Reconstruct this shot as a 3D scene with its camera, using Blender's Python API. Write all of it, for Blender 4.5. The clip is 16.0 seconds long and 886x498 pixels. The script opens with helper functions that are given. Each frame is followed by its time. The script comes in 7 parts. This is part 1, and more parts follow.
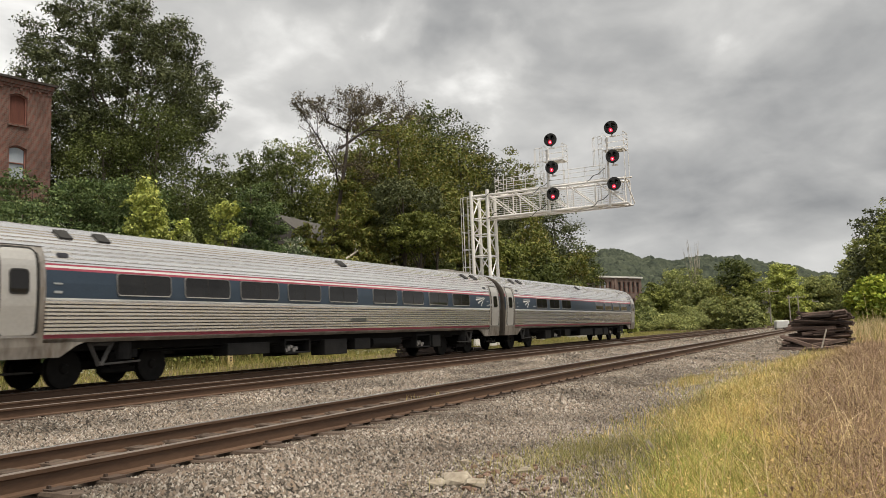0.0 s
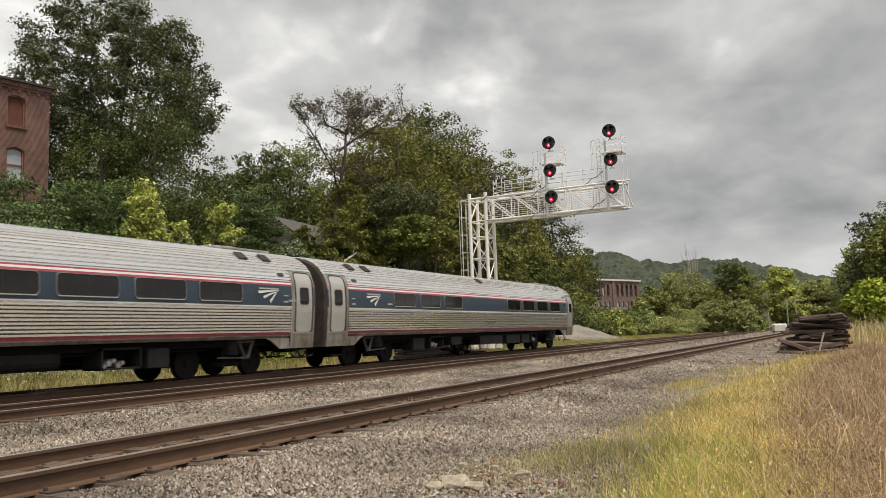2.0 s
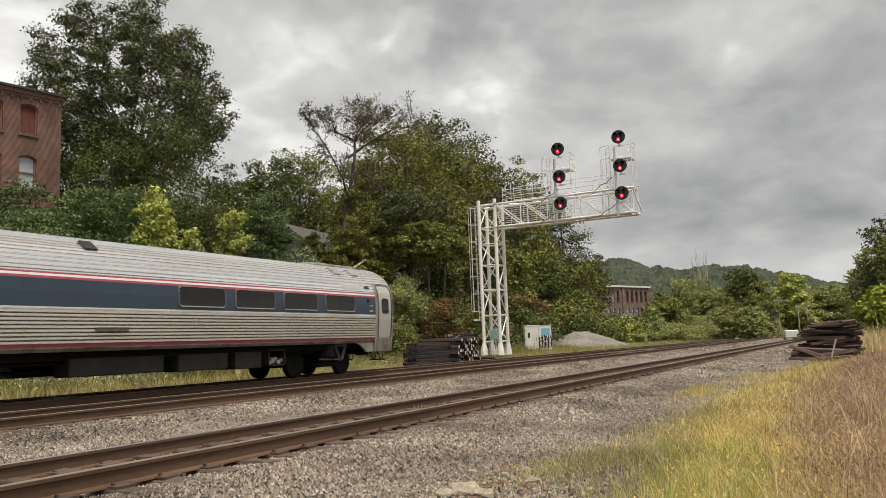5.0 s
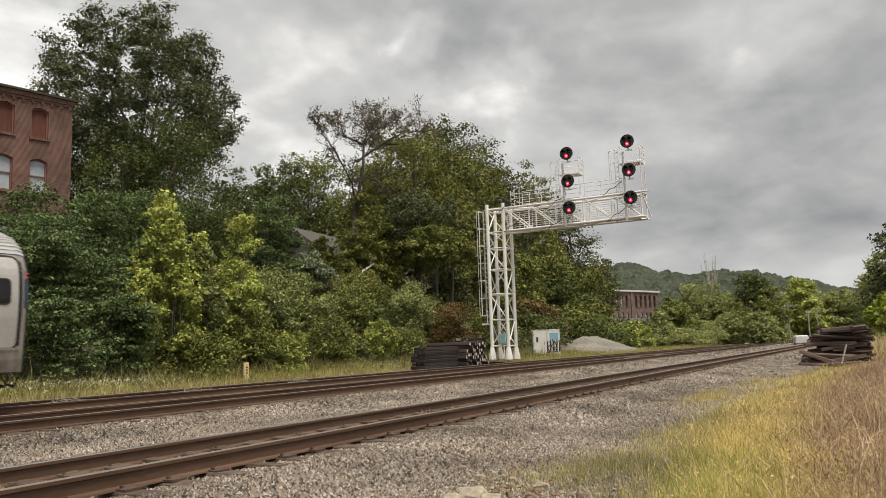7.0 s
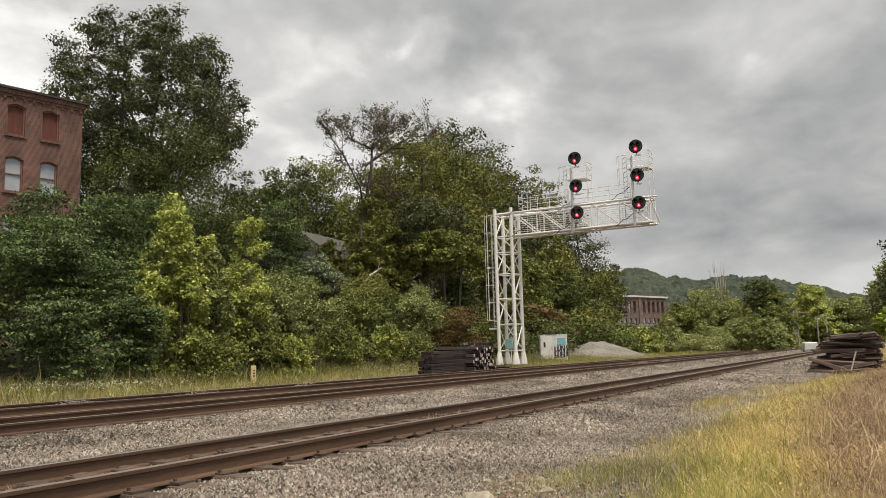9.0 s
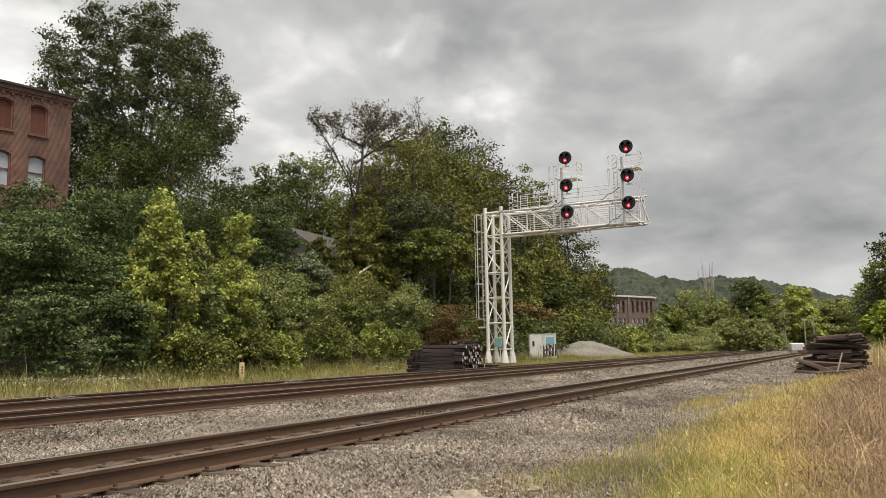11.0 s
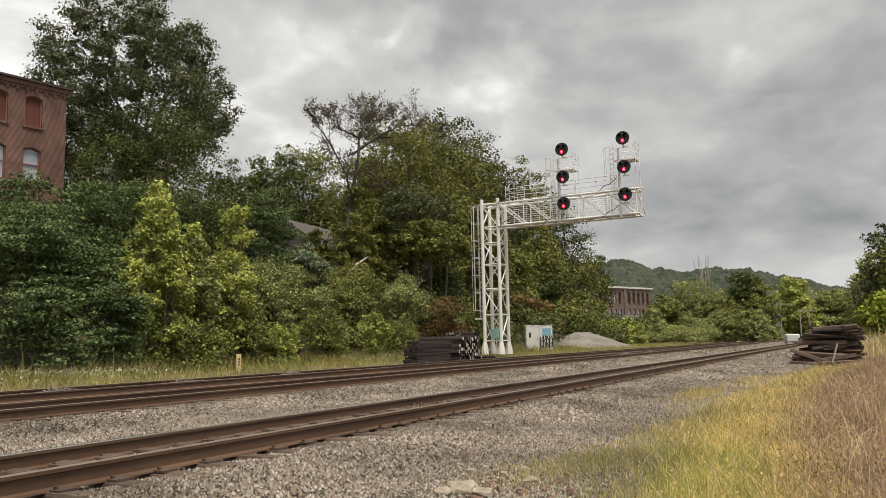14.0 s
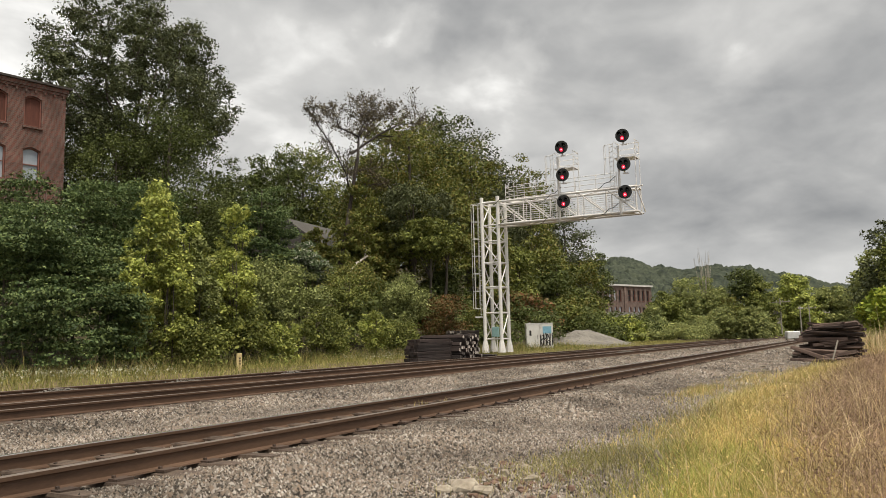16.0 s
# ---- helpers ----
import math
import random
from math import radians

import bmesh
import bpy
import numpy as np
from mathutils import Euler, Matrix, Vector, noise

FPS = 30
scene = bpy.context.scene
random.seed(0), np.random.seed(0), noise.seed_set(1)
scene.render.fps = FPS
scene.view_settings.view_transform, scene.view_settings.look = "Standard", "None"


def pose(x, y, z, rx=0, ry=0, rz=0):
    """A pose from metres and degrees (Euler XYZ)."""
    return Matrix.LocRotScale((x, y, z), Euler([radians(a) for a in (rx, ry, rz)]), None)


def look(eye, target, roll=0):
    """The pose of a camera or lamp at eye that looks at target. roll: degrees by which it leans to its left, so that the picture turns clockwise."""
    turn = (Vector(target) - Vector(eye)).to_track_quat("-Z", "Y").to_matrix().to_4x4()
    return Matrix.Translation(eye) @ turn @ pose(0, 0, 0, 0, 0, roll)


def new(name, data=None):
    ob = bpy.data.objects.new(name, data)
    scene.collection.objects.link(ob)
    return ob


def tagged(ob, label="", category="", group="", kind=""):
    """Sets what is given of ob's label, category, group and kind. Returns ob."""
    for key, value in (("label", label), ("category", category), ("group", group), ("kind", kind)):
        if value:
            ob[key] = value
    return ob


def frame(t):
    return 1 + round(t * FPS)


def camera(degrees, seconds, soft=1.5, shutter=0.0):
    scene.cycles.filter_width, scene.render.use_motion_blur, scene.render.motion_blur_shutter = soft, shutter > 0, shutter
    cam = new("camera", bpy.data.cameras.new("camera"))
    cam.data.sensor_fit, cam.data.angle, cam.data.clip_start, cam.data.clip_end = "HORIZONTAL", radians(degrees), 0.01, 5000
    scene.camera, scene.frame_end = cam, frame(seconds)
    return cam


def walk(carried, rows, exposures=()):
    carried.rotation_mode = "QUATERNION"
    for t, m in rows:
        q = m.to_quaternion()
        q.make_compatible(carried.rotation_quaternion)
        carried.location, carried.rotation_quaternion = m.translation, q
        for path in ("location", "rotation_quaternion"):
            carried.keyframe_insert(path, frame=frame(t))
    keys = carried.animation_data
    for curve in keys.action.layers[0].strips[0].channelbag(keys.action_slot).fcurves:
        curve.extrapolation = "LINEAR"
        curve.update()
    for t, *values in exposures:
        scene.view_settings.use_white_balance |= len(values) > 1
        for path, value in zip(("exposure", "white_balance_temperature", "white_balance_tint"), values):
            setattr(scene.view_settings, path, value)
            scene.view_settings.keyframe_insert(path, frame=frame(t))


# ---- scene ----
FOV, EYE = 58.85, (0.0, 0.0, 0.97)
# seconds, heading from the track's line, tilt, lean (degrees)
PATH = [
    (0, 27.581, 6.093, -2.124),
    (0.5, 27.538, 6.188, -2.114),
    (1, 27.484, 6.214, -2.139),
    (1.5, 27.440, 6.238, -2.060),
    (2, 27.433, 6.285, -2.014),
    (2.5, 27.432, 6.342, -1.995),
    (3, 27.589, 6.411, -2.027),
    (3.5, 27.634, 6.478, -1.916),
    (4, 27.786, 6.571, -1.914),
    (6.5, 28.494, 7.099, -2.044),
    (7, 28.694, 7.108, -1.851),
    (7.5, 28.959, 7.130, -1.730),
    (8, 29.192, 7.224, -1.578),
    (8.5, 29.287, 7.332, -1.529),
    (9, 29.246, 7.440, -1.478),
    (11.5, 28.284, 7.145, -1.033),
    (12, 28.104, 6.934, -1.079),
    (12.5, 28.040, 6.780, -1.119),
    (13, 28.098, 6.712, -1.127),
    (13.5, 28.176, 6.703, -1.110),
    (14, 28.273, 6.676, -1.134),
    (14.5, 28.322, 6.666, -1.158),
    (15, 28.345, 6.618, -1.226),
    (15.5, 28.347, 6.579, -1.296),
    (16, 28.280, 6.561, -1.363),
]


def aim(yaw, tilt, lean):
    a, b = radians(yaw), radians(tilt)
    way = Vector((math.cos(a) * math.cos(b), math.sin(a) * math.cos(b), math.sin(b)))
    return look(EYE, Vector(EYE) + way * 10, lean)


cam = camera(FOV, 16.0, 0.5, 0.25)
walk(cam, [(t, aim(a, b, c)) for t, a, b, c in PATH], [(0.0, 0.0), (16.0, 0.0)])


# ---- sky and light ----
def link(nt, a, b):
    nt.links.new(a, b)


def overcast_sky():
    world = bpy.data.worlds.new("overcast_sky")
    world.use_nodes = True
    scene.world = world
    nt = world.node_tree
    nd = nt.nodes
    bg = nd["Background"]
    sky = nd.new("ShaderNodeTexSky")
    sky.sky_type, sky.sun_disc = "NISHITA", False
    sky.sun_elevation, sky.sun_rotation = radians(42), radians(200)
    sky.air_density, sky.dust_density = 1.0, 3.0
    grey = nd.new("ShaderNodeHueSaturation")
    grey.inputs["Saturation"].default_value = 0.12
    grey.inputs["Value"].default_value = 0.055
    link(nt, sky.outputs[0], grey.inputs["Color"])
    # cloud deck: directions spread over a flat layer
    tc = nd.new("ShaderNodeTexCoord")
    sep = nd.new("ShaderNodeSeparateXYZ")
    link(nt, tc.outputs["Generated"], sep.inputs[0])
    up = nd.new("ShaderNodeMath")
    up.operation = "MAXIMUM"
    link(nt, sep.outputs[2], up.inputs[0])
    up.inputs[1].default_value = 0.0
    lift = nd.new("ShaderNodeMath")
    link(nt, up.outputs[0], lift.inputs[0])
    lift.inputs[1].default_value = 0.42
    deck = nd.new("ShaderNodeVectorMath")
    deck.operation = "DIVIDE"
    spread_out = nd.new("ShaderNodeCombineXYZ")
    for k in range(3):
        link(nt, lift.outputs[0], spread_out.inputs[k])
    link(nt, tc.outputs["Generated"], deck.inputs[0])
    link(nt, spread_out.outputs[0], deck.inputs[1])
    mp = nd.new("ShaderNodeMapping")
    mp.inputs["Location"].default_value = CLOUD_SHIFT
    mp.inputs["Rotation"].default_value = (0, 0, radians(CLOUD_TURN))
    mp.inputs["Scale"].default_value = (1.0, 1.0, 1.2)
    link(nt, deck.outputs[0], mp.inputs[0])
    big, small = nd.new("ShaderNodeTexNoise"), nd.new("ShaderNodeTexNoise")
    for n, s, d, di in ((big, 2.5, 5, 0.35), (small, 6.5, 7, 0.3)):
        n.inputs["Scale"].default_value, n.inputs["Detail"].default_value = s, d
        n.inputs["Distortion"].default_value, n.inputs["Roughness"].default_value = di, 0.5
        link(nt, mp.outputs[0], n.inputs["Vector"])
    mix = nd.new("ShaderNodeMix")
    mix.inputs["Factor"].default_value = 0.36
    link(nt, big.outputs["Fac"], mix.inputs["A"])
    link(nt, small.outputs["Fac"], mix.inputs["B"])
    ramp = nd.new("ShaderNodeValToRGB")
    e = ramp.color_ramp.elements
    e[0].position, e[0].color = 0.29, (0.215, 0.22, 0.226, 1)
    e[1].position, e[1].color = 0.72, (0.86, 0.85, 0.82, 1)
    a = e.new(0.465)
    a.color = (0.365, 0.365, 0.36, 1)
    b = e.new(0.59)
    b.color = (0.51, 0.505, 0.49, 1)
    # brighter breaks and darker swells in the deck, ragged by noise
    rag, off = nd.new("ShaderNodeTexNoise"), nd.new("ShaderNodeVectorMath")
    rag.inputs["Scale"].default_value, rag.inputs["Detail"].default_value = 11, 7
    link(nt, tc.outputs["Generated"], rag.inputs["Vector"])
    off.operation = "MULTIPLY_ADD"
    link(nt, rag.outputs["Color"], off.inputs[0])
    off.inputs[1].default_value, off.inputs[2].default_value = (0.13, 0.13, 0.13), (-0.065, -0.065, -0.065)
    way = nd.new("ShaderNodeVectorMath")
    link(nt, tc.outputs["Generated"], way.inputs[0])
    link(nt, off.outputs[0], way.inputs[1])
    unit = nd.new("ShaderNodeVectorMath")
    unit.operation = "NORMALIZE"
    link(nt, way.outputs[0], unit.inputs[0])
    total = mix.outputs["Result"]
    for d, spread, amount in CLOUD_BREAKS:
        dot, rg, ad = nd.new("ShaderNodeVectorMath"), nd.new("ShaderNodeMapRange"), nd.new("ShaderNodeMath")
        dot.operation = "DOT_PRODUCT"
        link(nt, unit.outputs[0], dot.inputs[0])
        dot.inputs[1].default_value = Vector(d).normalized()
        rg.interpolation_type = "SMOOTHSTEP"
        rg.inputs["From Min"].default_value, rg.inputs["From Max"].default_value = math.cos(radians(spread)), 1.0
        rg.inputs["To Min"].default_value, rg.inputs["To Max"].default_value = 0.0, amount
        link(nt, dot.outputs["Value"], rg.inputs["Value"])
        link(nt, total, ad.inputs[0])
        link(nt, rg.outputs[0], ad.inputs[1])
        total = ad.outputs[0]
    link(nt, total, ramp.inputs[0])
    add = nd.new("ShaderNodeMix")
    add.data_type, add.blend_type = "RGBA", "MIX"
    add.inputs["Factor"].default_value = 0.88
    link(nt, grey.outputs[0], add.inputs["A"])
    link(nt, ramp.outputs[0], add.inputs["B"])
    # pale band above the horizon
    hz = nd.new("ShaderNodeMapRange")
    hz.inputs["From Min"].default_value, hz.inputs["From Max"].default_value = 0.03, 0.13
    hz.inputs["To Min"].default_value, hz.inputs["To Max"].default_value = 0.75, 0.0
    link(nt, up.outputs[0], hz.inputs["Value"])
    pale = nd.new("ShaderNodeMix")
    pale.data_type = "RGBA"
    pale.inputs["B"].default_value = (0.53, 0.53, 0.52, 1)
    link(nt, hz.outputs[0], pale.inputs["Factor"])
    link(nt, add.outputs["Result"], pale.inputs["A"])
    link(nt, pale.outputs["Result"], bg.inputs["Color"])
    bg.inputs["Strength"].default_value = SKY_STRENGTH


# direction, spread in degrees, brighter or darker
CLOUD_BREAKS = [((0.880, 0.300, 0.350), 9.0, -0.03), ((0.965, 0.050, 0.260), 8.0, 0.03), ((0.735, 0.590, 0.320), 11.0, 0.031), ((0.600, 0.720, 0.350), 10.0, 0.04), ((0.975, 0.120, 0.175), 9.0, -0.03),
                ((0.864, 0.381, 0.328), 3.4, 0.072), ((0.851, 0.426, 0.308), 3.6, 0.043), ((0.871, 0.349, 0.345), 2.2, 0.06),
                ((0.797, 0.470, 0.380), 2.6, 0.085), ((0.775, 0.493, 0.395), 2.4, 0.06), ((0.698, 0.605, 0.383), 4.5, 0.037),
                ((0.704, 0.628, 0.333), 8.0, 0.031), ((0.495, 0.806, 0.325), 8.0, 0.085), ((0.947, 0.108, 0.302), 2.4, 0.05),
                ((0.945, 0.166, 0.281), 3.0, 0.019), ((0.961, 0.000, 0.278), 6.0, 0.019), ((0.995, 0.064, 0.079), 5.0, 0.019),
                ((0.801, 0.436, 0.409), 5.0, -0.023), ((0.910, 0.199, 0.364), 10.0, -0.045), ((0.921, 0.247, 0.300), 5.0, -0.013),
                ((0.839, 0.386, 0.383), 4.5, -0.05), ((0.981, 0.117, 0.155), 9.0, -0.027), ((0.983, 0.055, 0.175), 8.0, -0.018),
                ((0.972, 0.021, 0.233), 6.0, -0.018), ((0.892, 0.337, 0.302), 3.5, -0.013), ((0.731, 0.545, 0.410), 5.0, -0.018),
                ((0.969, 0.178, 0.174), 7.0, -0.023), ((0.953, 0.116, 0.281), 3.0, -0.013)]
CLOUD_SHIFT, CLOUD_TURN, SKY_STRENGTH = (0.35, 0.2, 0.0), 20, 1.38
overcast_sky()
sun_data = bpy.data.lights.new("sun", "SUN")
sun_data.energy, sun_data.angle, sun_data.color = 4.2, radians(22), (1.0, 0.91, 0.76)
sun = new("sun", sun_data)
sun.matrix_world = look((0, 0, 60), (12, 20, 0))


# ---- materials ----
def mat(name, c1, c2, scale=3.0, rough=0.7, metal=0.0, bump=0.0, fine=60.0, stretch=(1, 1, 1), c3=None, rand=0.0, emit=None, spec=0.5):
    """A worn surface: two colours mixed by a large and a fine noise, with relief from the fine one."""
    m = bpy.data.materials.new(name)
    m.use_nodes = True
    nt = m.node_tree
    nd = nt.nodes
    bsdf = nd["Principled BSDF"]
    tc, mp = nd.new("ShaderNodeTexCoord"), nd.new("ShaderNodeMapping")
    mp.inputs["Scale"].default_value = stretch
    link(nt, tc.outputs["Object"], mp.inputs[0])
    n1, n2 = nd.new("ShaderNodeTexNoise"), nd.new("ShaderNodeTexNoise")
    for n, s in ((n1, scale), (n2, fine)):
        n.inputs["Scale"].default_value, n.inputs["Detail"].default_value = s, 5
        n.inputs["Roughness"].default_value = 0.6
        link(nt, mp.outputs[0], n.inputs["Vector"])
    mixf = nd.new("ShaderNodeMix")
    mixf.inputs["Factor"].default_value = 0.4
    link(nt, n1.outputs["Fac"], mixf.inputs["A"])
    link(nt, n2.outputs["Fac"], mixf.inputs["B"])
    ramp = nd.new("ShaderNodeValToRGB")
    e = ramp.color_ramp.elements
    e[0].position, e[0].color = 0.36, (*c1, 1)
    e[1].position, e[1].color = 0.64, (*c2, 1)
    if c3:
        k = e.new(0.72)
        k.color = (*c3, 1)
    fac = mixf.outputs["Result"]
    if rand:
        info = nd.new("ShaderNodeObjectInfo")
        rm = nd.new("ShaderNodeMapRange")
        rm.inputs["To Min"].default_value, rm.inputs["To Max"].default_value = -rand, rand
        link(nt, info.outputs["Random"], rm.inputs["Value"])
        ad = nd.new("ShaderNodeMath")
        link(nt, fac, ad.inputs[0])
        link(nt, rm.outputs[0], ad.inputs[1])
        fac = ad.outputs[0]
    link(nt, fac, ramp.inputs[0])
    link(nt, ramp.outputs[0], bsdf.inputs["Base Color"])
    bsdf.inputs["Roughness"].default_value, bsdf.inputs["Metallic"].default_value = rough, metal
    bsdf.inputs["Specular IOR Level"].default_value = spec
    if bump:
        bp = nd.new("ShaderNodeBump")
        bp.inputs["Strength"].default_value, bp.inputs["Distance"].default_value = bump, 0.02
        link(nt, mixf.outputs["Result"], bp.inputs["Height"])
        link(nt, bp.outputs[0], bsdf.inputs["Normal"])
    if emit:
        bsdf.inputs["Emission Color"].default_value = (*emit[:3], 1)
        bsdf.inputs["Emission Strength"].default_value = emit[3]
    return m


def leaf_mat(name, colours, rough=0.5, through_light=0.17):
    """Leaves, each with a tone of its own out of a few colours."""
    m = bpy.data.materials.new(name)
    m.use_nodes = True
    nt = m.node_tree
    nd = nt.nodes
    bsdf, out = nd["Principled BSDF"], nd["Material Output"]
    geo, ramp = nd.new("ShaderNodeNewGeometry"), nd.new("ShaderNodeValToRGB")
    e = ramp.color_ramp.elements
    e[0].color, e[1].color = (*colours[0], 1), (*colours[-1], 1)
    for i, c in enumerate(colours[1:-1]):
        k = e.new((i + 1) / (len(colours) - 1))
        k.color = (*c, 1)
    link(nt, geo.outputs["Random Per Island"], ramp.inputs[0])
    tc, n1 = nd.new("ShaderNodeTexCoord"), nd.new("ShaderNodeTexNoise")
    n1.inputs["Scale"].default_value, n1.inputs["Detail"].default_value = 0.55, 3
    link(nt, tc.outputs["Object"], n1.inputs["Vector"])
    vary = nd.new("ShaderNodeMapRange")
    vary.inputs["From Min"].default_value, vary.inputs["From Max"].default_value = 0.3, 0.7
    vary.inputs["To Min"].default_value, vary.inputs["To Max"].default_value = 0.72, 1.6
    link(nt, n1.outputs["Fac"], vary.inputs["Value"])
    hs = nd.new("ShaderNodeHueSaturation")
    link(nt, ramp.outputs[0], hs.inputs["Color"])
    link(nt, vary.outputs[0], hs.inputs["Value"])
    link(nt, hs.outputs[0], bsdf.inputs["Base Color"])
    bsdf.inputs["Roughness"].default_value, bsdf.inputs["Specular IOR Level"].default_value = rough, 0.12
    tr, mx = nd.new("ShaderNodeBsdfTranslucent"), nd.new("ShaderNodeMixShader")
    link(nt, hs.outputs[0], tr.inputs["Color"])
    mx.inputs[0].default_value = through_light
    link(nt, bsdf.outputs[0], mx.inputs[1])
    link(nt, tr.outputs[0], mx.inputs[2])
    link(nt, mx.outputs[0], out.inputs["Surface"])
    return m


def brick_mat(name, c1, c2, mortar, sx=4.6, row=0.075):
    m = bpy.data.materials.new(name)
    m.use_nodes = True
    nt = m.node_tree
    nd = nt.nodes
    bsdf = nd["Principled BSDF"]
    tc = nd.new("ShaderNodeTexCoord")
    sep, com = nd.new("ShaderNodeSeparateXYZ"), nd.new("ShaderNodeCombineXYZ")
    link(nt, tc.outputs["Object"], sep.inputs[0])
    ad = nd.new("ShaderNodeMath")
    link(nt, sep.outputs[0], ad.inputs[0])
    link(nt, sep.outputs[1], ad.inputs[1])
    link(nt, ad.outputs[0], com.inputs[0])
    link(nt, sep.outputs[2], com.inputs[1])
    br = nd.new("ShaderNodeTexBrick")
    br.inputs["Scale"].default_value = 1.0
    br.inputs["Brick Width"].default_value, br.inputs["Row Height"].default_value = 0.22, row
    br.inputs["Mortar Size"].default_value = 0.015
    br.inputs["Color1"].default_value, br.inputs["Color2"].default_value = (*c1, 1), (*c2, 1)
    br.inputs["Mortar"].default_value = (*mortar, 1)
    link(nt, com.outputs[0], br.inputs["Vector"])
    n1 = nd.new("ShaderNodeTexNoise")
    n1.inputs["Scale"].default_value, n1.inputs["Detail"].default_value = 0.7, 6
    link(nt, tc.outputs["Object"], n1.inputs["Vector"])
    vr = nd.new("ShaderNodeMapRange")
    vr.inputs["From Min"].default_value, vr.inputs["From Max"].default_value = 0.3, 0.7
    vr.inputs["To Min"].default_value, vr.inputs["To Max"].default_value = 0.6, 1.25
    link(nt, n1.outputs["Fac"], vr.inputs["Value"])
    hs = nd.new("ShaderNodeHueSaturation")
    link(nt, br.outputs["Color"], hs.inputs["Color"])
    link(nt, vr.outputs[0], hs.inputs["Value"])
    link(nt, hs.outputs[0], bsdf.inputs["Base Color"])
    bsdf.inputs["Roughness"].default_value = 0.9
    bp = nd.new("ShaderNodeBump")
    bp.inputs["Strength"].default_value, bp.inputs["Distance"].default_value = 0.5, 0.01
    bp.invert = True
    link(nt, br.outputs["Fac"], bp.inputs["Height"])
    link(nt, bp.outputs[0], bsdf.inputs["Normal"])
    return m


def stone_mat(name, colours, rough=0.9):
    """Loose stones, each with a grey or brown of its own."""
    m = leaf_mat(name, colours, rough, 0.0)
    return m


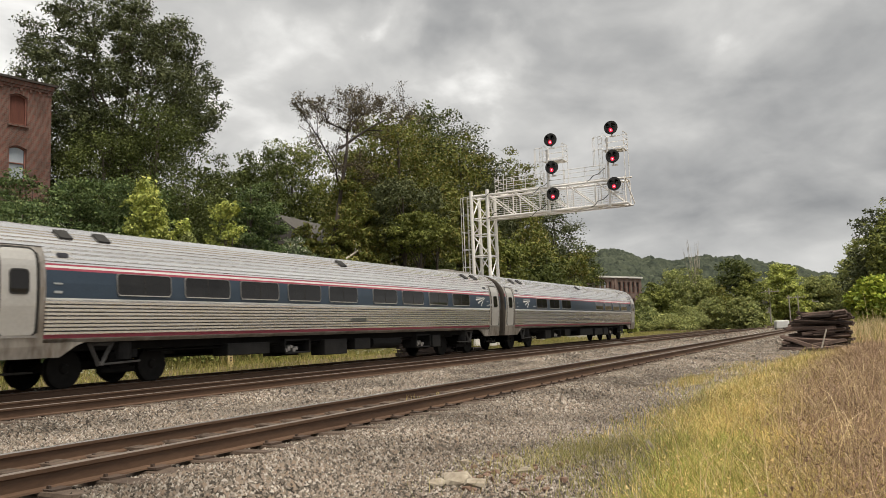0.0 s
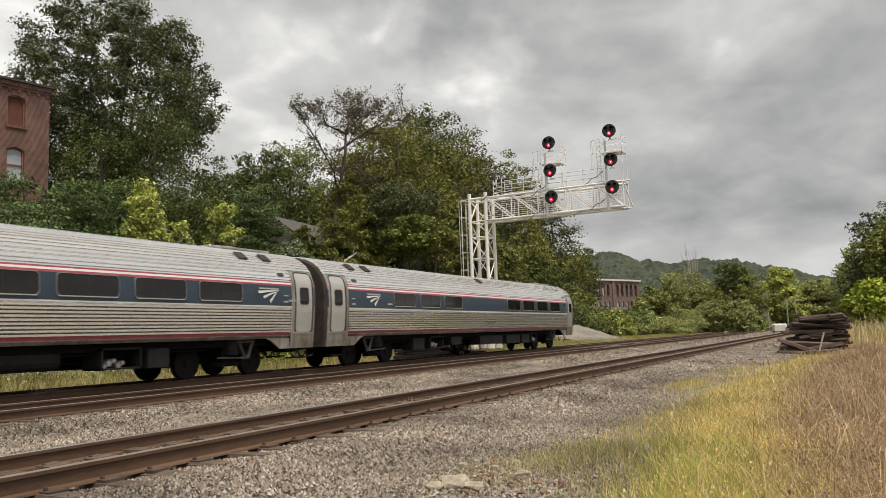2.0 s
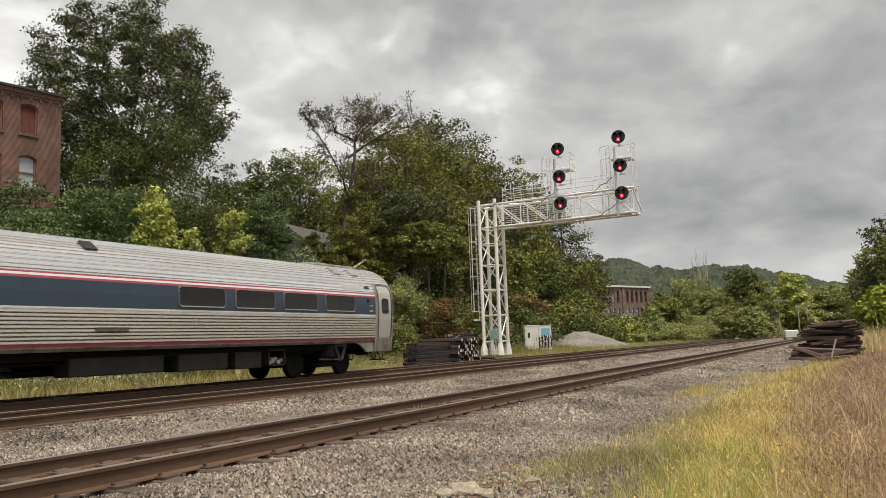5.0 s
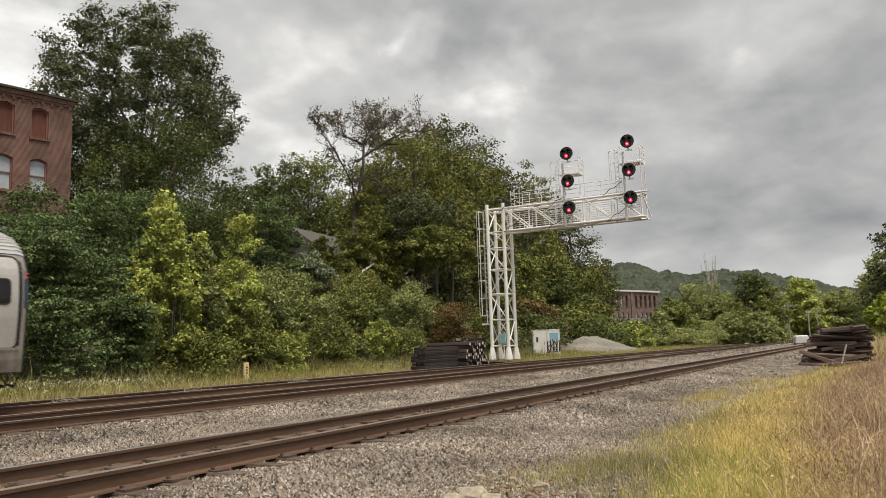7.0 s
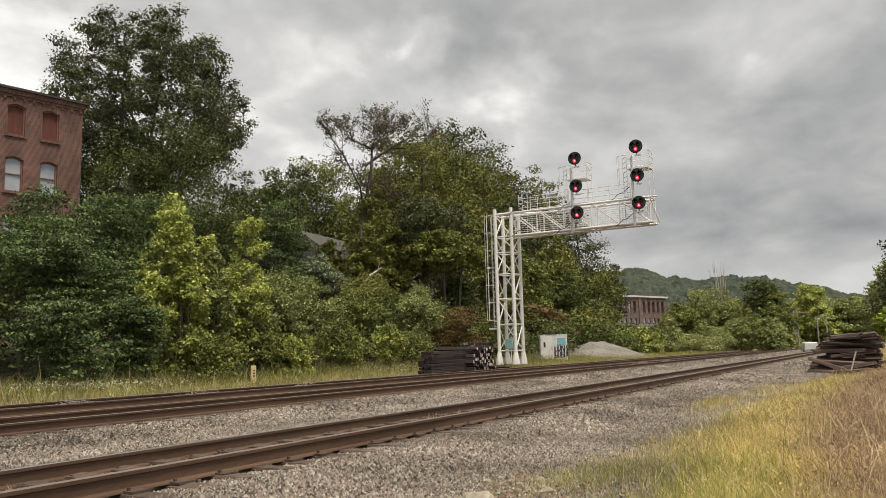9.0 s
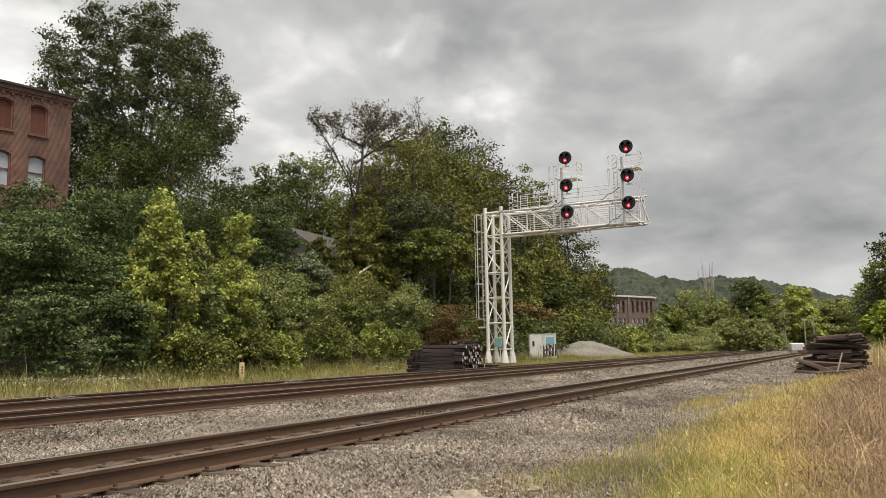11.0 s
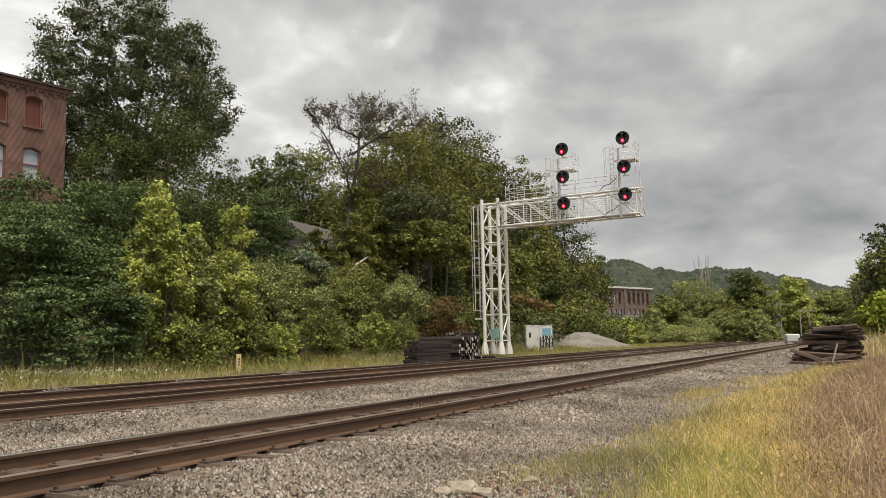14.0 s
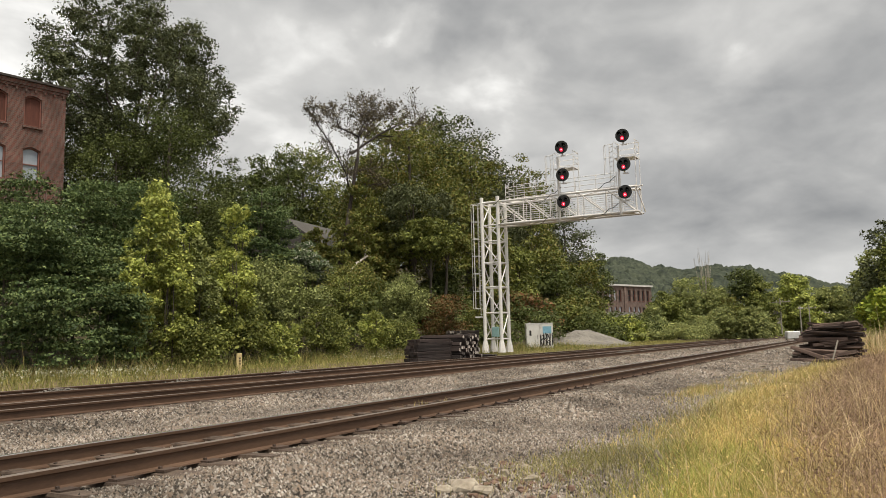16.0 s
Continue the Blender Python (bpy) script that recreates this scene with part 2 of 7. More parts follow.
M = {
    "steel": mat("fluted_stainless_steel", (0.86, 0.845, 0.835), (0.99, 0.985, 0.985), 0.9, 0.27, 0.9, 0.03, 9, (0.25, 1, 3)),
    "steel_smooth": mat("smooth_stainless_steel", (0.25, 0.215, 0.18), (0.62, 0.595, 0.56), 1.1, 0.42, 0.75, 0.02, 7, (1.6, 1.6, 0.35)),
    "blue": mat("blue_stripe", (0.024, 0.041, 0.066), (0.036, 0.059, 0.092), 1.2, 0.32, 0.0, 0.0, 20),
    "red": mat("red_stripe", (0.30, 0.045, 0.075), (0.42, 0.09, 0.13), 1.5, 0.4, 0.0, 0.0, 20),
    "white": mat("white_stripe", (0.66, 0.66, 0.65), (0.78, 0.78, 0.77), 2, 0.45),
    "glass": mat("dark_tinted_glass", (0.009, 0.0088, 0.009), (0.02, 0.019, 0.019), 1.0, 0.07, spec=0.35),
    "rubber": mat("black_rubber", (0.012, 0.012, 0.012), (0.03, 0.028, 0.026), 4, 0.75),
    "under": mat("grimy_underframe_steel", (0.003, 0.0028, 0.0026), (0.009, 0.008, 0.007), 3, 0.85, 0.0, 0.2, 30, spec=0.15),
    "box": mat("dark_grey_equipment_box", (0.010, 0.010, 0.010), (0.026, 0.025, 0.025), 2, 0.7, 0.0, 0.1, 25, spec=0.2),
    "gear": mat("bare_grey_fittings", (0.22, 0.21, 0.2), (0.42, 0.40, 0.38), 6, 0.5, 0.3),
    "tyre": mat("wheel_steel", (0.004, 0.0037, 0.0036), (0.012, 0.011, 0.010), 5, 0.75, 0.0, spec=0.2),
    # groove strips darker than the crests: shade between flutes, put into the colour
    "groove_shade": mat("shaded_steel_grooves", (0.055, 0.049, 0.044), (0.14, 0.128, 0.118), 1.5, 0.7, 0.2, 0.0, 9, (0.25, 1, 3)),
    "groove_roof": mat("roof_steel_grooves", (0.34, 0.33, 0.31), (0.52, 0.505, 0.485), 1.5, 0.45, 0.6, 0.0, 9, (0.25, 1, 3)),
    "window_frame": mat("dark_window_frame", (0.05, 0.048, 0.045), (0.12, 0.115, 0.11), 6, 0.5, 0.3),
    "dim_pane": mat("dark_window_pane", (0.012, 0.013, 0.014), (0.03, 0.031, 0.032), 1, 0.5, spec=0.2),
    "diaph": mat("weathered_grey_diaphragm", (0.024, 0.019, 0.015), (0.065, 0.052, 0.042), 2, 0.85),
    "rail": mat("brown_rusted_rail", (0.078, 0.043, 0.026), (0.140, 0.083, 0.052), 3, 0.75, 0.15, 0.15, 40, (0.2, 1, 1)),
    "railhead": mat("worn_rail_head", (0.48, 0.45, 0.42), (0.72, 0.69, 0.66), 2, 0.26, 0.8, 0.0, 20, (0.1, 1, 1)),
    "railhead_dull": mat("dull_rail_head", (0.20, 0.155, 0.125), (0.36, 0.30, 0.26), 2, 0.42, 0.6, 0.0, 20, (0.1, 1, 1)),
    "tie": mat("weathered_track_tie", (0.050, 0.034, 0.025), (0.135, 0.098, 0.075), 3, 0.95, 0, 0.4, 30, (4, 0.4, 4), rand=0.06),
    "tie_new": mat("creosoted_tie", (0.014, 0.009, 0.0085), (0.046, 0.031, 0.028), 3, 0.8, 0, 0.4, 30, (0.4, 4, 4), rand=0.15),
    "tie_end": mat("pale_cut_tie_end", (0.075, 0.062, 0.055), (0.46, 0.41, 0.37), 6, 0.9, 0, 0.2, 30, rand=0.3),
    "tie_old": mat("splintered_old_tie", (0.020, 0.013, 0.011), (0.150, 0.104, 0.086), 2, 0.95, 0, 0.7, 24, (0.4, 5, 5), rand=0.16),
    "paint": mat("galvanised_white_paint", (0.74, 0.72, 0.70), (0.90, 0.875, 0.855), 1.2, 0.4, 0.1, 0.03, 25),
    "cable": mat("black_cable", (0.012, 0.012, 0.012), (0.025, 0.025, 0.025), 5, 0.6),
    "black": mat("black_signal_paint", (0.012, 0.012, 0.012), (0.028, 0.027, 0.026), 4, 0.5),
    "lens_off": mat("dark_lens", (0.006, 0.006, 0.006), (0.012, 0.012, 0.012), 4, 0.15),
    "lens_red": mat("lit_red_lens", (0.5, 0.02, 0.03), (0.6, 0.03, 0.04), 4, 0.3, emit=(1.0, 0.03, 0.08, 1.2)),
    "lens_core": mat("lit_lens_core", (0.9, 0.5, 0.5), (0.9, 0.6, 0.6), 4, 0.3, emit=(1.0, 0.25, 0.28, 2.6)),
    "cabinet": mat("pale_grey_cabinet_paint", (0.58, 0.58, 0.56), (0.74, 0.735, 0.71), 1.5, 0.55, 0, 0.04, 20),
    "blue_box": mat("blue_sprayed_paint", (0.16, 0.36, 0.50), (0.25, 0.48, 0.62), 6, 0.6),
    "teal_box": mat("teal_grey_box", (0.20, 0.36, 0.36), (0.30, 0.45, 0.45), 6, 0.6),
    "ink": mat("black_sprayed_paint", (0.02, 0.02, 0.02), (0.04, 0.04, 0.04), 6, 0.7),
    "post": mat("pale_yellow_post", (0.55, 0.43, 0.20), (0.68, 0.55, 0.30), 5, 0.8),
    "brick": brick_mat("red_brick", (0.072, 0.024, 0.020), (0.20, 0.058, 0.040), (0.18, 0.145, 0.125)),
    "brick_far": brick_mat("far_red_brick", (0.125, 0.074, 0.062), (0.19, 0.112, 0.094), (0.20, 0.165, 0.145)),
    "trim": mat("brown_window_frame", (0.16, 0.06, 0.045), (0.24, 0.10, 0.075), 4, 0.7),
    "board": mat("red_brown_window_board", (0.085, 0.030, 0.021), (0.15, 0.052, 0.036), 1.5, 0.85, 0, 0.1, 20, (4, 4, 0.5)),
    "pane": mat("pale_window_pane", (0.26, 0.30, 0.36), (0.44, 0.48, 0.53), 0.5, 0.12),
    "roof": mat("grey_shingle_roof", (0.07, 0.066, 0.063), (0.125, 0.118, 0.11), 3, 0.95, 0, 0.3, 18),
    "tar": mat("dark_roof_edge", (0.03, 0.026, 0.024), (0.07, 0.06, 0.055), 3, 0.9),
    "cornice": mat("pale_cornice", (0.55, 0.54, 0.52), (0.72, 0.71, 0.69), 2, 0.7),
    "bark": mat("grey_brown_bark", (0.055, 0.045, 0.036), (0.14, 0.12, 0.10), 2, 0.95, 0, 0.6, 12, (3, 3, 0.5)),
    "bark_grey": mat("grey_brown_bark", (0.036, 0.029, 0.024), (0.082, 0.066, 0.056), 2, 0.95, 0, 0.4, 12, (3, 3, 0.5)),
    "canopy": mat("hill_canopy", (0.024, 0.032, 0.029), (0.092, 0.105, 0.074), 0.11, 0.95, 0, 0.0, 0.5, spec=0.03),
    "plate": mat("rusty_tie_plate", (0.045, 0.032, 0.026), (0.10, 0.068, 0.052), 9, 0.85, 0.1, 0.2, 60, rand=0.15),
    "bark_pale": mat("pale_bark", (0.32, 0.285, 0.245), (0.50, 0.455, 0.40), 2, 0.95, 0, 0.4, 12, (3, 3, 0.5)),
    "pole": mat("grey_wooden_pole", (0.26, 0.24, 0.20), (0.42, 0.39, 0.33), 2, 0.9, 0, 0.2, 20, (4, 4, 0.3)),
    "sand": mat("pale_crushed_stone", (0.13, 0.12, 0.105), (0.27, 0.25, 0.22), 0.8, 0.95, 0, 0.6, 14),
}


# ---- mesh helpers ----
def mesh_of(name, verts, faces, materials, slots=None, smooth=False):
    me = bpy.data.meshes.new(name)
    verts = np.asarray(verts, dtype=np.float32).reshape(-1, 3)
    if isinstance(faces, np.ndarray):
        n, k = faces.shape
        me.vertices.add(len(verts))
        me.vertices.foreach_set("co", verts.ravel())
        me.loops.add(n * k)
        me.loops.foreach_set("vertex_index", faces.astype(np.int32).ravel())
        me.polygons.add(n)
        me.polygons.foreach_set("loop_start", np.arange(0, n * k, k, dtype=np.int32))
        me.update(calc_edges=True)
    else:
        me.from_pydata([tuple(v) for v in verts], [], faces)
    for m in materials if isinstance(materials, (list, tuple)) else [materials]:
        me.materials.append(m)
    if slots is not None:
        me.polygons.foreach_set("material_index", np.asarray(slots, dtype=np.int32))
    if smooth:
        me.polygons.foreach_set("use_smooth", np.ones(len(me.polygons), dtype=bool))
    me.update()
    return me


def thing(name, label, category, at=(0, 0, 0), group="", kind="", turn=0):
    ob = new(name)
    ob.empty_display_size = 0.2
    ob.matrix_world = pose(*at, 0, 0, turn)
    return tagged(ob, label, category, group, kind)


def part(name, bm, material, parent, label="", at=None, bevel=0.0):
    """Links a bmesh (or a ready mesh) as one mesh object under its parent."""
    if isinstance(bm, bmesh.types.BMesh):
        if bevel:
            bmesh.ops.bevel(bm, geom=list(bm.edges), offset=bevel, segments=1, affect="EDGES")
        me = bpy.data.meshes.new(name)
        bm.to_mesh(me)
        bm.free()
        for m in material if isinstance(material, (list, tuple)) else [material]:
            me.materials.append(m)
    else:
        me = bm
    ob = new(name, me)
    ob.parent = parent
    if at is not None:
        ob.matrix_basis = at
    return tagged(ob, label) if label else ob


def box(bm, x0, y0, z0, x1, y1, z1):
    m = Matrix.LocRotScale(((x0 + x1) / 2, (y0 + y1) / 2, (z0 + z1) / 2), None, (abs(x1 - x0), abs(y1 - y0), abs(z1 - z0)))
    return bmesh.ops.create_cube(bm, size=1, matrix=m)


def boxes(*rows):
    bm = bmesh.new()
    for r in rows:
        box(bm, *r)
    return bm


def rod(bm, a, b, r0, r1=None, sides=6):
    """A round bar from a to b."""
    a, b = Vector(a), Vector(b)
    d = b - a
    m = Matrix.Translation((a + b) / 2) @ d.to_track_quat("Z", "Y").to_matrix().to_4x4()
    bmesh.ops.create_cone(bm, cap_ends=True, segments=sides, radius1=r0, radius2=r0 if r1 is None else r1, depth=d.length, matrix=m)


def rods(rows, r, sides=6):
    bm = bmesh.new()
    for a, b in rows:
        rod(bm, a, b, r, None, sides)
    return bm


def tubes(paths, sides=6):
    """Tapered tubes; a path is rows of (point, radius)."""
    vs, fs = [], []
    for path in paths:
        base = len(vs)
        for i, (p, r) in enumerate(path):
            p = Vector(p)
            d = (Vector(path[min(i + 1, len(path) - 1)][0]) - Vector(path[max(i - 1, 0)][0])).normalized()
            u = d.orthogonal().normalized()
            w = d.cross(u)
            for k in range(sides):
                a = 2 * math.pi * k / sides
                vs.append(p + (u * math.cos(a) + w * math.sin(a)) * r)
        for i in range(len(path) - 1):
            for k in range(sides):
                a, b = base + i * sides + k, base + i * sides + (k + 1) % sides
                fs.append((a, b, b + sides, a + sides))
    return vs, fs


def lathe(bm, rows, sides=24, axis="Y"):
    """A turned solid: rows of (radius, position along the axis)."""
    rings = []
    for r, h in rows:
        ring = []
        for k in range(sides):
            a = 2 * math.pi * k / sides
            c, s = r * math.cos(a), r * math.sin(a)
            ring.append(bm.verts.new((c, h, s) if axis == "Y" else (h, c, s) if axis == "X" else (c, s, h)))
        rings.append(ring)
    for a, b in zip(rings, rings[1:]):
        for k in range(sides):
            bm.faces.new((a[k], a[(k + 1) % sides], b[(k + 1) % sides], b[k]))
    bm.faces.new(rings[0][::-1])
    bm.faces.new(rings[-1])
    bmesh.ops.recalc_face_normals(bm, faces=bm.faces)


# ---- ground ----
def smooth_step(v, a, b):
    t = np.clip((v - a) / (b - a), 0, 1)
    return t * t * (3 - 2 * t)


def ground_height(x, y):
    """Height of the ground: track bed, wooded bank behind it, hills far ahead."""
    x, y = np.asarray(x, dtype=float), np.asarray(y, dtype=float)
    z = -0.34 - 0.10 * smooth_step(-y, -3.5, 0) + 0.0 * x
    z = z + 0.30 * smooth_step(y, 18.8, 22.5)
    bank = 0.30 * (1 - 0.72 * smooth_step(x, 62, 130))
    z = z + bank * np.clip(y - 25.5, 0, 26) * smooth_step(y, 25, 31)
    z = z + 0.25 * np.clip(-y - 4, 0, 8) * smooth_step(x, 20, 60)
    r = np.hypot(x, y)
    az = np.degrees(np.arctan2(y, np.maximum(x, 1e-3)))
    top = np.clip(np.interp(az, [-5, 1.2, 2.8, 5.4, 8.9, 13.4, 15, 30], [36, 42, 49, 61, 69, 73, 83, 92]), 30, 92) * (x > 0)
    bumps = 1 + 0.03 * np.sin(az * 0.9 + 0.7) + 0.015 * np.sin(az * 2.1)
    z = z + top * bumps * smooth_step(r, 480, 1000)
    return z


def ground():
    s = np.linspace(-1, 1, 190)
    xs = np.sinh(s * 5.2) / np.sinh(5.2) * 1600 + 10
    ys = np.sinh(s * 5.2) / np.sinh(5.2) * 1600 + 10
    gx, gy = np.meshgrid(xs, ys, indexing="ij")
    rng = np.random.default_rng(4)
    gz = ground_height(gx, gy) + rng.normal(0, 0.012, gx.shape) * (gy < 0)
    gz -= 0.05 * ((gx > 2) & (gx < 160) & (gy > 1.5) & (gy < 20))  # bedded under the loose stone
    n = len(s)
    idx = np.arange(n * n).reshape(n, n)
    f = np.stack([idx[:-1, :-1], idx[1:, :-1], idx[1:, 1:], idx[:-1, 1:]], -1).reshape(-1, 4)
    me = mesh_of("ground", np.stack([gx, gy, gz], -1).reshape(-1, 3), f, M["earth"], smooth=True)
    tagged(new("ground", me), "earthy grass-grown ground with a gravelled railway strip", "ground", kind="structure")


def zone_mat():
    """Ground cover by place: gravel yard, dry grass verge, leaf litter on the bank."""
    m = bpy.data.materials.new("earth_and_gravel")
    m.use_nodes = True
    nt = m.node_tree
    nd = nt.nodes
    bsdf = nd["Principled BSDF"]
    tc, sep = nd.new("ShaderNodeTexCoord"), nd.new("ShaderNodeSeparateXYZ")
    link(nt, tc.outputs["Object"], sep.inputs[0])
    n1, n2 = nd.new("ShaderNodeTexNoise"), nd.new("ShaderNodeTexVoronoi")
    n1.inputs["Scale"].default_value, n1.inputs["Detail"].default_value = 0.7, 6
    n2.inputs["Scale"].default_value = 24
    n3 = nd.new("ShaderNodeTexNoise")
    n3.inputs["Scale"].default_value, n3.inputs["Detail"].default_value = 6, 6
    for n in (n1, n2, n3):
        link(nt, tc.outputs["Object"], n.inputs["Vector"])
    grav = nd.new("ShaderNodeValToRGB")
    e = grav.color_ramp.elements
    e[0].position, e[0].color = 0.0, (0.035, 0.028, 0.022, 1)
    e[1].position, e[1].color = 1.0, (0.125, 0.105, 0.087, 1)
    hs = nd.new("ShaderNodeSeparateColor")
    link(nt, n2.outputs["Color"], hs.inputs[0])
    link(nt, hs.outputs[0], grav.inputs[0])
    # shade in the gaps between the stones, painted into the bed's colour
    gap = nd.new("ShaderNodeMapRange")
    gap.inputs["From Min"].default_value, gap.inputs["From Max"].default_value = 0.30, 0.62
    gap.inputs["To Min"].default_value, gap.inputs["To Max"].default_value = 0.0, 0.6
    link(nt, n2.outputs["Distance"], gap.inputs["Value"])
    gap_shade = nd.new("ShaderNodeMix")
    gap_shade.data_type = "RGBA"
    gap_shade.inputs["B"].default_value = (0.016, 0.012, 0.009, 1)
    link(nt, gap.outputs[0], gap_shade.inputs["Factor"])
    link(nt, grav.outputs[0], gap_shade.inputs["A"])
    soil = nd.new("ShaderNodeValToRGB")
    e = soil.color_ramp.elements
    e[0].position, e[0].color = 0.35, (0.13, 0.10, 0.05, 1)
    e[1].position, e[1].color = 0.65, (0.25, 0.195, 0.09, 1)
    link(nt, n3.outputs["Fac"], soil.inputs[0])

    def along(out, a, b):
        r = nd.new("ShaderNodeMapRange")
        r.inputs["From Min"].default_value, r.inputs["From Max"].default_value = a, b
        link(nt, out, r.inputs["Value"])
        return r.outputs[0]

    wob = nd.new("ShaderNodeMath")
    wob.operation = "MULTIPLY_ADD"
    link(nt, n1.outputs["Fac"], wob.inputs[0])
    wob.inputs[1].default_value = 2.6
    link(nt, sep.outputs[1], wob.inputs[2])
    near_edge = along(wob.outputs[0], 2.6, 3.8)
    far_edge = along(wob.outputs[0], 21.6, 20.4)
    mul = nd.new("ShaderNodeMath")
    mul.operation = "MULTIPLY"
    link(nt, near_edge, mul.inputs[0])
    link(nt, far_edge, mul.inputs[1])
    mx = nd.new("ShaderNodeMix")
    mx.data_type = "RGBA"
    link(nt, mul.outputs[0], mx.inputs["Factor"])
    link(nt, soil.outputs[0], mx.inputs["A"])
    link(nt, gap_shade.outputs["Result"], mx.inputs["B"])
    litter = nd.new("ShaderNodeValToRGB")
    e = litter.color_ramp.elements
    e[0].position, e[0].color = 0.35, (0.035, 0.032, 0.016, 1)
    e[1].position, e[1].color = 0.65, (0.095, 0.072, 0.036, 1)
    link(nt, n3.outputs["Fac"], litter.inputs[0])
    bank = nd.new("ShaderNodeMix")
    bank.data_type = "RGBA"
    link(nt, along(wob.outputs[0], 26.0, 28.0), bank.inputs["Factor"])
    link(nt, mx.outputs["Result"], bank.inputs["A"])
    link(nt, litter.outputs[0], bank.inputs["B"])
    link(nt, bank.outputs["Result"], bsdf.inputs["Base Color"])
    bsdf.inputs["Roughness"].default_value = 0.95
    bp = nd.new("ShaderNodeBump")
    bp.invert = True
    bp.inputs["Strength"].default_value, bp.inputs["Distance"].default_value = 1.0, 0.05
    link(nt, n2.outputs["Distance"], bp.inputs["Height"])
    link(nt, bp.outputs[0], bsdf.inputs["Normal"])
    return m


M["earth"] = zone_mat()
M["stones"] = stone_mat("track_ballast_stones", [(0.030, 0.025, 0.021), (0.080, 0.069, 0.058), (0.150, 0.129, 0.110), (0.168, 0.128, 0.098), (0.205, 0.181, 0.158), (0.33, 0.303, 0.272)])
ground()

# ---- tracks: near siding, middle line, far line with the train ----
# name, near rail's place across, height of near rail, height of far rail
TRACKS = [("track_near", 5.97, 0.0, -0.043), ("track_middle", 12.63, -0.012, -0.014), ("track_far", 16.55, 0.0, 0.0)]
GAUGE = 1.505
RAIL_PROFILE = [(-0.07, -0.18), (0.07, -0.18), (0.065, -0.165), (0.012, -0.15), (0.009, -0.05), (0.034, -0.038), (0.036, -0.006),
                (0.028, 0.0), (-0.028, 0.0), (-0.036, -0.006), (-0.034, -0.038), (-0.009, -0.05), (-0.012, -0.15), (-0.065, -0.165)]


def rail(parent, y, z, head, x0=-40.0, x1=430.0):
    k = len(RAIL_PROFILE)
    vs, fs, slots = [], [], []
    xs = [x0 + (x1 - x0) * (i / 60) ** 1.6 for i in range(61)]
    for x in xs:
        vs += [(x, y + a, z + b) for a, b in RAIL_PROFILE]
    for i in range(len(xs) - 1):
        for j in range(k):
            a, b = i * k + j, i * k + (j + 1) % k
            fs.append((a, b, b + k, a + k))
            slots.append(1 if j in (7, 8, 6) else 0)
    return part("rail", mesh_of("rail", vs, fs, [M["rail"], head], slots), None, parent)


def ballast_bed(parent, y, z):
    """The raised stone bed of one track."""
    rng = np.random.default_rng(int(y * 10))
    low = [(-2.3, -0.36), (-1.75, -0.235), (-1.2, -0.20), (-0.7, -0.205), (0.0, -0.19), (0.7, -0.205), (1.2, -0.20), (1.75, -0.235), (2.3, -0.36)]
    full = [(-2.5, -0.34), (-1.9, -0.21), (-1.35, -0.185), (-0.86, -0.215), (-0.72, -0.225), (0.0, -0.235), (0.72, -0.225), (0.86, -0.215), (1.35, -0.185), (1.9, -0.21), (2.5, -0.34)]
    prof = full if y < 8 else low
    xs = np.concatenate([np.linspace(-40, 0, 30), np.linspace(0.3, 60, 240), np.linspace(61, 430, 120)])
    p = np.array(prof)
    gx = np.repeat(xs[:, None], len(p), 1)
    gy = np.repeat(p[None, :, 0] + y, len(xs), 0) + rng.normal(0, 0.03, gx.shape)
    gz = np.repeat(p[None, :, 1] + z - 0.035, len(xs), 0) + rng.normal(0, 0.006, gx.shape)
    n, k = gx.shape
    idx = np.arange(n * k).reshape(n, k)
    f = np.stack([idx[:-1, :-1], idx[1:, :-1], idx[1:, 1:], idx[:-1, 1:]], -1).reshape(-1, 4)
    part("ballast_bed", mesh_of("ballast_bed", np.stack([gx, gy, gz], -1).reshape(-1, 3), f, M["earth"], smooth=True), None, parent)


def tie_mesh(length, w, h, material, seed, ends=None, jag=0.0):
    rng = random.Random(seed)
    bm = bmesh.new()
    box(bm, -length / 2, -w / 2, -h / 2, length / 2, w / 2, h / 2)
    bmesh.ops.bevel(bm, geom=list(bm.edges), offset=0.012, segments=1, affect="EDGES")
    for v in bm.verts:
        v.co += Vector([rng.uniform(-0.012, 0.012) for _ in range(3)])
        if jag:  # broken ends
            v.co += Vector((rng.uniform(-jag, jag), rng.uniform(-jag, jag) * 0.3, rng.uniform(-jag, jag) * 0.3))
    me = bpy.data.meshes.new("tie")
    bm.to_mesh(me)
    bm.free()
    me.materials.append(material)
    if ends:
        me.materials.append(ends)
        for p in me.polygons:
            if abs(p.normal.x) > 0.9:
                p.material_index = 1
    return me


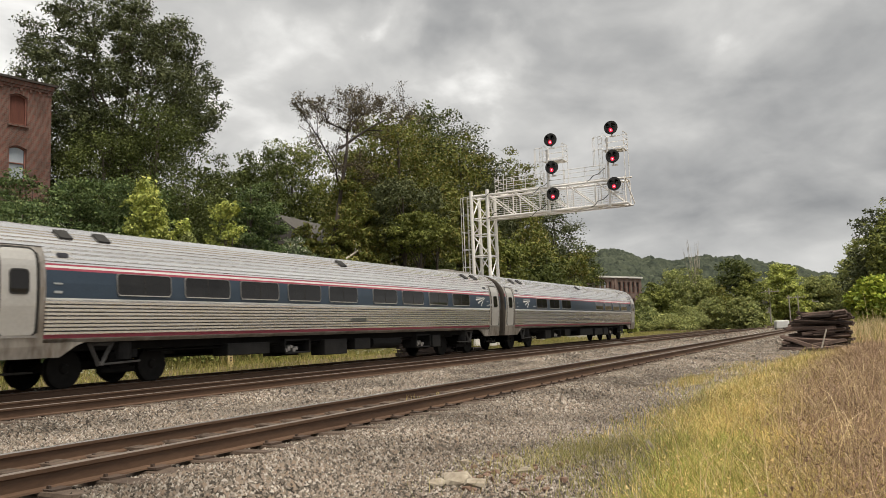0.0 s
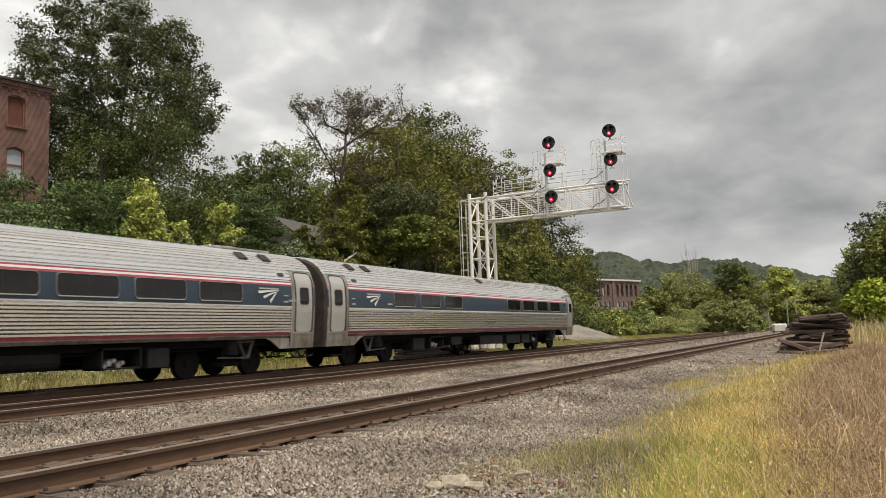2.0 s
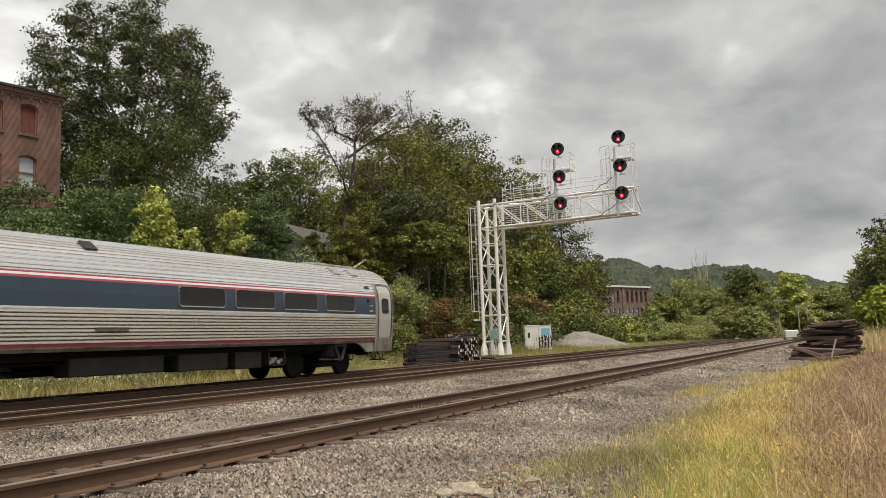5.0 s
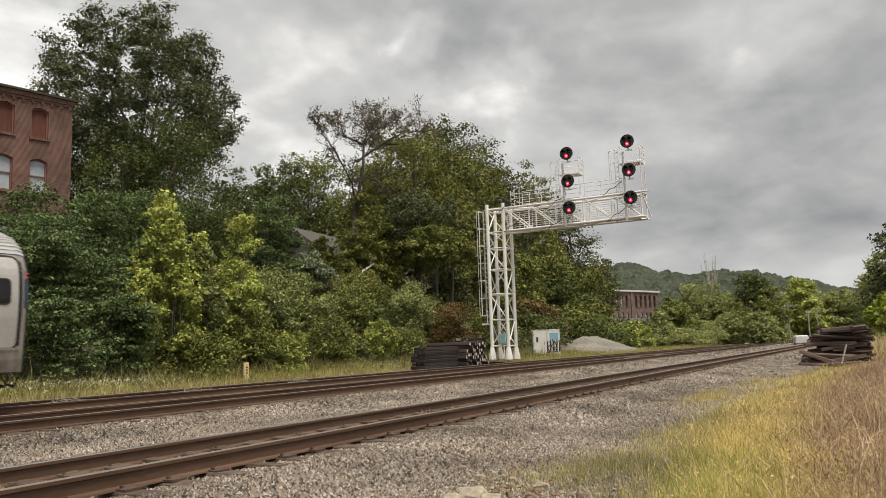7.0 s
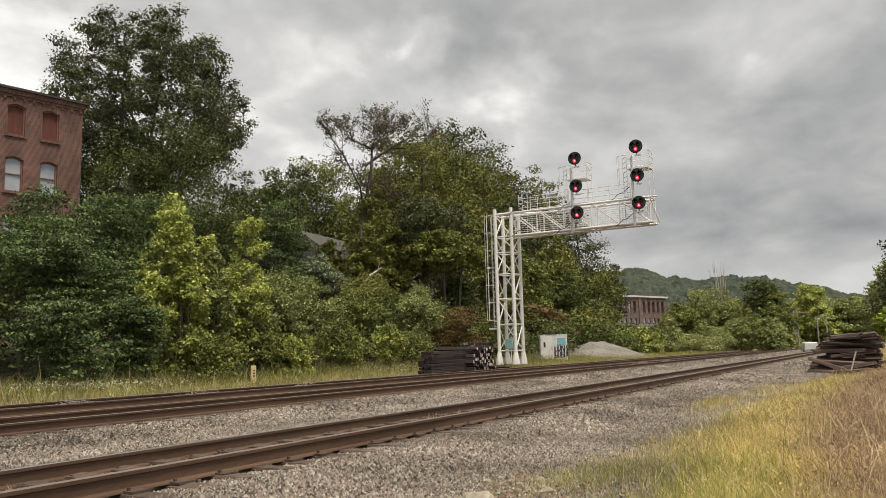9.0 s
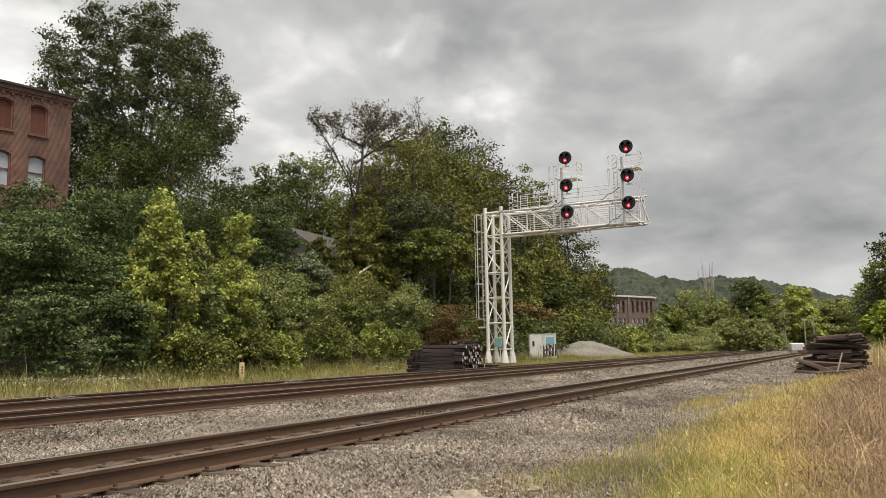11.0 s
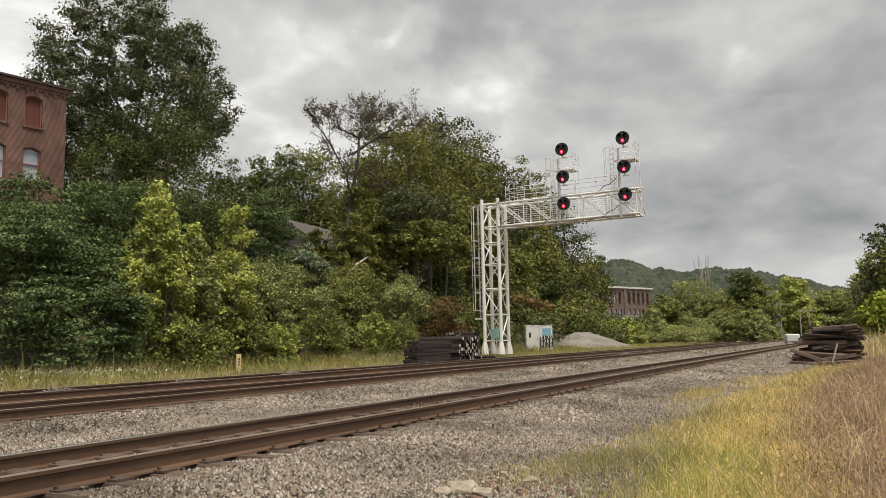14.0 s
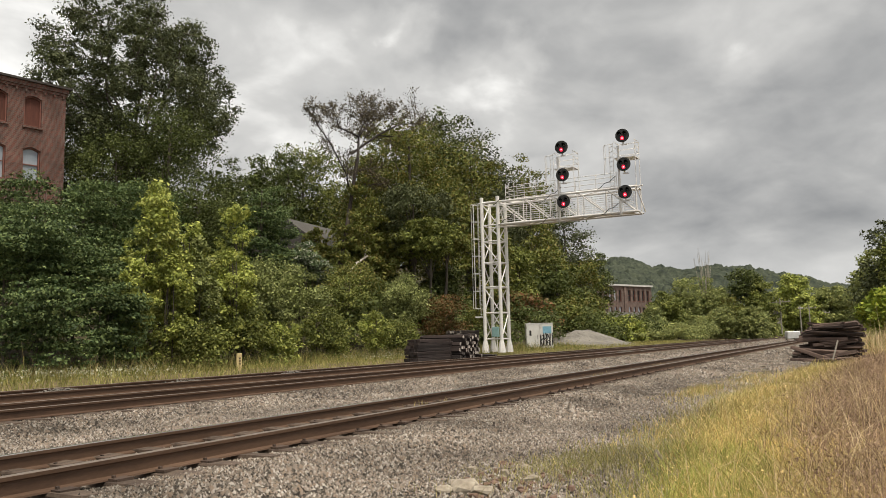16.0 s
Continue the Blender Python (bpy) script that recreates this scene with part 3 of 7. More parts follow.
def tracks():
    wood = [tie_mesh(2.6, 0.23, 0.18, M["tie"], s) for s in range(4)]
    rng = random.Random(7)
    plate = bpy.data.meshes.new("tie_plate")
    bm = boxes((-0.09, -0.18, -0.184, 0.09, -0.045, -0.162), (-0.09, 0.045, -0.184, 0.09, 0.18, -0.162), (-0.06, -0.10, -0.162, -0.036, -0.07, -0.138), (0.036, 0.07, -0.162, 0.06, 0.10, -0.138))
    bm.to_mesh(plate)
    bm.free()
    plate.materials.append(M["plate"])
    for name, y, z0, z1 in TRACKS:
        t = tagged(new(name), "rusty brown rails on weathered ties in stone ballast", "railway track", kind="structure")
        rail(t, y, z0, M["railhead_dull"])
        rail(t, y + GAUGE, z1, M["railhead"] if y < 8 else M["railhead_dull"])
        ballast_bed(t, y + GAUGE / 2, (z0 + z1) / 2)
        rest_v, rest_f = [], []
        far_from = 70 if name == "track_near" else 60
        for i in range(-20, 520):
            x = i * 0.535 + rng.uniform(-0.03, 0.03)
            m = pose(x, y + GAUGE / 2 + rng.uniform(-0.05, 0.05), -0.275 + z0, 0, 0, 90 + rng.uniform(-2, 2))
            if 0 <= x < far_from:
                part("tie", wood[i % 4], None, t, at=m)
                if name == "track_near" and 2 < x < 42 and rng.random() < 0.7:
                    for ry, rz in ((y, z0), (y + GAUGE, z1)):
                        part("tie_plate", plate, None, t, at=pose(x, ry, rz, 0, 0, rng.uniform(-2, 2)))
            else:
                b = len(rest_v)
                me = wood[i % 4]
                rest_v += [m @ v.co for v in me.vertices]
                rest_f += [[b + k for k in p.vertices] for p in me.polygons]
        tagged(part("distant_ties", mesh_of("distant_ties", rest_v, rest_f, M["tie"]), None, t), kind="stuff")


tracks()


def bed_height(x, y):
    """Top of the stone bed: the yard's ground or a track's ballast."""
    h = ground_height(x, y)
    for _, ty, z0, z1 in TRACKS:
        d = np.abs(y - ty - GAUGE / 2)
        bed = np.interp(d, [0, 0.7, 1.3, 1.75, 2.3, 9], [-0.226, -0.206, -0.166, -0.192, -0.30, -3] if ty < 8 else [-0.19, -0.205, -0.20, -0.235, -0.36, -3]) + (z0 + z1) / 2
        h = np.maximum(h, bed)
    return h


def stone_beds():
    """The packed, uneven surface of broken stone, finer where the camera passes nearest."""
    rng = np.random.default_rng(17)
    for x0, x1, y0, y1, step in ((4.2, 11.0, 1.3, 12.5, 0.045), (11.0, 20.0, 1.6, 12.5, 0.07), (20.0, 62.0, 2.0, 12.5, 0.16)):
        gx, gy = np.meshgrid(np.arange(x0, x1 + step, step), np.arange(y0, y1, step), indexing="ij")
        n, k = gx.shape
        idx = np.arange(n * k).reshape(n, k)
        coarse = rng.uniform(-1, 1, (n // 2 + 1, k // 2 + 1)).repeat(2, 0).repeat(2, 1)[:n, :k]
        gz = bed_height(gx, gy) + min(step, 0.05) * (0.10 * coarse + 0.10 * rng.uniform(-1, 1, (n, k))) - 0.010
        for _, ty, _z0, _z1 in TRACKS:
            near = np.minimum(np.abs(gy - ty), np.abs(gy - ty - GAUGE)) < 0.085
            gz = np.where(near, gz - 0.06, gz)
        jx, jy = gx + rng.uniform(-0.4, 0.4, gx.shape) * step, gy + rng.uniform(-0.4, 0.4, gx.shape) * step
        f = np.stack([idx[:-1, :-1], idx[1:, :-1], idx[1:, 1:], idx[:-1, 1:]], -1).reshape(-1, 4)
        cx, cy = gx[:-1, :-1].ravel(), gy[:-1, :-1].ravel()
        f = f[cy < 1.66 * cx + 0.4]
        used = np.unique(f)
        back = np.zeros(n * k, dtype=int)
        back[used] = np.arange(len(used))
        v = np.stack([jx, jy, gz], -1).reshape(-1, 3)[used]
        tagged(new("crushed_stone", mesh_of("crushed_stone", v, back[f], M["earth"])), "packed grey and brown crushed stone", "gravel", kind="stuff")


stone_beds()


def loose_stones():
    """Ballast stones lying on the beds and the yard, the nearest ones."""
    rng = np.random.default_rng(11)
    # the part of a broken stone that stands out of the bed: a skew peak on four sides
    peak = np.array([(1, -0.85, -0.9), (1, 0.85, -0.9), (-1, 0.85, -0.9), (-1, -0.85, -0.9), (0, 0, 0.7)], dtype=float)
    peak_tri = np.array([(0, 1, 4), (1, 2, 4), (2, 3, 4), (3, 0, 4)])
    # stretch along, stretch across, how many, mean size
    for x0, x1, y0, y1, n, size in ((4.2, 12, 1.6, 5.95, 56000, 0.0135), (12, 24, 2.0, 5.95, 34000, 0.0175), (24, 45, 2.3, 5.95, 18000, 0.029), (45, 110, 3.0, 6.0, 7000, 0.05),
                                    (4.4, 14, 6.0, 12.6, 52000, 0.0170), (14, 30, 7.4, 12.6, 33000, 0.0235), (30, 60, 7.4, 12.6, 18000, 0.038), (60, 150, 7.4, 12.6, 5000, 0.07), (8, 45, 14.0, 19.4, 8000, 0.028)):
        x, y = rng.uniform(x0, x1, n), rng.uniform(y0, y1, n)
        seen = y < 1.72 * x + 0.8
        x, y = x[seen], y[seen]
        h = bed_height(x, y)
        for _, ty, _z0, _z1 in TRACKS:
            keep = np.minimum(np.abs(y - ty), np.abs(y - ty - GAUGE)) > 0.09
            x, y, h = x[keep], y[keep], h[keep]
        # the yard nearest the grass is finer and trodden flat
        s = size * rng.lognormal(0, 0.2, len(x)) * np.where((y < 5.0) & (x < 40), 0.8 + 0.4 * smooth_step(y, 3.4, 5.0), 1.0)
        k = len(x)
        form, sides, m = peak, peak_tri, 5
        v = form[None] * (s[:, None, None] * rng.uniform(0.75, 1.2, (k, 1, 3))) * rng.uniform(0.75, 1.2, (k, m, 1))
        v[:, 4:, :2] += rng.uniform(-0.5, 0.5, (k, m - 4, 2)) * s[:, None, None]
        v[:, 4:, 2] += rng.uniform(-0.3, 0.2, (k, m - 4)) * s[:, None]
        a = rng.uniform(0, 6.283, k)
        c, q = np.cos(a)[:, None], np.sin(a)[:, None]
        t = rng.uniform(-0.4, 0.4, k)
        ct, st = np.cos(t)[:, None], np.sin(t)[:, None]
        vx, vy, vz = v[..., 0], v[..., 1] * ct - v[..., 2] * st, v[..., 1] * st + v[..., 2] * ct
        w = np.stack([vx * c - vy * q + x[:, None], vx * q + vy * c + y[:, None], vz * 1.0 + h[:, None] + (s * rng.uniform(0.0, 0.7, k))[:, None]], -1)
        f = (sides[None] + m * np.arange(k)[:, None, None]).reshape(-1, 3)
        tagged(new("ballast_stones", mesh_of("ballast_stones", w.reshape(-1, 3), f, M["stones"])), "grey and brown crushed stone ballast", "gravel", kind="stuff")


loose_stones()


# ---- signal bridge ----
def truss_face(rows, a0, a1, b0, b1, n, start=0):
    """Posts and zigzag diagonals between two chords."""
    a0, a1, b0, b1 = map(Vector, (a0, a1, b0, b1))
    out = []
    for i in range(n + 1):
        p, q = a0.lerp(a1, i / n), b0.lerp(b1, i / n)
        out.append((p, q))
        if i < n:
            p2, q2 = a0.lerp(a1, (i + 1) / n), b0.lerp(b1, (i + 1) / n)
            out.append((p, q2) if start >= 0 and (i + start) % 2 == 0 else (q, p2))
    rows += out


def signal_head(parent, y, z, x):
    head = part("signal_head", bmesh.new(), M["black"], parent, "black round signal head, lower lens lit red", pose(x, y, z, 0, 0, 4))
    bm = bmesh.new()
    lathe(bm, [(0.10, 0.22), (0.32, 0.20), (0.39, 0.02), (0.415, 0.0), (0.415, -0.025), (0.395, -0.03)], 28, "X")
    bmesh.ops.reverse_faces(bm, faces=bm.faces)
    bmesh.ops.recalc_face_normals(bm, faces=bm.faces)
    part("target", bm, M["black"], head)
    for k, (dy, dz) in enumerate(((0.165, 0.10), (-0.165, 0.10), (0.0, -0.165))):
        bm = bmesh.new()
        g = 1.25 if k == 2 else 1.0
        lathe(bm, [(0.098 * g, -0.028), (0.092 * g, -0.045), (0.05 * g, -0.056), (0.01, -0.06)], 16, "X")
        part("lens", bm, M["lens_red"] if k == 2 else M["lens_off"], head, "lit red lens" if k == 2 else "dark lens", pose(0, dy, dz))
        if k == 2:
            bm = bmesh.new()
            lathe(bm, [(0.052, -0.057), (0.046, -0.066), (0.01, -0.07)], 12, "X")
            part("lamp", bm, M["lens_core"], head, "glowing lamp", pose(0, dy, dz))
        # hood over each lens
        vs, fs = [], []
        n = 12
        for i in range(n + 1):
            a = math.pi * (-0.12 + 1.24 * i / n)
            c, s = math.cos(a) * 0.115, math.sin(a) * 0.115
            ln = 0.10 + 0.16 * max(0.0, math.sin(a))
            vs += [(-0.028, dy + c, dz + s), (-0.028 - ln, dy + c, dz + s), (-0.028, dy + c * 1.07, dz + s * 1.07), (-0.028 - ln, dy + c * 1.07, dz + s * 1.07)]
        for i in range(n):
            a, b = 4 * i, 4 * i + 4
            fs += [(a, a + 1, b + 1, b), (a + 2, b + 2, b + 3, a + 3), (a + 1, a + 3, b + 3, b + 1)]
        part("hood", mesh_of("hood", vs, fs, M["black"]), None, head)
    part("bracket", boxes((0.1, -0.06, -0.06, 0.34, 0.06, 0.06), (0.16, -0.04, -0.5, 0.22, 0.04, -0.1), (0.1, -0.26, -0.56, 0.2, 0.1, -0.49)), M["paint"], head)


def signal_bridge():
    t = thing("signal_bridge", "white steel cantilever signal bridge with red signals", "railway signal", (46.2, 20.75, 0.3))
    D, W_, top, low = 1.20, 1.15, 9.50, 8.0
    bases = [(0, 0), (0, W_), (D, 0), (D, W_)]
    for i, (x, y) in enumerate(bases):
        bm = bmesh.new()
        rod(bm, (x, y, -0.1), (x, y, top + (0.36 if i < 2 else 0.1)), 0.115, None, 14)
        lathe_bm = bmesh.new()
        lathe(lathe_bm, [(0.26, -0.25), (0.24, 0.02), (0.15, 0.45), (0.13, 0.55)], 8, "Z")
        leg = part("leg", bm, M["paint"], t)
        part("footing", lathe_bm, M["paint"], leg, at=pose(x, y, 0))
    levels = [0.62, 2.3, 3.95, 5.55, 6.95, 8.0, top - 0.05]
    corners = [(0, 0), (0, W_), (D, W_), (D, 0)]
    for k, z in enumerate(levels):
        for a, b in zip(corners, corners[1:] + corners[:1]):
            part("girt", rods([((*a, z), (*b, z))], 0.045, 8), M["paint"], t)
            if k + 1 < len(levels):
                z2 = levels[k + 1]
                p, q = ((*a, z), (*b, z2)) if k % 2 else ((*a, z2), (*b, z))
                part("brace", rods([(p, q)], 0.04, 8), M["paint"], t)
    # cantilever arm
    tip = -9.05
    for x in (0, D):
        for z in (low, top):
            part("chord", rods([((x, W_ if z == top else 0, z), (x, tip, z))], 0.075, 12), M["paint"], t)
    web = []
    truss_face(web, (0, 0, low), (0, tip, low), (0, 0, top), (0, tip, top), 5, -1)
    truss_face(web, (D, 0, low), (D, tip, low), (D, 0, top), (D, tip, top), 5, -1)
    truss_face(web, (0, 0, low), (0, tip, low), (D, 0, low), (D, tip, low), 5)
    truss_face(web, (0, 0, top), (0, tip, top), (D, 0, top), (D, tip, top), 5)
    for a, b in web:
        part("web_bar", rods([(a, b)], 0.042, 8), M["paint"], t)
    part("end_brace", rods([((0, tip, top + 0.1), (D * 0.6, tip - 0.35, low)), ((0, tip, low), (0, tip - 0.2, low - 0.02)), ((0, tip, top), (0, tip - 0.45, top)), ((D, tip, low), (D, tip - 0.15, low))], 0.045, 8), M["paint"], t)
    # walkway inside the arm, with its rails
    part("walkway", boxes((0.25, tip + 0.3, low + 0.02, D - 0.25, 0.1, low + 0.06)), M["paint"], t, "expanded steel walkway")
    fence = []
    for h in (0.35, 0.62, 0.9, 1.15):
        for x in (0.22, D - 0.22):
            fence.append(((x, 0.2, low + h), (x, tip + 0.2, low + h)))
    for i in range(11):
        y = -0.2 + (tip + 0.4) * i / 10
        for x in (0.22, D - 0.22):
            fence.append(((x, y, low + 0.05), (x, y, low + 1.17)))
    for a, b in fence:
        part("walkway_rail", rods([(a, b)], 0.018, 5), M["paint"], t)
    # rail above the top chord between the masts
    upper = []
    for h in (0.35, 0.65, 0.95, 1.2):
        upper.append(((D, -0.9, top + h), (D, -7.6, top + h)))
    for i in range(6):
        upper.append(((D, -0.9 - i * 1.34, top), (D, -0.9 - i * 1.34, top + 1.22)))
    for h in (0.35, 0.65, 0.95):
        upper.append(((0.0, -0.6, top + h - 0.1), (0.0, -1.9, top + h - 0.1)))
        upper.append(((0.0, -0.6, top + h - 0.1), (D, -0.6, top + h - 0.1)))
    for y in (-0.6, -0.85, -1.2, -1.9):
        upper.append(((0.0, y, top), (0.0, y, top + (1.1 if y != -1.9 else 0.85))))
    for a, b in upper:
        part("guard_rail", rods([(a, b)], 0.02, 5), M["paint"], t)
    # two signal masts with platforms and ladders
    for y, high in ((-4.51, 12.42), (-8.37, 12.6)):
        mast = part("mast", rods([((-0.05, y + 0.26, low - 0.15), (-0.05, y + 0.26, high - 0.55))], 0.075, 12), M["paint"], t)
        for dz in (0.0, -1.76, -3.44):
            signal_head(t, y - 0.12, high + dz, -0.32)
        plat = high - 1.28
        part("platform", boxes((0.0, y - 0.75, plat, 1.0, y + 0.55, plat + 0.05)), M["paint"], mast)
        rails = []
        for a, b in (((0.95, y - 0.75), (0.95, y + 0.5)), ((0.0, y - 0.75), (0.95, y - 0.75)), ((0.0, y + 0.5), (0.95, y + 0.5))):
            for h in (0.35, 0.7, 1.05):
                rails.append(((*a, plat + h), (*b, plat + h)))
        for a in ((0.0, y - 0.75), (0.95, y - 0.75), (0.95, y + 0.5)):
            rails.append(((*a, top), (*a, plat + 1.07)))
        part("platform_rail", rods(rails, 0.022, 6), M["paint"], mast)
        lad = [((0.15, y + 0.62, top), (0.15, y + 0.62, plat + 1.0)), ((0.5, y + 0.95, top), (0.5, y + 0.95, plat + 1.0))]
        for i in range(9):
            z = top + 0.25 + i * 0.3
            lad.append(((0.15, y + 0.62, z), (0.5, y + 0.95, z)))
        part("mast_ladder", rods(lad, 0.018, 5), M["paint"], mast)
        cage = []
        for h in (0.15, 0.95):
            cage += [((0.15, y + 0.62, plat + h), (0.15, y + 1.1, plat + h)), ((0.15, y + 1.1, plat + h), (0.5, y + 1.3, plat + h))]
        cage += [((0.15, y + 1.1, plat - 0.9), (0.15, y + 1.1, plat + 0.97)), ((0.5, y + 1.3, plat - 0.9), (0.5, y + 1.3, plat + 0.97))]
        part("ladder_cage", rods(cage, 0.018, 5), M["paint"], mast)
    # caged ladder up the tower's back
    ly = W_ + 0.28
    part("tower_ladder", rods([((0.05, ly, 2.0), (0.05, ly, top)), ((0.42, ly, 2.0), (0.42, ly, top))] + [((0.05, ly, 2.2 + i * 0.32), (0.42, ly, 2.2 + i * 0.32)) for i in range(24)], 0.018, 5), M["paint"], t)
    cage = []
    for x, y in ((-0.05, ly + 0.3), (0.1, ly + 0.55), (0.4, ly + 0.55), (0.55, ly + 0.3)):
        cage.append(((x, y, 2.6), (x, y, top)))
    for i in range(7):
        z = 2.6 + i * (top - 2.6) / 6
        ring = [(0.05, ly, z), (-0.05, ly + 0.3, z), (0.1, ly + 0.55, z), (0.4, ly + 0.55, z), (0.55, ly + 0.3, z), (0.42, ly, z)]
        cage += list(zip(ring, ring[1:]))
    part("ladder_cage", rods(cage, 0.016, 5), M["paint"], t)
    part("ladder_guard", boxes((0.0, ly - 0.04, 2.0, 0.5, ly + 0.4, 2.1)), M["paint"], t)
    part("control_box", boxes((-0.22, 0.1, 0.75, -0.10, 0.58, 1.38)), M["teal_box"], t, "teal grey control box with a paper notice", bevel=0.015)
    part("conduit", rods([((-0.15, 0.25, -0.2), (-0.15, 0.25, 0.75)), ((-0.15, 0.42, -0.2), (-0.15, 0.42, 0.75))], 0.03, 6), M["paint"], t)
    wires = []
    for y, z in ((-0.2, top + 0.05), (-0.5, low + 0.2), (-3.7, top), (-3.4, low), (-7.2, top + 0.3), (-7.4, low + 0.2)):
        wires.append([((-0.1, y + 0.45, z - 0.25), 0.022), ((-0.16, y + 0.25, z - 0.2), 0.022), ((-0.14, y, z + 0.05), 0.022), ((-0.1, y - 0.3, z + 0.12), 0.022), ((-0.05, y - 0.7, z + 0.45), 0.022)])
    for w in wires:
        part("cable", mesh_of("cable", *tubes([w], 5), M["cable"], smooth=True), None, t)


signal_bridge()


# ---- trackside things ----
CAB_AT, CAB_TURN, CAB_W = (58.9, 24.3, -0.11), -62, 2.15
def equipment_cabinet():
    t = thing("equipment_cabinet", "pale grey metal trackside cabinet with scrawled paint", "cabinet", CAB_AT, turn=CAB_TURN)
    w, d, h = CAB_W, 1.0, 2.15
    for x in (0.12, w - 0.24):
        for y in (0.1, d - 0.2):
            part("foot", boxes((x, y, -0.12, x + 0.12, y + 0.12, 0.2)), M["paint"], t)
    part("body", boxes((0, 0, 0.2, w, d, h)), M["cabinet"], t, bevel=0.02)
    part("roof", boxes((-0.015, -0.04, h, w + 0.015, d + 0.03, h + 0.045)), M["cabinet"], t, bevel=0.015)
    for x0, x1 in ((0.03, w * 0.5 - 0.02), (w * 0.5 + 0.02, w - 0.03)):
        door = part("door", boxes((x0, -0.035, 0.28, x1, -0.004, h - 0.08)), M["cabinet"], t, bevel=0.008)
        part("handle", boxes((x1 - 0.16, -0.07, 0.95, x1 - 0.11, -0.035, 1.25)), M["gear"], door)
        for z in (0.45, 1.05, 1.75):
            part("hinge", boxes((x0 + 0.01, -0.05, z, x0 + 0.06, -0.034, z + 0.12)), M["gear"], door)
    part("padlock_plate", boxes((0.26, -0.045, 1.20, 0.42, -0.036, 1.62)), M["black"], t)
    part("lifting_eye", boxes((0.3, 0.4, h + 0.045, 0.42, 0.5, h + 0.13)), M["gear"], t)
    part("blue_patch", boxes((w * 0.62, -0.046, 1.36, w * 0.94, -0.037, 1.92)), M["blue_box"], t, "faded blue sprayed patch")
    rng = random.Random(3)
    fat, thin = [], []
    for i in range(4):
        x, u = w * 0.53 + i * w * 0.115, w * 0.115
        top, low = 1.34 + rng.uniform(-0.12, 0.1), 0.30 + rng.uniform(-0.05, 0.08)
        pts = [(x + u * rng.uniform(-0.15, 1.1), low + (top - low) * f + rng.uniform(-0.06, 0.06)) for f in (0.0, 0.22, 0.4, 0.55, 0.75, 0.9, 1.0)]
        fat += [((a, -0.05, b), (c, -0.05, d)) for (a, b), (c, d) in zip(pts, pts[1:])]
        fat += [((x, -0.05, low), (x + 0.03, -0.05, top)), ((x + u * 0.9, -0.05, low + 0.1), (x + u, -0.05, low + 0.5))]
        thin += [((x + u * 0.45, -0.053, low + 0.1), (x + u * 0.5, -0.053, top - 0.12)), ((x + u * 0.1, -0.053, low + 0.4), (x + u * 0.8, -0.053, low + 0.5))]
    part("scrawl", rods(fat, 0.045, 5), M["ink"], t, "black scrawled strokes")
    part("scrawl_edge", rods(thin, 0.032, 5), M["white"], t, "white strokes")


def marker_post():
    t = thing("marker_post", "weathered pale yellow marker post in the grass", "post", (23.69, 22.0, -0.05))
    part("board", boxes((-0.13, -0.03, -0.3, 0.13, 0.03, 0.66)), M["post"], t, bevel=0.01)
    for i in range(3):
        part("figure_bar", boxes((-0.05, -0.036, 0.22 + i * 0.11, 0.05, -0.031, 0.28 + i * 0.11)), M["tie"], t)


def tie_stack():
    """New ties behind the far track: long ones lying along it, a bundle with its ends to the track, a taller stack behind."""
    rng = random.Random(5)
    t = thing("tie_stack", "stack of long dark creosoted railway ties beside the track", "timber stack", (33.8, 19.85, -0.27))
    longs = [tie_mesh(3.7, 0.23, 0.145, M["tie_new"], 20 + i) for i in range(5)]
    for lvl in range(8):
        for k in range(3):
            part("tie", longs[(lvl * 2 + k) % 5], None, t, at=pose(1.9 + 0.10 * lvl + rng.uniform(-0.09, 0.09), 0.12 + k * 0.25 + 0.035 * lvl + rng.uniform(-0.03, 0.03), 0.10 + lvl * 0.155, rng.uniform(-5, 5), rng.uniform(-0.3, 0.3), rng.uniform(-1.2, 1.2)))
    meshes = [tie_mesh(2.6, 0.15 + 0.02 * (i % 3), 0.17, M["tie_new"], 20 + i, M["tie_end"]) for i in range(5)]
    t2 = thing("tie_stack", "taller stack of dark railway ties behind", "timber stack", (44.3, 22.7, -0.15))
    for lvl in range(9):
        for k in range(5):
            part("tie", meshes[(lvl + k) % 5], None, t2, at=pose(1.4 + rng.uniform(-0.12, 0.12), 0.12 + k * 0.21, 0.12 + lvl * 0.18, rng.uniform(-4, 4), 0, rng.uniform(-2, 2)))
    t3 = thing("tie_bundle", "bundle of ties with pale cut ends, loosely piled", "timber stack", (37.55, 19.55, -0.27))
    for lvl in range(8):
        for k in range(13 - lvl // 2 - (lvl > 5)):
            part("tie", meshes[(lvl + 2 * k) % 5], None, t3, at=pose(0.12 + (k + lvl * 0.5) * 0.184 + rng.uniform(-0.04, 0.04), 1.35 + rng.uniform(-0.35, 0.08), 0.12 + lvl * 0.176 + rng.uniform(-0.03, 0.03), rng.uniform(-30, 30), rng.uniform(-1.5, 1.5), 90 + rng.uniform(-7, 7)))
    for x, y, a in ((42.6, 20.6, 12), (43.1, 20.4, 40), (42.0, 20.4, 78)):
        o = new("loose_tie", meshes[0])
        o.matrix_world = pose(x, y, -0.06, 0, 0, a)
        tagged(o, "loose dark tie lying by the stack", "railway tie")


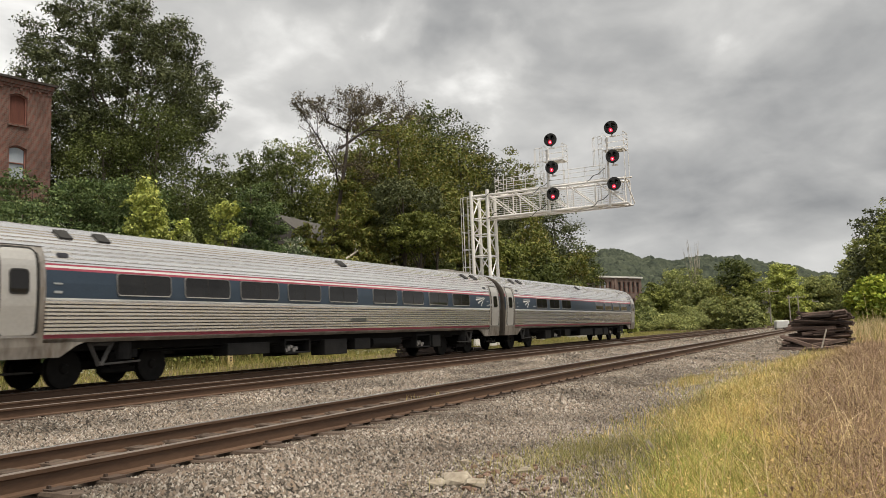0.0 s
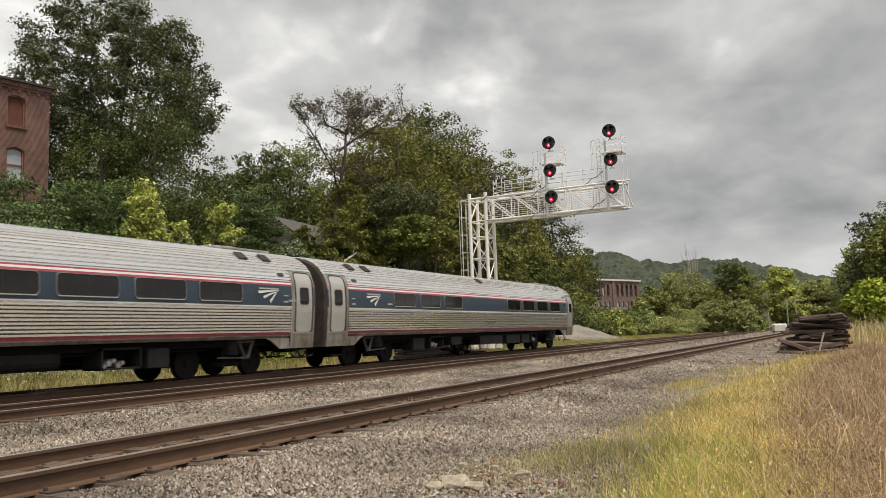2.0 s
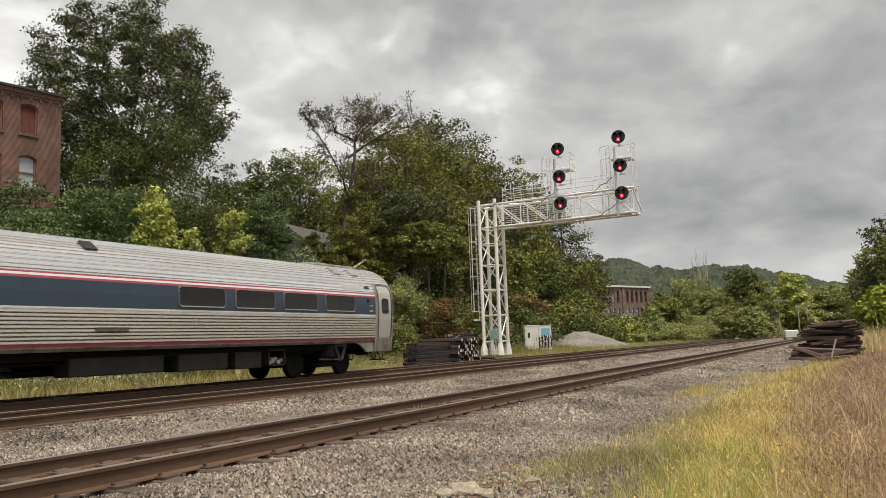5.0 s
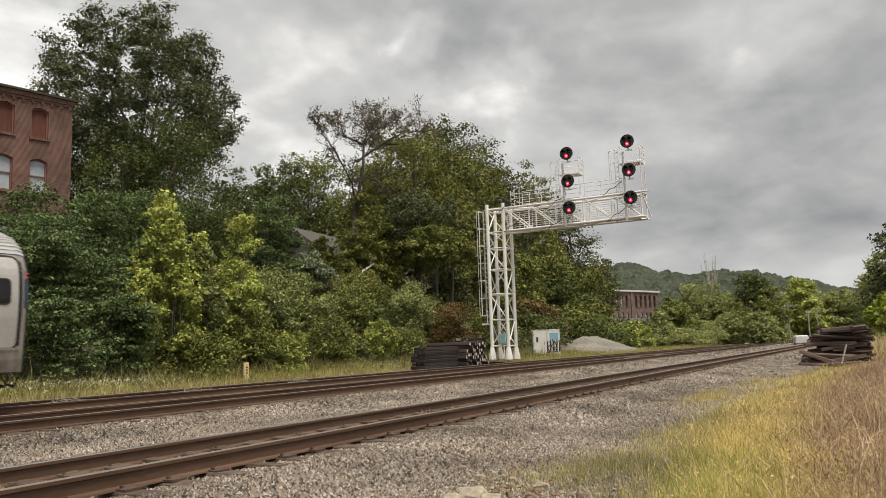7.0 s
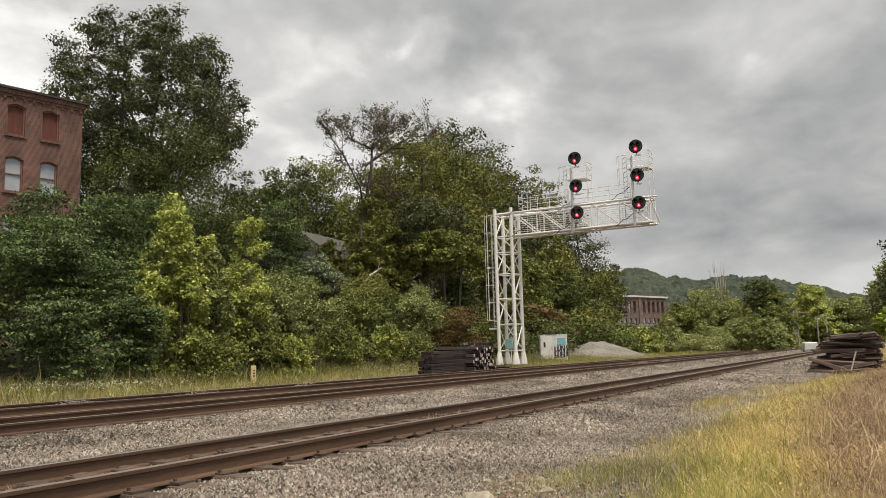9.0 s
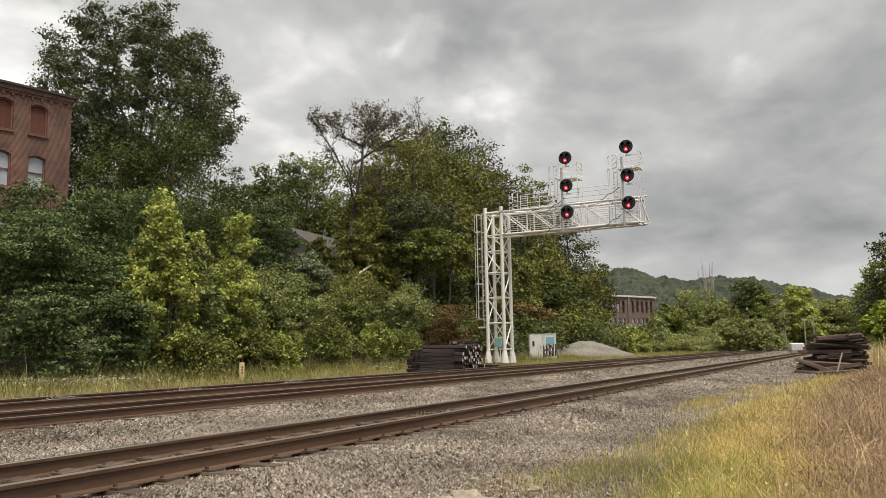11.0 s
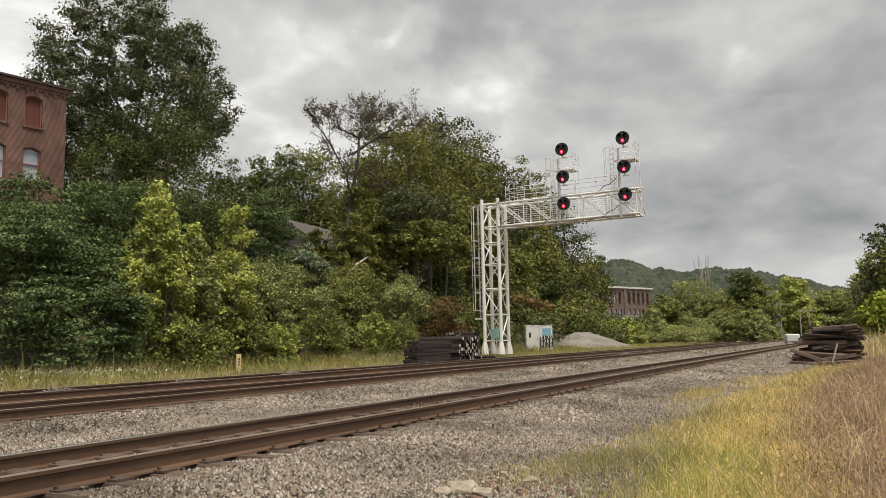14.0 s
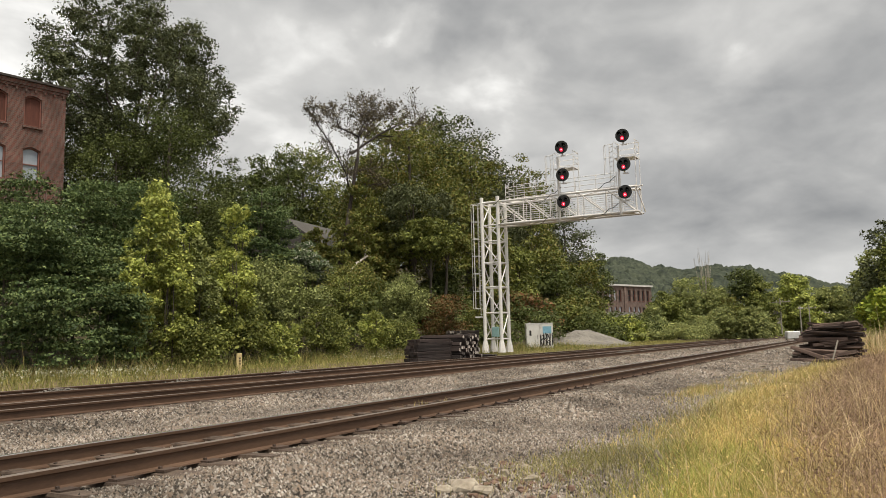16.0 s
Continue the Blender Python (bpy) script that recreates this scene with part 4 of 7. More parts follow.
def old_tie_pile():
    t = thing("old_tie_pile", "jumbled pile of splintered old railway ties", "timber pile", (38.9, 1.72, -0.42), turn=84)
    rng = random.Random(9)
    meshes = [tie_mesh(ln, 0.17 + 0.02 * (i % 3), 0.11 + 0.02 * (i % 2), M["tie_old"], 40 + i, jag=0.09) for i, ln in enumerate((2.3, 2.0, 1.7, 2.2, 1.2, 0.8, 1.8, 1.4))]
    for lvl in range(12):
        n = 7 - lvl // 4
        for k in range(n):
            m = rng.randrange(8)
            x = rng.uniform(-0.3, 0.3) - 0.03 * max(0, lvl - 3) + (rng.uniform(-0.6, 0.6) if m in (4, 5) else 0)
            y = (k - n / 2) * 0.30 + rng.uniform(-0.1, 0.1)
            part("old_tie", meshes[m], None, t, at=pose(x, y, 0.09 + lvl * 0.132 + rng.uniform(-0.035, 0.035), rng.uniform(-24, 24), rng.uniform(-8, 8), rng.uniform(-22, 22)))
    # slipped ties along the foot and on the far flank
    for x, y, z, ry, rz in ((-0.3, 0.95, 0.30, 10, 6), (0.35, 1.15, 0.34, -20, -5), (-0.2, 1.35, 0.12, 3, 10), (0.35, 1.4, 0.10, -2, -12)):
        part("old_tie", meshes[1], None, t, at=pose(x, y, z, rng.uniform(-20, 20), ry, rz))
    part("leaning_stick", rods([((-0.35, 1.55, 0.0), (-0.62, 1.40, 0.95))], 0.035, 6), M["bark_pale"], t, "pale leaning stick")
    part("old_tie", meshes[4], None, t, at=pose(-0.1, 0.1, 1.64, 0, 4, -10))


def stone_heap():
    rng = np.random.default_rng(21)
    n, k = 60, 34
    vs, fs = [], []
    for i in range(n):
        for j in range(k):
            u, v = i / (n - 1) * 2 - 1, j / (k - 1) * 2 - 1
            r = math.hypot(u, v)
            ridge = max(0.0, 1 - abs(v) * 0.95) * max(0.0, 1 - max(abs(u + 0.1) - 0.12, 0) * 1.12)
            vs.append((u * 9.5, v * 4.6, 1.8 * min(ridge * 1.12, 0.9 + 0.1 * ridge) ** 0.85 + noise.noise((u * 4, v * 3, 0)) * 0.16 * (ridge > 0.03) - 0.1 + rng.normal(0, 0.02)))
    for i in range(n - 1):
        for j in range(k - 1):
            a = i * k + j
            fs.append((a, a + k, a + k + 1, a + 1))
    o = new("crushed_rock", mesh_of("crushed_rock", vs, fs, M["sand"]))
    o.matrix_world = pose(81.0, 26.6, -0.12, 0, 0, 3)
    tagged(o, "long heap of pale crushed stone beside the track", "gravel heap")


def tie_stub():
    t = thing("tie_stub", "short dark stumps of old ties in the dry grass", "railway tie", (50.6, 0.02, -0.45), turn=20)
    chunk = tie_mesh(0.62, 0.24, 0.19, M["tie_old"], 61)
    for x, y, z, ry, rz in ((0, 0, 0.42, 72, 10), (0.05, -0.38, 0.36, 58, -25), (-0.1, 0.3, 0.30, 35, 40)):
        part("old_tie", chunk, None, t, at=pose(x, y, z, 0, ry, rz))


equipment_cabinet()
tie_stub()
marker_post()
tie_stack()
old_tie_pile()
stone_heap()


# ---- brick buildings ----
def arched_window(parent, x, z, w, h, filling, out=-1.0, depth=0.22, segs=8):
    """Window unit in the plane y = 0 of its wall: recess, frame, filling, arched head."""
    def outline(g, z0):
        pts = [(x - w / 2 + g, z0 + g), (x + w / 2 - g, z0 + g)]
        for i in range(segs + 1):
            a = i / segs
            pts.append((x + (w / 2 - g) * (1 - 2 * a), z0 + h - g + 0.16 * math.sin(math.pi * a) - 0.16 * g))
        return pts
    win = part("window", boxes((x - w / 2 - 0.1, -0.10, z - 0.14, x + w / 2 + 0.1, 0.06, z - 0.004)), M["brick"], parent, "arched window with stone sill")
    inner = outline(0.0, z)
    bm = bmesh.new()
    a = [bm.verts.new((p[0], depth, p[1])) for p in inner]
    bm.faces.new(a)
    bmesh.ops.recalc_face_normals(bm, faces=bm.faces)
    part("pane", bm, M["board"] if filling == "board" else M["dim_pane"] if filling == "dim" else M["pane"], win, "red-brown boarding" if filling == "board" else "dark glazing" if filling == "dim" else "pale glazed sash")
    bm = bmesh.new()
    o, q = outline(0.0, z), outline(0.09, z)
    for yy in ((depth - 0.10, depth - 0.005),):
        lo = [bm.verts.new((p[0], yy[0], p[1])) for p in o]
        li = [bm.verts.new((p[0], yy[0], p[1])) for p in q]
        bi = [bm.verts.new((p[0], yy[1], p[1])) for p in q]
        n = len(o)
        for i in range(n):
            j = (i + 1) % n
            bm.faces.new((lo[i], lo[j], li[j], li[i]))
            bm.faces.new((li[i], li[j], bi[j], bi[i]))
    part("frame", bm, M["trim"], win)
    if filling != "board":
        part("meeting_rail", boxes((x - w / 2, depth - 0.08, z + h * 0.52, x + w / 2, depth - 0.01, z + h * 0.52 + 0.07)), M["trim"], win)


def wall_with_openings(x0, x1, z0, z1, holes, thick=0.4):
    """A wall along x in the plane y = 0..thick, with arched openings (x, z, w, h) cut through."""
    bm = bmesh.new()
    xs = sorted({x0, x1, *[h[0] - h[2] / 2 for h in holes], *[h[0] + h[2] / 2 for h in holes]})
    zs = sorted({z0, z1, *[h[1] for h in holes], *[h[1] + h[3] + 0.17 for h in holes]})

    def hole_at(a, b):
        for x, z, w, h in holes:
            if x - w / 2 < a < x + w / 2 and z < b < z + h + 0.17:
                return True
        return False
    for a, b in zip(xs, xs[1:]):
        for c, d in zip(zs, zs[1:]):
            if not hole_at((a + b) / 2, (c + d) / 2):
                box(bm, a, 0, c, b, thick, d)
    for x, z, w, h in holes:
        # spandrels above the arch
        for i in range(8):
            t0, t1 = i / 8, (i + 1) / 8
            xa, xb = x - w / 2 + w * t0, x - w / 2 + w * t1
            low = z + h + 0.16 * min(math.sin(math.pi * t0), math.sin(math.pi * t1))
            box(bm, xa, 0, low, xb, thick, z + h + 0.17)
    bmesh.ops.remove_doubles(bm, verts=bm.verts, dist=0.0005)
    return bm


def brick_mill():
    """The mill on the bank; its south wall runs along the track, its near end out of sight."""
    t = thing("brick_mill", "old red brick mill with boarded arched upper windows", "building", (34.4, 48.0, 0.0), turn=-11)
    holes = []
    kinds = []
    for i in range(9):
        x = -2.17 - i * 2.2
        for z, h, kind in ((15.8, 1.95, "board"), (12.02, 2.2, "glass"), (8.2, 2.2, "glass")):
            holes.append((x, z, 1.14, h))
            kinds.append(kind)
    part("wall", wall_with_openings(-21.0, 0.0, 3.0, 18.6, holes), M["brick"], t)
    part("end_wall", boxes((-0.4, 0.402, 3.0, 0.0, 16.0, 18.6), (-21.0, 0.402, 3.0, -20.6, 16.0, 18.6), (-20.6, 15.6, 3.0, -0.4, 16.0, 18.6)), M["brick"], t)
    part("roof", boxes((-21.3, -0.3, 18.80, 0.3, 16.2, 18.95)), M["tar"], t, "flat roof with dark edge")
    part("cornice", boxes((-21.1, -0.16, 18.50, 0.12, 0.5, 18.80), (-21.1, -0.08, 18.32, 0.06, 0.5, 18.50)), M["brick"], t, "stepped brick cornice")
    for i in range(33):
        part("corbel", boxes((-0.27 - i * 0.62, -0.09, 18.14, -0.11 - i * 0.62, -0.003, 18.318)), M["brick"], t)
    part("floor_inside", boxes((-20.6, 0.402, 14.2, -0.4, 15.6, 14.4), (-20.6, 0.402, 10.5, -0.4, 15.6, 10.7)), M["tar"], t)
    for (x, z, w, h), kind in zip(holes, kinds):
        arched_window(t, x, z, w, h, kind)


def far_mill():
    t = thing("far_mill", "distant red brick mill with pale cornice and tall windows", "building", (193.0, 65.6, 0.7), turn=-20.7)
    holes = []
    for i in range(15):
        x = 1.6 + i * 2.13
        if i == 9:
            continue
        for z in (9.5, 4.9):
            holes.append((x, z, 1.15, 2.9))
    part("wall", wall_with_openings(0.0, 33.3, 1.5, 13.55, holes, 0.5), M["brick_far"], t)
    part("side_wall", boxes((0.0, 0.502, 1.5, 0.5, 18.0, 13.55), (32.8, 0.502, 1.5, 33.3, 18.0, 13.55), (0.5, 17.5, 1.5, 32.8, 18.0, 13.55)), M["brick_far"], t)
    part("pilaster", boxes((20.3, -0.25, 1.5, 21.2, -0.004, 13.54)), M["brick_far"], t)
    part("cornice", boxes((-0.4, -0.4, 13.55, 33.7, 18.4, 14.0)), M["cornice"], t, "pale cornice")
    part("lean_to", boxes((6.0, -7.0, 1.0, 25.0, -0.3, 4.9)), M["brick_far"], t)
    vs = [(5.5, -7.4, 4.9), (25.5, -7.4, 4.9), (25.5, -0.3, 4.9), (5.5, -0.3, 4.9), (5.5, -0.3, 6.4), (25.5, -0.3, 6.4)]
    part("lean_to_roof", mesh_of("lean_to_roof", vs, [(0, 1, 5, 4), (0, 4, 3), (1, 2, 5), (2, 3, 4, 5), (3, 2, 1, 0)], M["roof"]), None, t, "sloping dark roof")
    for x, z, w, h in holes:
        arched_window(t, x, z, w, h, "glass" if int(x * 7 + z) % 5 == 0 else "dim", depth=0.3)


def hill_house():
    t = thing("hill_house", "house among the trees with a grey shingle roof", "house", (62.2, 46.8, 5.0), turn=8)
    part("wall", boxes((0.4, 0.4, 0, 9.6, 8.6, 5.3)), M["cabinet"], t)
    vs = [(0, 0, 5.4), (10, 0, 5.4), (10, 9, 5.4), (0, 9, 5.4), (0, 4.5, 8.6), (10, 4.5, 8.6), (0, 0, 5.15), (10, 0, 5.15), (10, 9, 5.15), (0, 9, 5.15)]
    fs = [(0, 1, 5, 4), (2, 3, 4, 5), (0, 4, 3), (1, 2, 5), (6, 7, 1, 0), (8, 9, 3, 2), (9, 6, 0, 3), (7, 8, 2, 1), (9, 8, 7, 6)]
    part("roof", mesh_of("roof", vs, fs, M["roof"]), None, t, "grey shingle gable roof")


brick_mill()
far_mill()
hill_house()


# ---- trees and shrubs ----
LEAF = {
    "dark": leaf_mat("dark_green_leaves", [(0.044, 0.057, 0.018), (0.078, 0.097, 0.030), (0.138, 0.156, 0.052)]),
    "oak": leaf_mat("oak_leaves", [(0.050, 0.060, 0.029), (0.082, 0.095, 0.044), (0.138, 0.150, 0.074)]),
    "mid": leaf_mat("green_leaves", [(0.068, 0.085, 0.024), (0.143, 0.164, 0.043), (0.26, 0.272, 0.078)]),
    "lime": leaf_mat("yellow_green_leaves", [(0.138, 0.168, 0.048), (0.285, 0.325, 0.082), (0.46, 0.47, 0.132)]),
    "grey": leaf_mat("grey_green_leaves", [(0.105, 0.124, 0.046), (0.200, 0.228, 0.082), (0.345, 0.37, 0.148)]),
    "olive": leaf_mat("olive_leaves", [(0.074, 0.090, 0.024), (0.125, 0.143, 0.037), (0.176, 0.186, 0.050), (0.205, 0.170, 0.052)]),
    "rust": leaf_mat("rusty_leaves", [(0.060, 0.075, 0.022), (0.10, 0.095, 0.032), (0.145, 0.078, 0.036), (0.18, 0.085, 0.040), (0.10, 0.11, 0.035)]),
    "fern": leaf_mat("deep_green_leaves", [(0.034, 0.056, 0.023), (0.078, 0.114, 0.043), (0.176, 0.222, 0.083)], 0.5, 0.12),
    "thin": leaf_mat("sparse_brownish_leaves", [(0.080, 0.066, 0.042), (0.125, 0.105, 0.064), (0.165, 0.140, 0.086)]),
    "bright": leaf_mat("bright_green_leaves", [(0.131, 0.193, 0.029), (0.240, 0.298, 0.043), (0.369, 0.386, 0.065)]),
    "blossom": leaf_mat("pale_blossom_and_leaves", [(0.07, 0.11, 0.05), (0.12, 0.16, 0.08), (0.16, 0.20, 0.11), (0.55, 0.55, 0.47)]),
    "far": leaf_mat("distant_foliage", [(0.170, 0.200, 0.084), (0.245, 0.270, 0.103), (0.345, 0.350, 0.134)], 0.6, 0.35),
}


def leaf_cloud(rng, centres, radii, n, size, flat=0.55, shell=0.5, broad=False):
    """Leaves spread over clumps, each a pointed blade; broad ones are folded along the middle."""
    centres, radii = np.asarray(centres, float), np.asarray(radii, float)
    w = (radii ** 2).sum(1) if radii.ndim == 2 else radii ** 2
    if radii.ndim == 1:
        radii = np.repeat(radii[:, None], 3, 1)
    i = rng.choice(len(centres), n, p=w / w.sum())
    d = rng.normal(size=(n, 3))
    d /= np.linalg.norm(d, axis=1, keepdims=True)
    rad = shell + (1 - shell) * rng.random((n, 1)) ** 0.7
    rad *= rng.uniform(0.8, 1.15, (n, 1))
    p = centres[i] + d * rad * radii[i]
    nrm = d * 0.6 + rng.normal(size=(n, 3)) * 0.5 + np.array([0, 0, flat])
    nrm /= np.linalg.norm(nrm, axis=1, keepdims=True)
    u = np.cross(nrm, rng.normal(size=(n, 3)))
    u /= np.linalg.norm(u, axis=1, keepdims=True)
    v = np.cross(nrm, u)
    s = size * rng.lognormal(0, 0.3, (n, 1))
    if not broad:
        verts = np.stack([p + u * s * 0.6, p - u * s * 0.4 + v * s * 0.38, p - u * s * 0.4 - v * s * 0.38], 1).reshape(-1, 3)
        return verts, np.arange(3 * n).reshape(-1, 3)
    verts = np.stack([p - u * s * 0.5, p + v * s * 0.3 + nrm * s * 0.06, p + u * s * 0.5, p - v * s * 0.3 + nrm * s * 0.06], 1).reshape(-1, 3)
    return verts, np.arange(4 * n).reshape(-1, 4)


def tree(name, label, x, y, height, spread, kind, seed, low=0.3, clumps=26, leaves=6000, size=0.3, clump=0.27, lean=0.0, bark="bark", ground_z=None, shell=0.5, category="tree", group="", tall=1.0, skirt=0, broad=False, crest=0):
    """A trunk with limbs that carry lobes; each lobe is a mound of smaller sprays, so the crown has hollows."""
    rng = np.random.default_rng(seed)
    z = float(ground_height(x, y)) if ground_z is None else ground_z
    t = thing(name, label, category, (x, y, z - 0.05), group)
    hc, rz = height * (1 + low) / 2, height * (1 - low) / 2
    c, sprays, sizes = [], [], []

    def lobe(at, k, flat):
        c.append(at)
        for _ in range(7):
            d = rng.normal(size=3)
            d[2] = abs(d[2]) * 0.9 - 0.4
            d /= np.linalg.norm(d)
            q = rng.uniform(0.55, 1.0)
            w = k * rng.uniform(0.45, 0.85)
            sprays.append((at[0] + d[0] * q * k, at[1] + d[1] * q * k, at[2] + d[2] * q * k * flat))
            sizes.append((w * 1.15, w * 1.15, w * rng.uniform(0.16, 0.3)) if kind == "fern" else (w, w, w * rng.uniform(0.42, 0.7) * max(0.8, tall)))

    for _ in range(max(12, int(clumps * 0.9))):
        d = rng.normal(size=3)
        d /= np.linalg.norm(d)
        q = rng.random() ** 0.33
        k = clump * spread * rng.uniform(0.6, 1.3)
        taper = 1 - 0.25 * max(0.0, d[2] * q)
        lobe((lean * height * 0.5 + d[0] * q * (spread - k * 0.8) * taper, d[1] * q * (spread - k * 0.8) * taper, hc + d[2] * q * (rz - k * 0.6)), k, 0.75 * tall)
    for _ in range(skirt):  # boughs that hang to the ground
        a, q = rng.uniform(0, 6.283), rng.uniform(0.45, 0.85)
        k = clump * spread * rng.uniform(0.8, 1.3)
        lobe((math.cos(a) * q * spread, math.sin(a) * q * spread, rng.uniform(0.03, 0.36) * height), k, 0.8)
    clumps = len(c)
    stems = 1 if height > 9 else 3
    trunk_r = 0.017 * height if height > 9 else 0.006 * height
    paths = []
    for s in range(stems):
        ox, oy = (0, 0) if stems == 1 else rng.normal(0, spread * 0.12, 2)
        bend = rng.normal(0, 0.03 * height, 2)
        path = []
        for k in range(6):
            f = k / 5
            path.append(((ox + bend[0] * math.sin(3 * f) + lean * height * 0.5 * f, oy + bend[1] * math.sin(2.5 * f), f * height * 0.82), trunk_r * (1 - 0.8 * f) + 0.01))
        paths.append(path)
        for i in rng.choice(clumps, min(clumps, 9), replace=False):
            tgt = Vector(c[i])
            f = min(0.9, max(0.25, tgt.z / height * 0.7))
            k = min(4, int(f * 5))
            st = Vector(path[k][0]).lerp(Vector(path[k + 1][0]), f * 5 - k)
            mid = st.lerp(tgt, 0.5) + Vector((0, 0, 0.05 * height))
            rr = trunk_r * (1 - 0.8 * f) * 0.55
            paths.append([(st, rr), (mid, rr * 0.6), (tgt, rr * 0.2)])
    part("trunk", mesh_of("trunk", *tubes(paths, 6), M[bark], smooth=True), None, t)
    v, f = leaf_cloud(rng, sprays, sizes, leaves, size, shell=shell, broad=broad)
    if crest:  # young shoots with large leaves that stand out at the top
        spots = [(rng.normal(0, spread * 0.26), rng.normal(0, spread * 0.26), height * rng.uniform(0.80, 0.97)) for _ in range(12)]
        v2, f2 = leaf_cloud(rng, spots, [spread * 0.32] * 12, crest, 0.21, shell=0.2, broad=True)
        v, f = np.concatenate([v, v2]), np.concatenate([f, f2 + len(v)])
    part("crown", mesh_of("crown", v, f, LEAF[kind]), None, t)
    return t


# place along and across, height, spread, leaf kind
SHRUBS = [
    (17.9, 27.5, 6.8, 2.4, "fern"),
    (20.2, 27.3, 6.0, 2.0, "fern"),
    (16.8, 24.6, 3.7, 1.6, "fern"),
    (19.9, 24.8, 3.9, 1.5, "fern"),
    (22.6, 25.4, 8.0, 1.3, "lime"),
    (20.9, 25.0, 5.3, 0.9, "lime"),
    (24.3, 25.6, 6.6, 1.1, "lime"),
    (24.4, 25.0, 5.7, 1.1, "grey"),
    (27.2, 25.6, 7.7, 1.2, "lime"),
    (22.7, 24.6, 5.0, 1.1, "lime"),
    (26.1, 24.8, 5.7, 1.2, "lime"),
    (31.2, 27.5, 5.5, 1.7, "grey"),
    (33.7, 27.0, 5.3, 1.9, "grey"),
    (28.6, 24.0, 2.1, 1.0, "lime"),
    (33.1, 25.0, 3.2, 1.5, "mid"),
    (36.4, 24.0, 2.9, 1.0, "lime"),
    (41.2, 29.0, 4.9, 1.9, "mid"),
    (47.6, 29.0, 5.3, 2.1, "grey"),
    (50.7, 27.5, 4.4, 2.4, "rust"),
    (40.4, 25.2, 2.6, 2.0, "mid"),
    (23.6, 24.6, 2.3, 1.9, "mid"),
    (26.8, 24.6, 2.9, 1.8, "mid"),
    (59.5, 29.0, 3.5, 1.5, "olive"),
]
SHRUB_WORDS = {"fern": "deep green feathery shrub at the bank", "dark": "dense dark green shrub at the foot of the bank", "mid": "leafy green shrub at the foot of the bank", "lime": "yellow-green young poplar beside the track",
               "grey": "grey-green leafy young tree", "bright": "bright yellow-green low shrub", "rust": "reddish brown autumn sumac shrub", "olive": "olive brown shrub on the bank"}
for i, (x, y, h, r, k) in enumerate(SHRUBS):
    tree("shrub", SHRUB_WORDS[k], x, y, h, r, k, 100 + i, 0.14 if k in ("lime", "grey") else 0.34 if k == "fern" and h > 5 else 0.06, 70 if k == "fern" else 62, int((2600 + 950 * r * h) * (1.4 if k == "fern" else 1.0)), 0.104 if k == "fern" else 0.117, 0.26 if k in ("lime", "grey") else 0.34, shell=0.25, tall=1.5 if k in ("lime", "grey") else 0.5 if k == "fern" else 0.8, category="shrub", group="shrubs along the far track", broad=True, skirt=3 if k in ("lime", "grey") else 3 if k == "fern" else 12, crest=260 if r * 6 < h and h > 7 else 0)

# taller trees on the bank
TREES = [
    (43.0, 60.0, 14.7, 4.3, "dark"),
    (41.0, 45.0, 12.4, 4.4, "dark"),
    (49.1, 47.0, 9.3, 2.4, "dark"),
    (37.7, 47.0, 9.2, 3.6, "dark"),
    (46.4, 41.0, 8.6, 2.3, "fern"),
    (74.0, 58.0, 16.2, 5.0, "mid"),
    (67.8, 40.0, 18.7, 5.3, "olive"),
    (104.2, 52.0, 26.4, 6.8, "oak"),
    (66.2, 44.0, 13.3, 3.7, "olive"),
    (70.7, 38.0, 5.2, 2.3, "dark"),
    (109.9, 50.0, 23.0, 4.6, "oak"),
    (117.0, 47.0, 25.5, 4.5, "olive"),
    (126.5, 45.0, 19.8, 5.2, "oak"),
    (101.3, 39.0, 11.4, 4.6, "olive"),
    (86.7, 37.0, 9.4, 2.8, "mid"),
    (164.3, 52.0, 16.7, 4.1, "dark"),
]
MORE_TREES = [
    (66.3, 57.5, 12.3, 3.0, "dark"),
    (49.3, 42.0, 6.4, 1.7, "fern"),
    (80.2, 58.5, 12.5, 4.3, "dark"),
    (76.9, 48.0, 20.6, 5.0, "olive"),
    (91.5, 50.0, 24.0, 5.2, "dark"),
    (50.2, 35.0, 3.9, 2.6, "olive"),
    (60.5, 39.5, 6.4, 2.4, "olive"),
    (89.5, 44.0, 20.0, 4.8, "olive"),
    (77.7, 36.0, 10.8, 2.6, "olive"),
    (38.8, 40.0, 7.8, 2.7, "dark"),
    (34.6, 40.0, 6.9, 2.9, "fern"),
    (33.6, 44.0, 6.2, 2.6, "fern"),
    (98.6, 36.0, 8.6, 3.9, "dark"),
    (120.5, 40.0, 11.7, 3.8, "olive"),
    (79.7, 33.0, 3.8, 2.6, "rust"),
    (92.4, 33.0, 3.7, 3.1, "olive"),
    (101.8, 33.0, 3.2, 2.4, "olive"),
    (28.0, 42.0, 5.4, 2.5, "fern"),
    (57.6, 44.2, 5.6, 1.3, "olive"),
    (111.5, 50.0, 22.8, 4.8, "oak"),
    (123.0, 50.0, 22.0, 4.4, "olive"),
    (133.0, 51.0, 20.0, 4.2, "oak"),
    (70.5, 58.5, 14.2, 3.6, "dark"),
    (54.5, 43.6, 3.6, 1.9, "olive"),
    (61.6, 43.5, 6.4, 2.4, "olive"),
    (63.5, 56.5, 11.5, 2.4, "dark"),
    (57.2, 39.4, 7.4, 1.9, "olive"),
    (59.8, 40.2, 10.5, 2.2, "olive"),
]
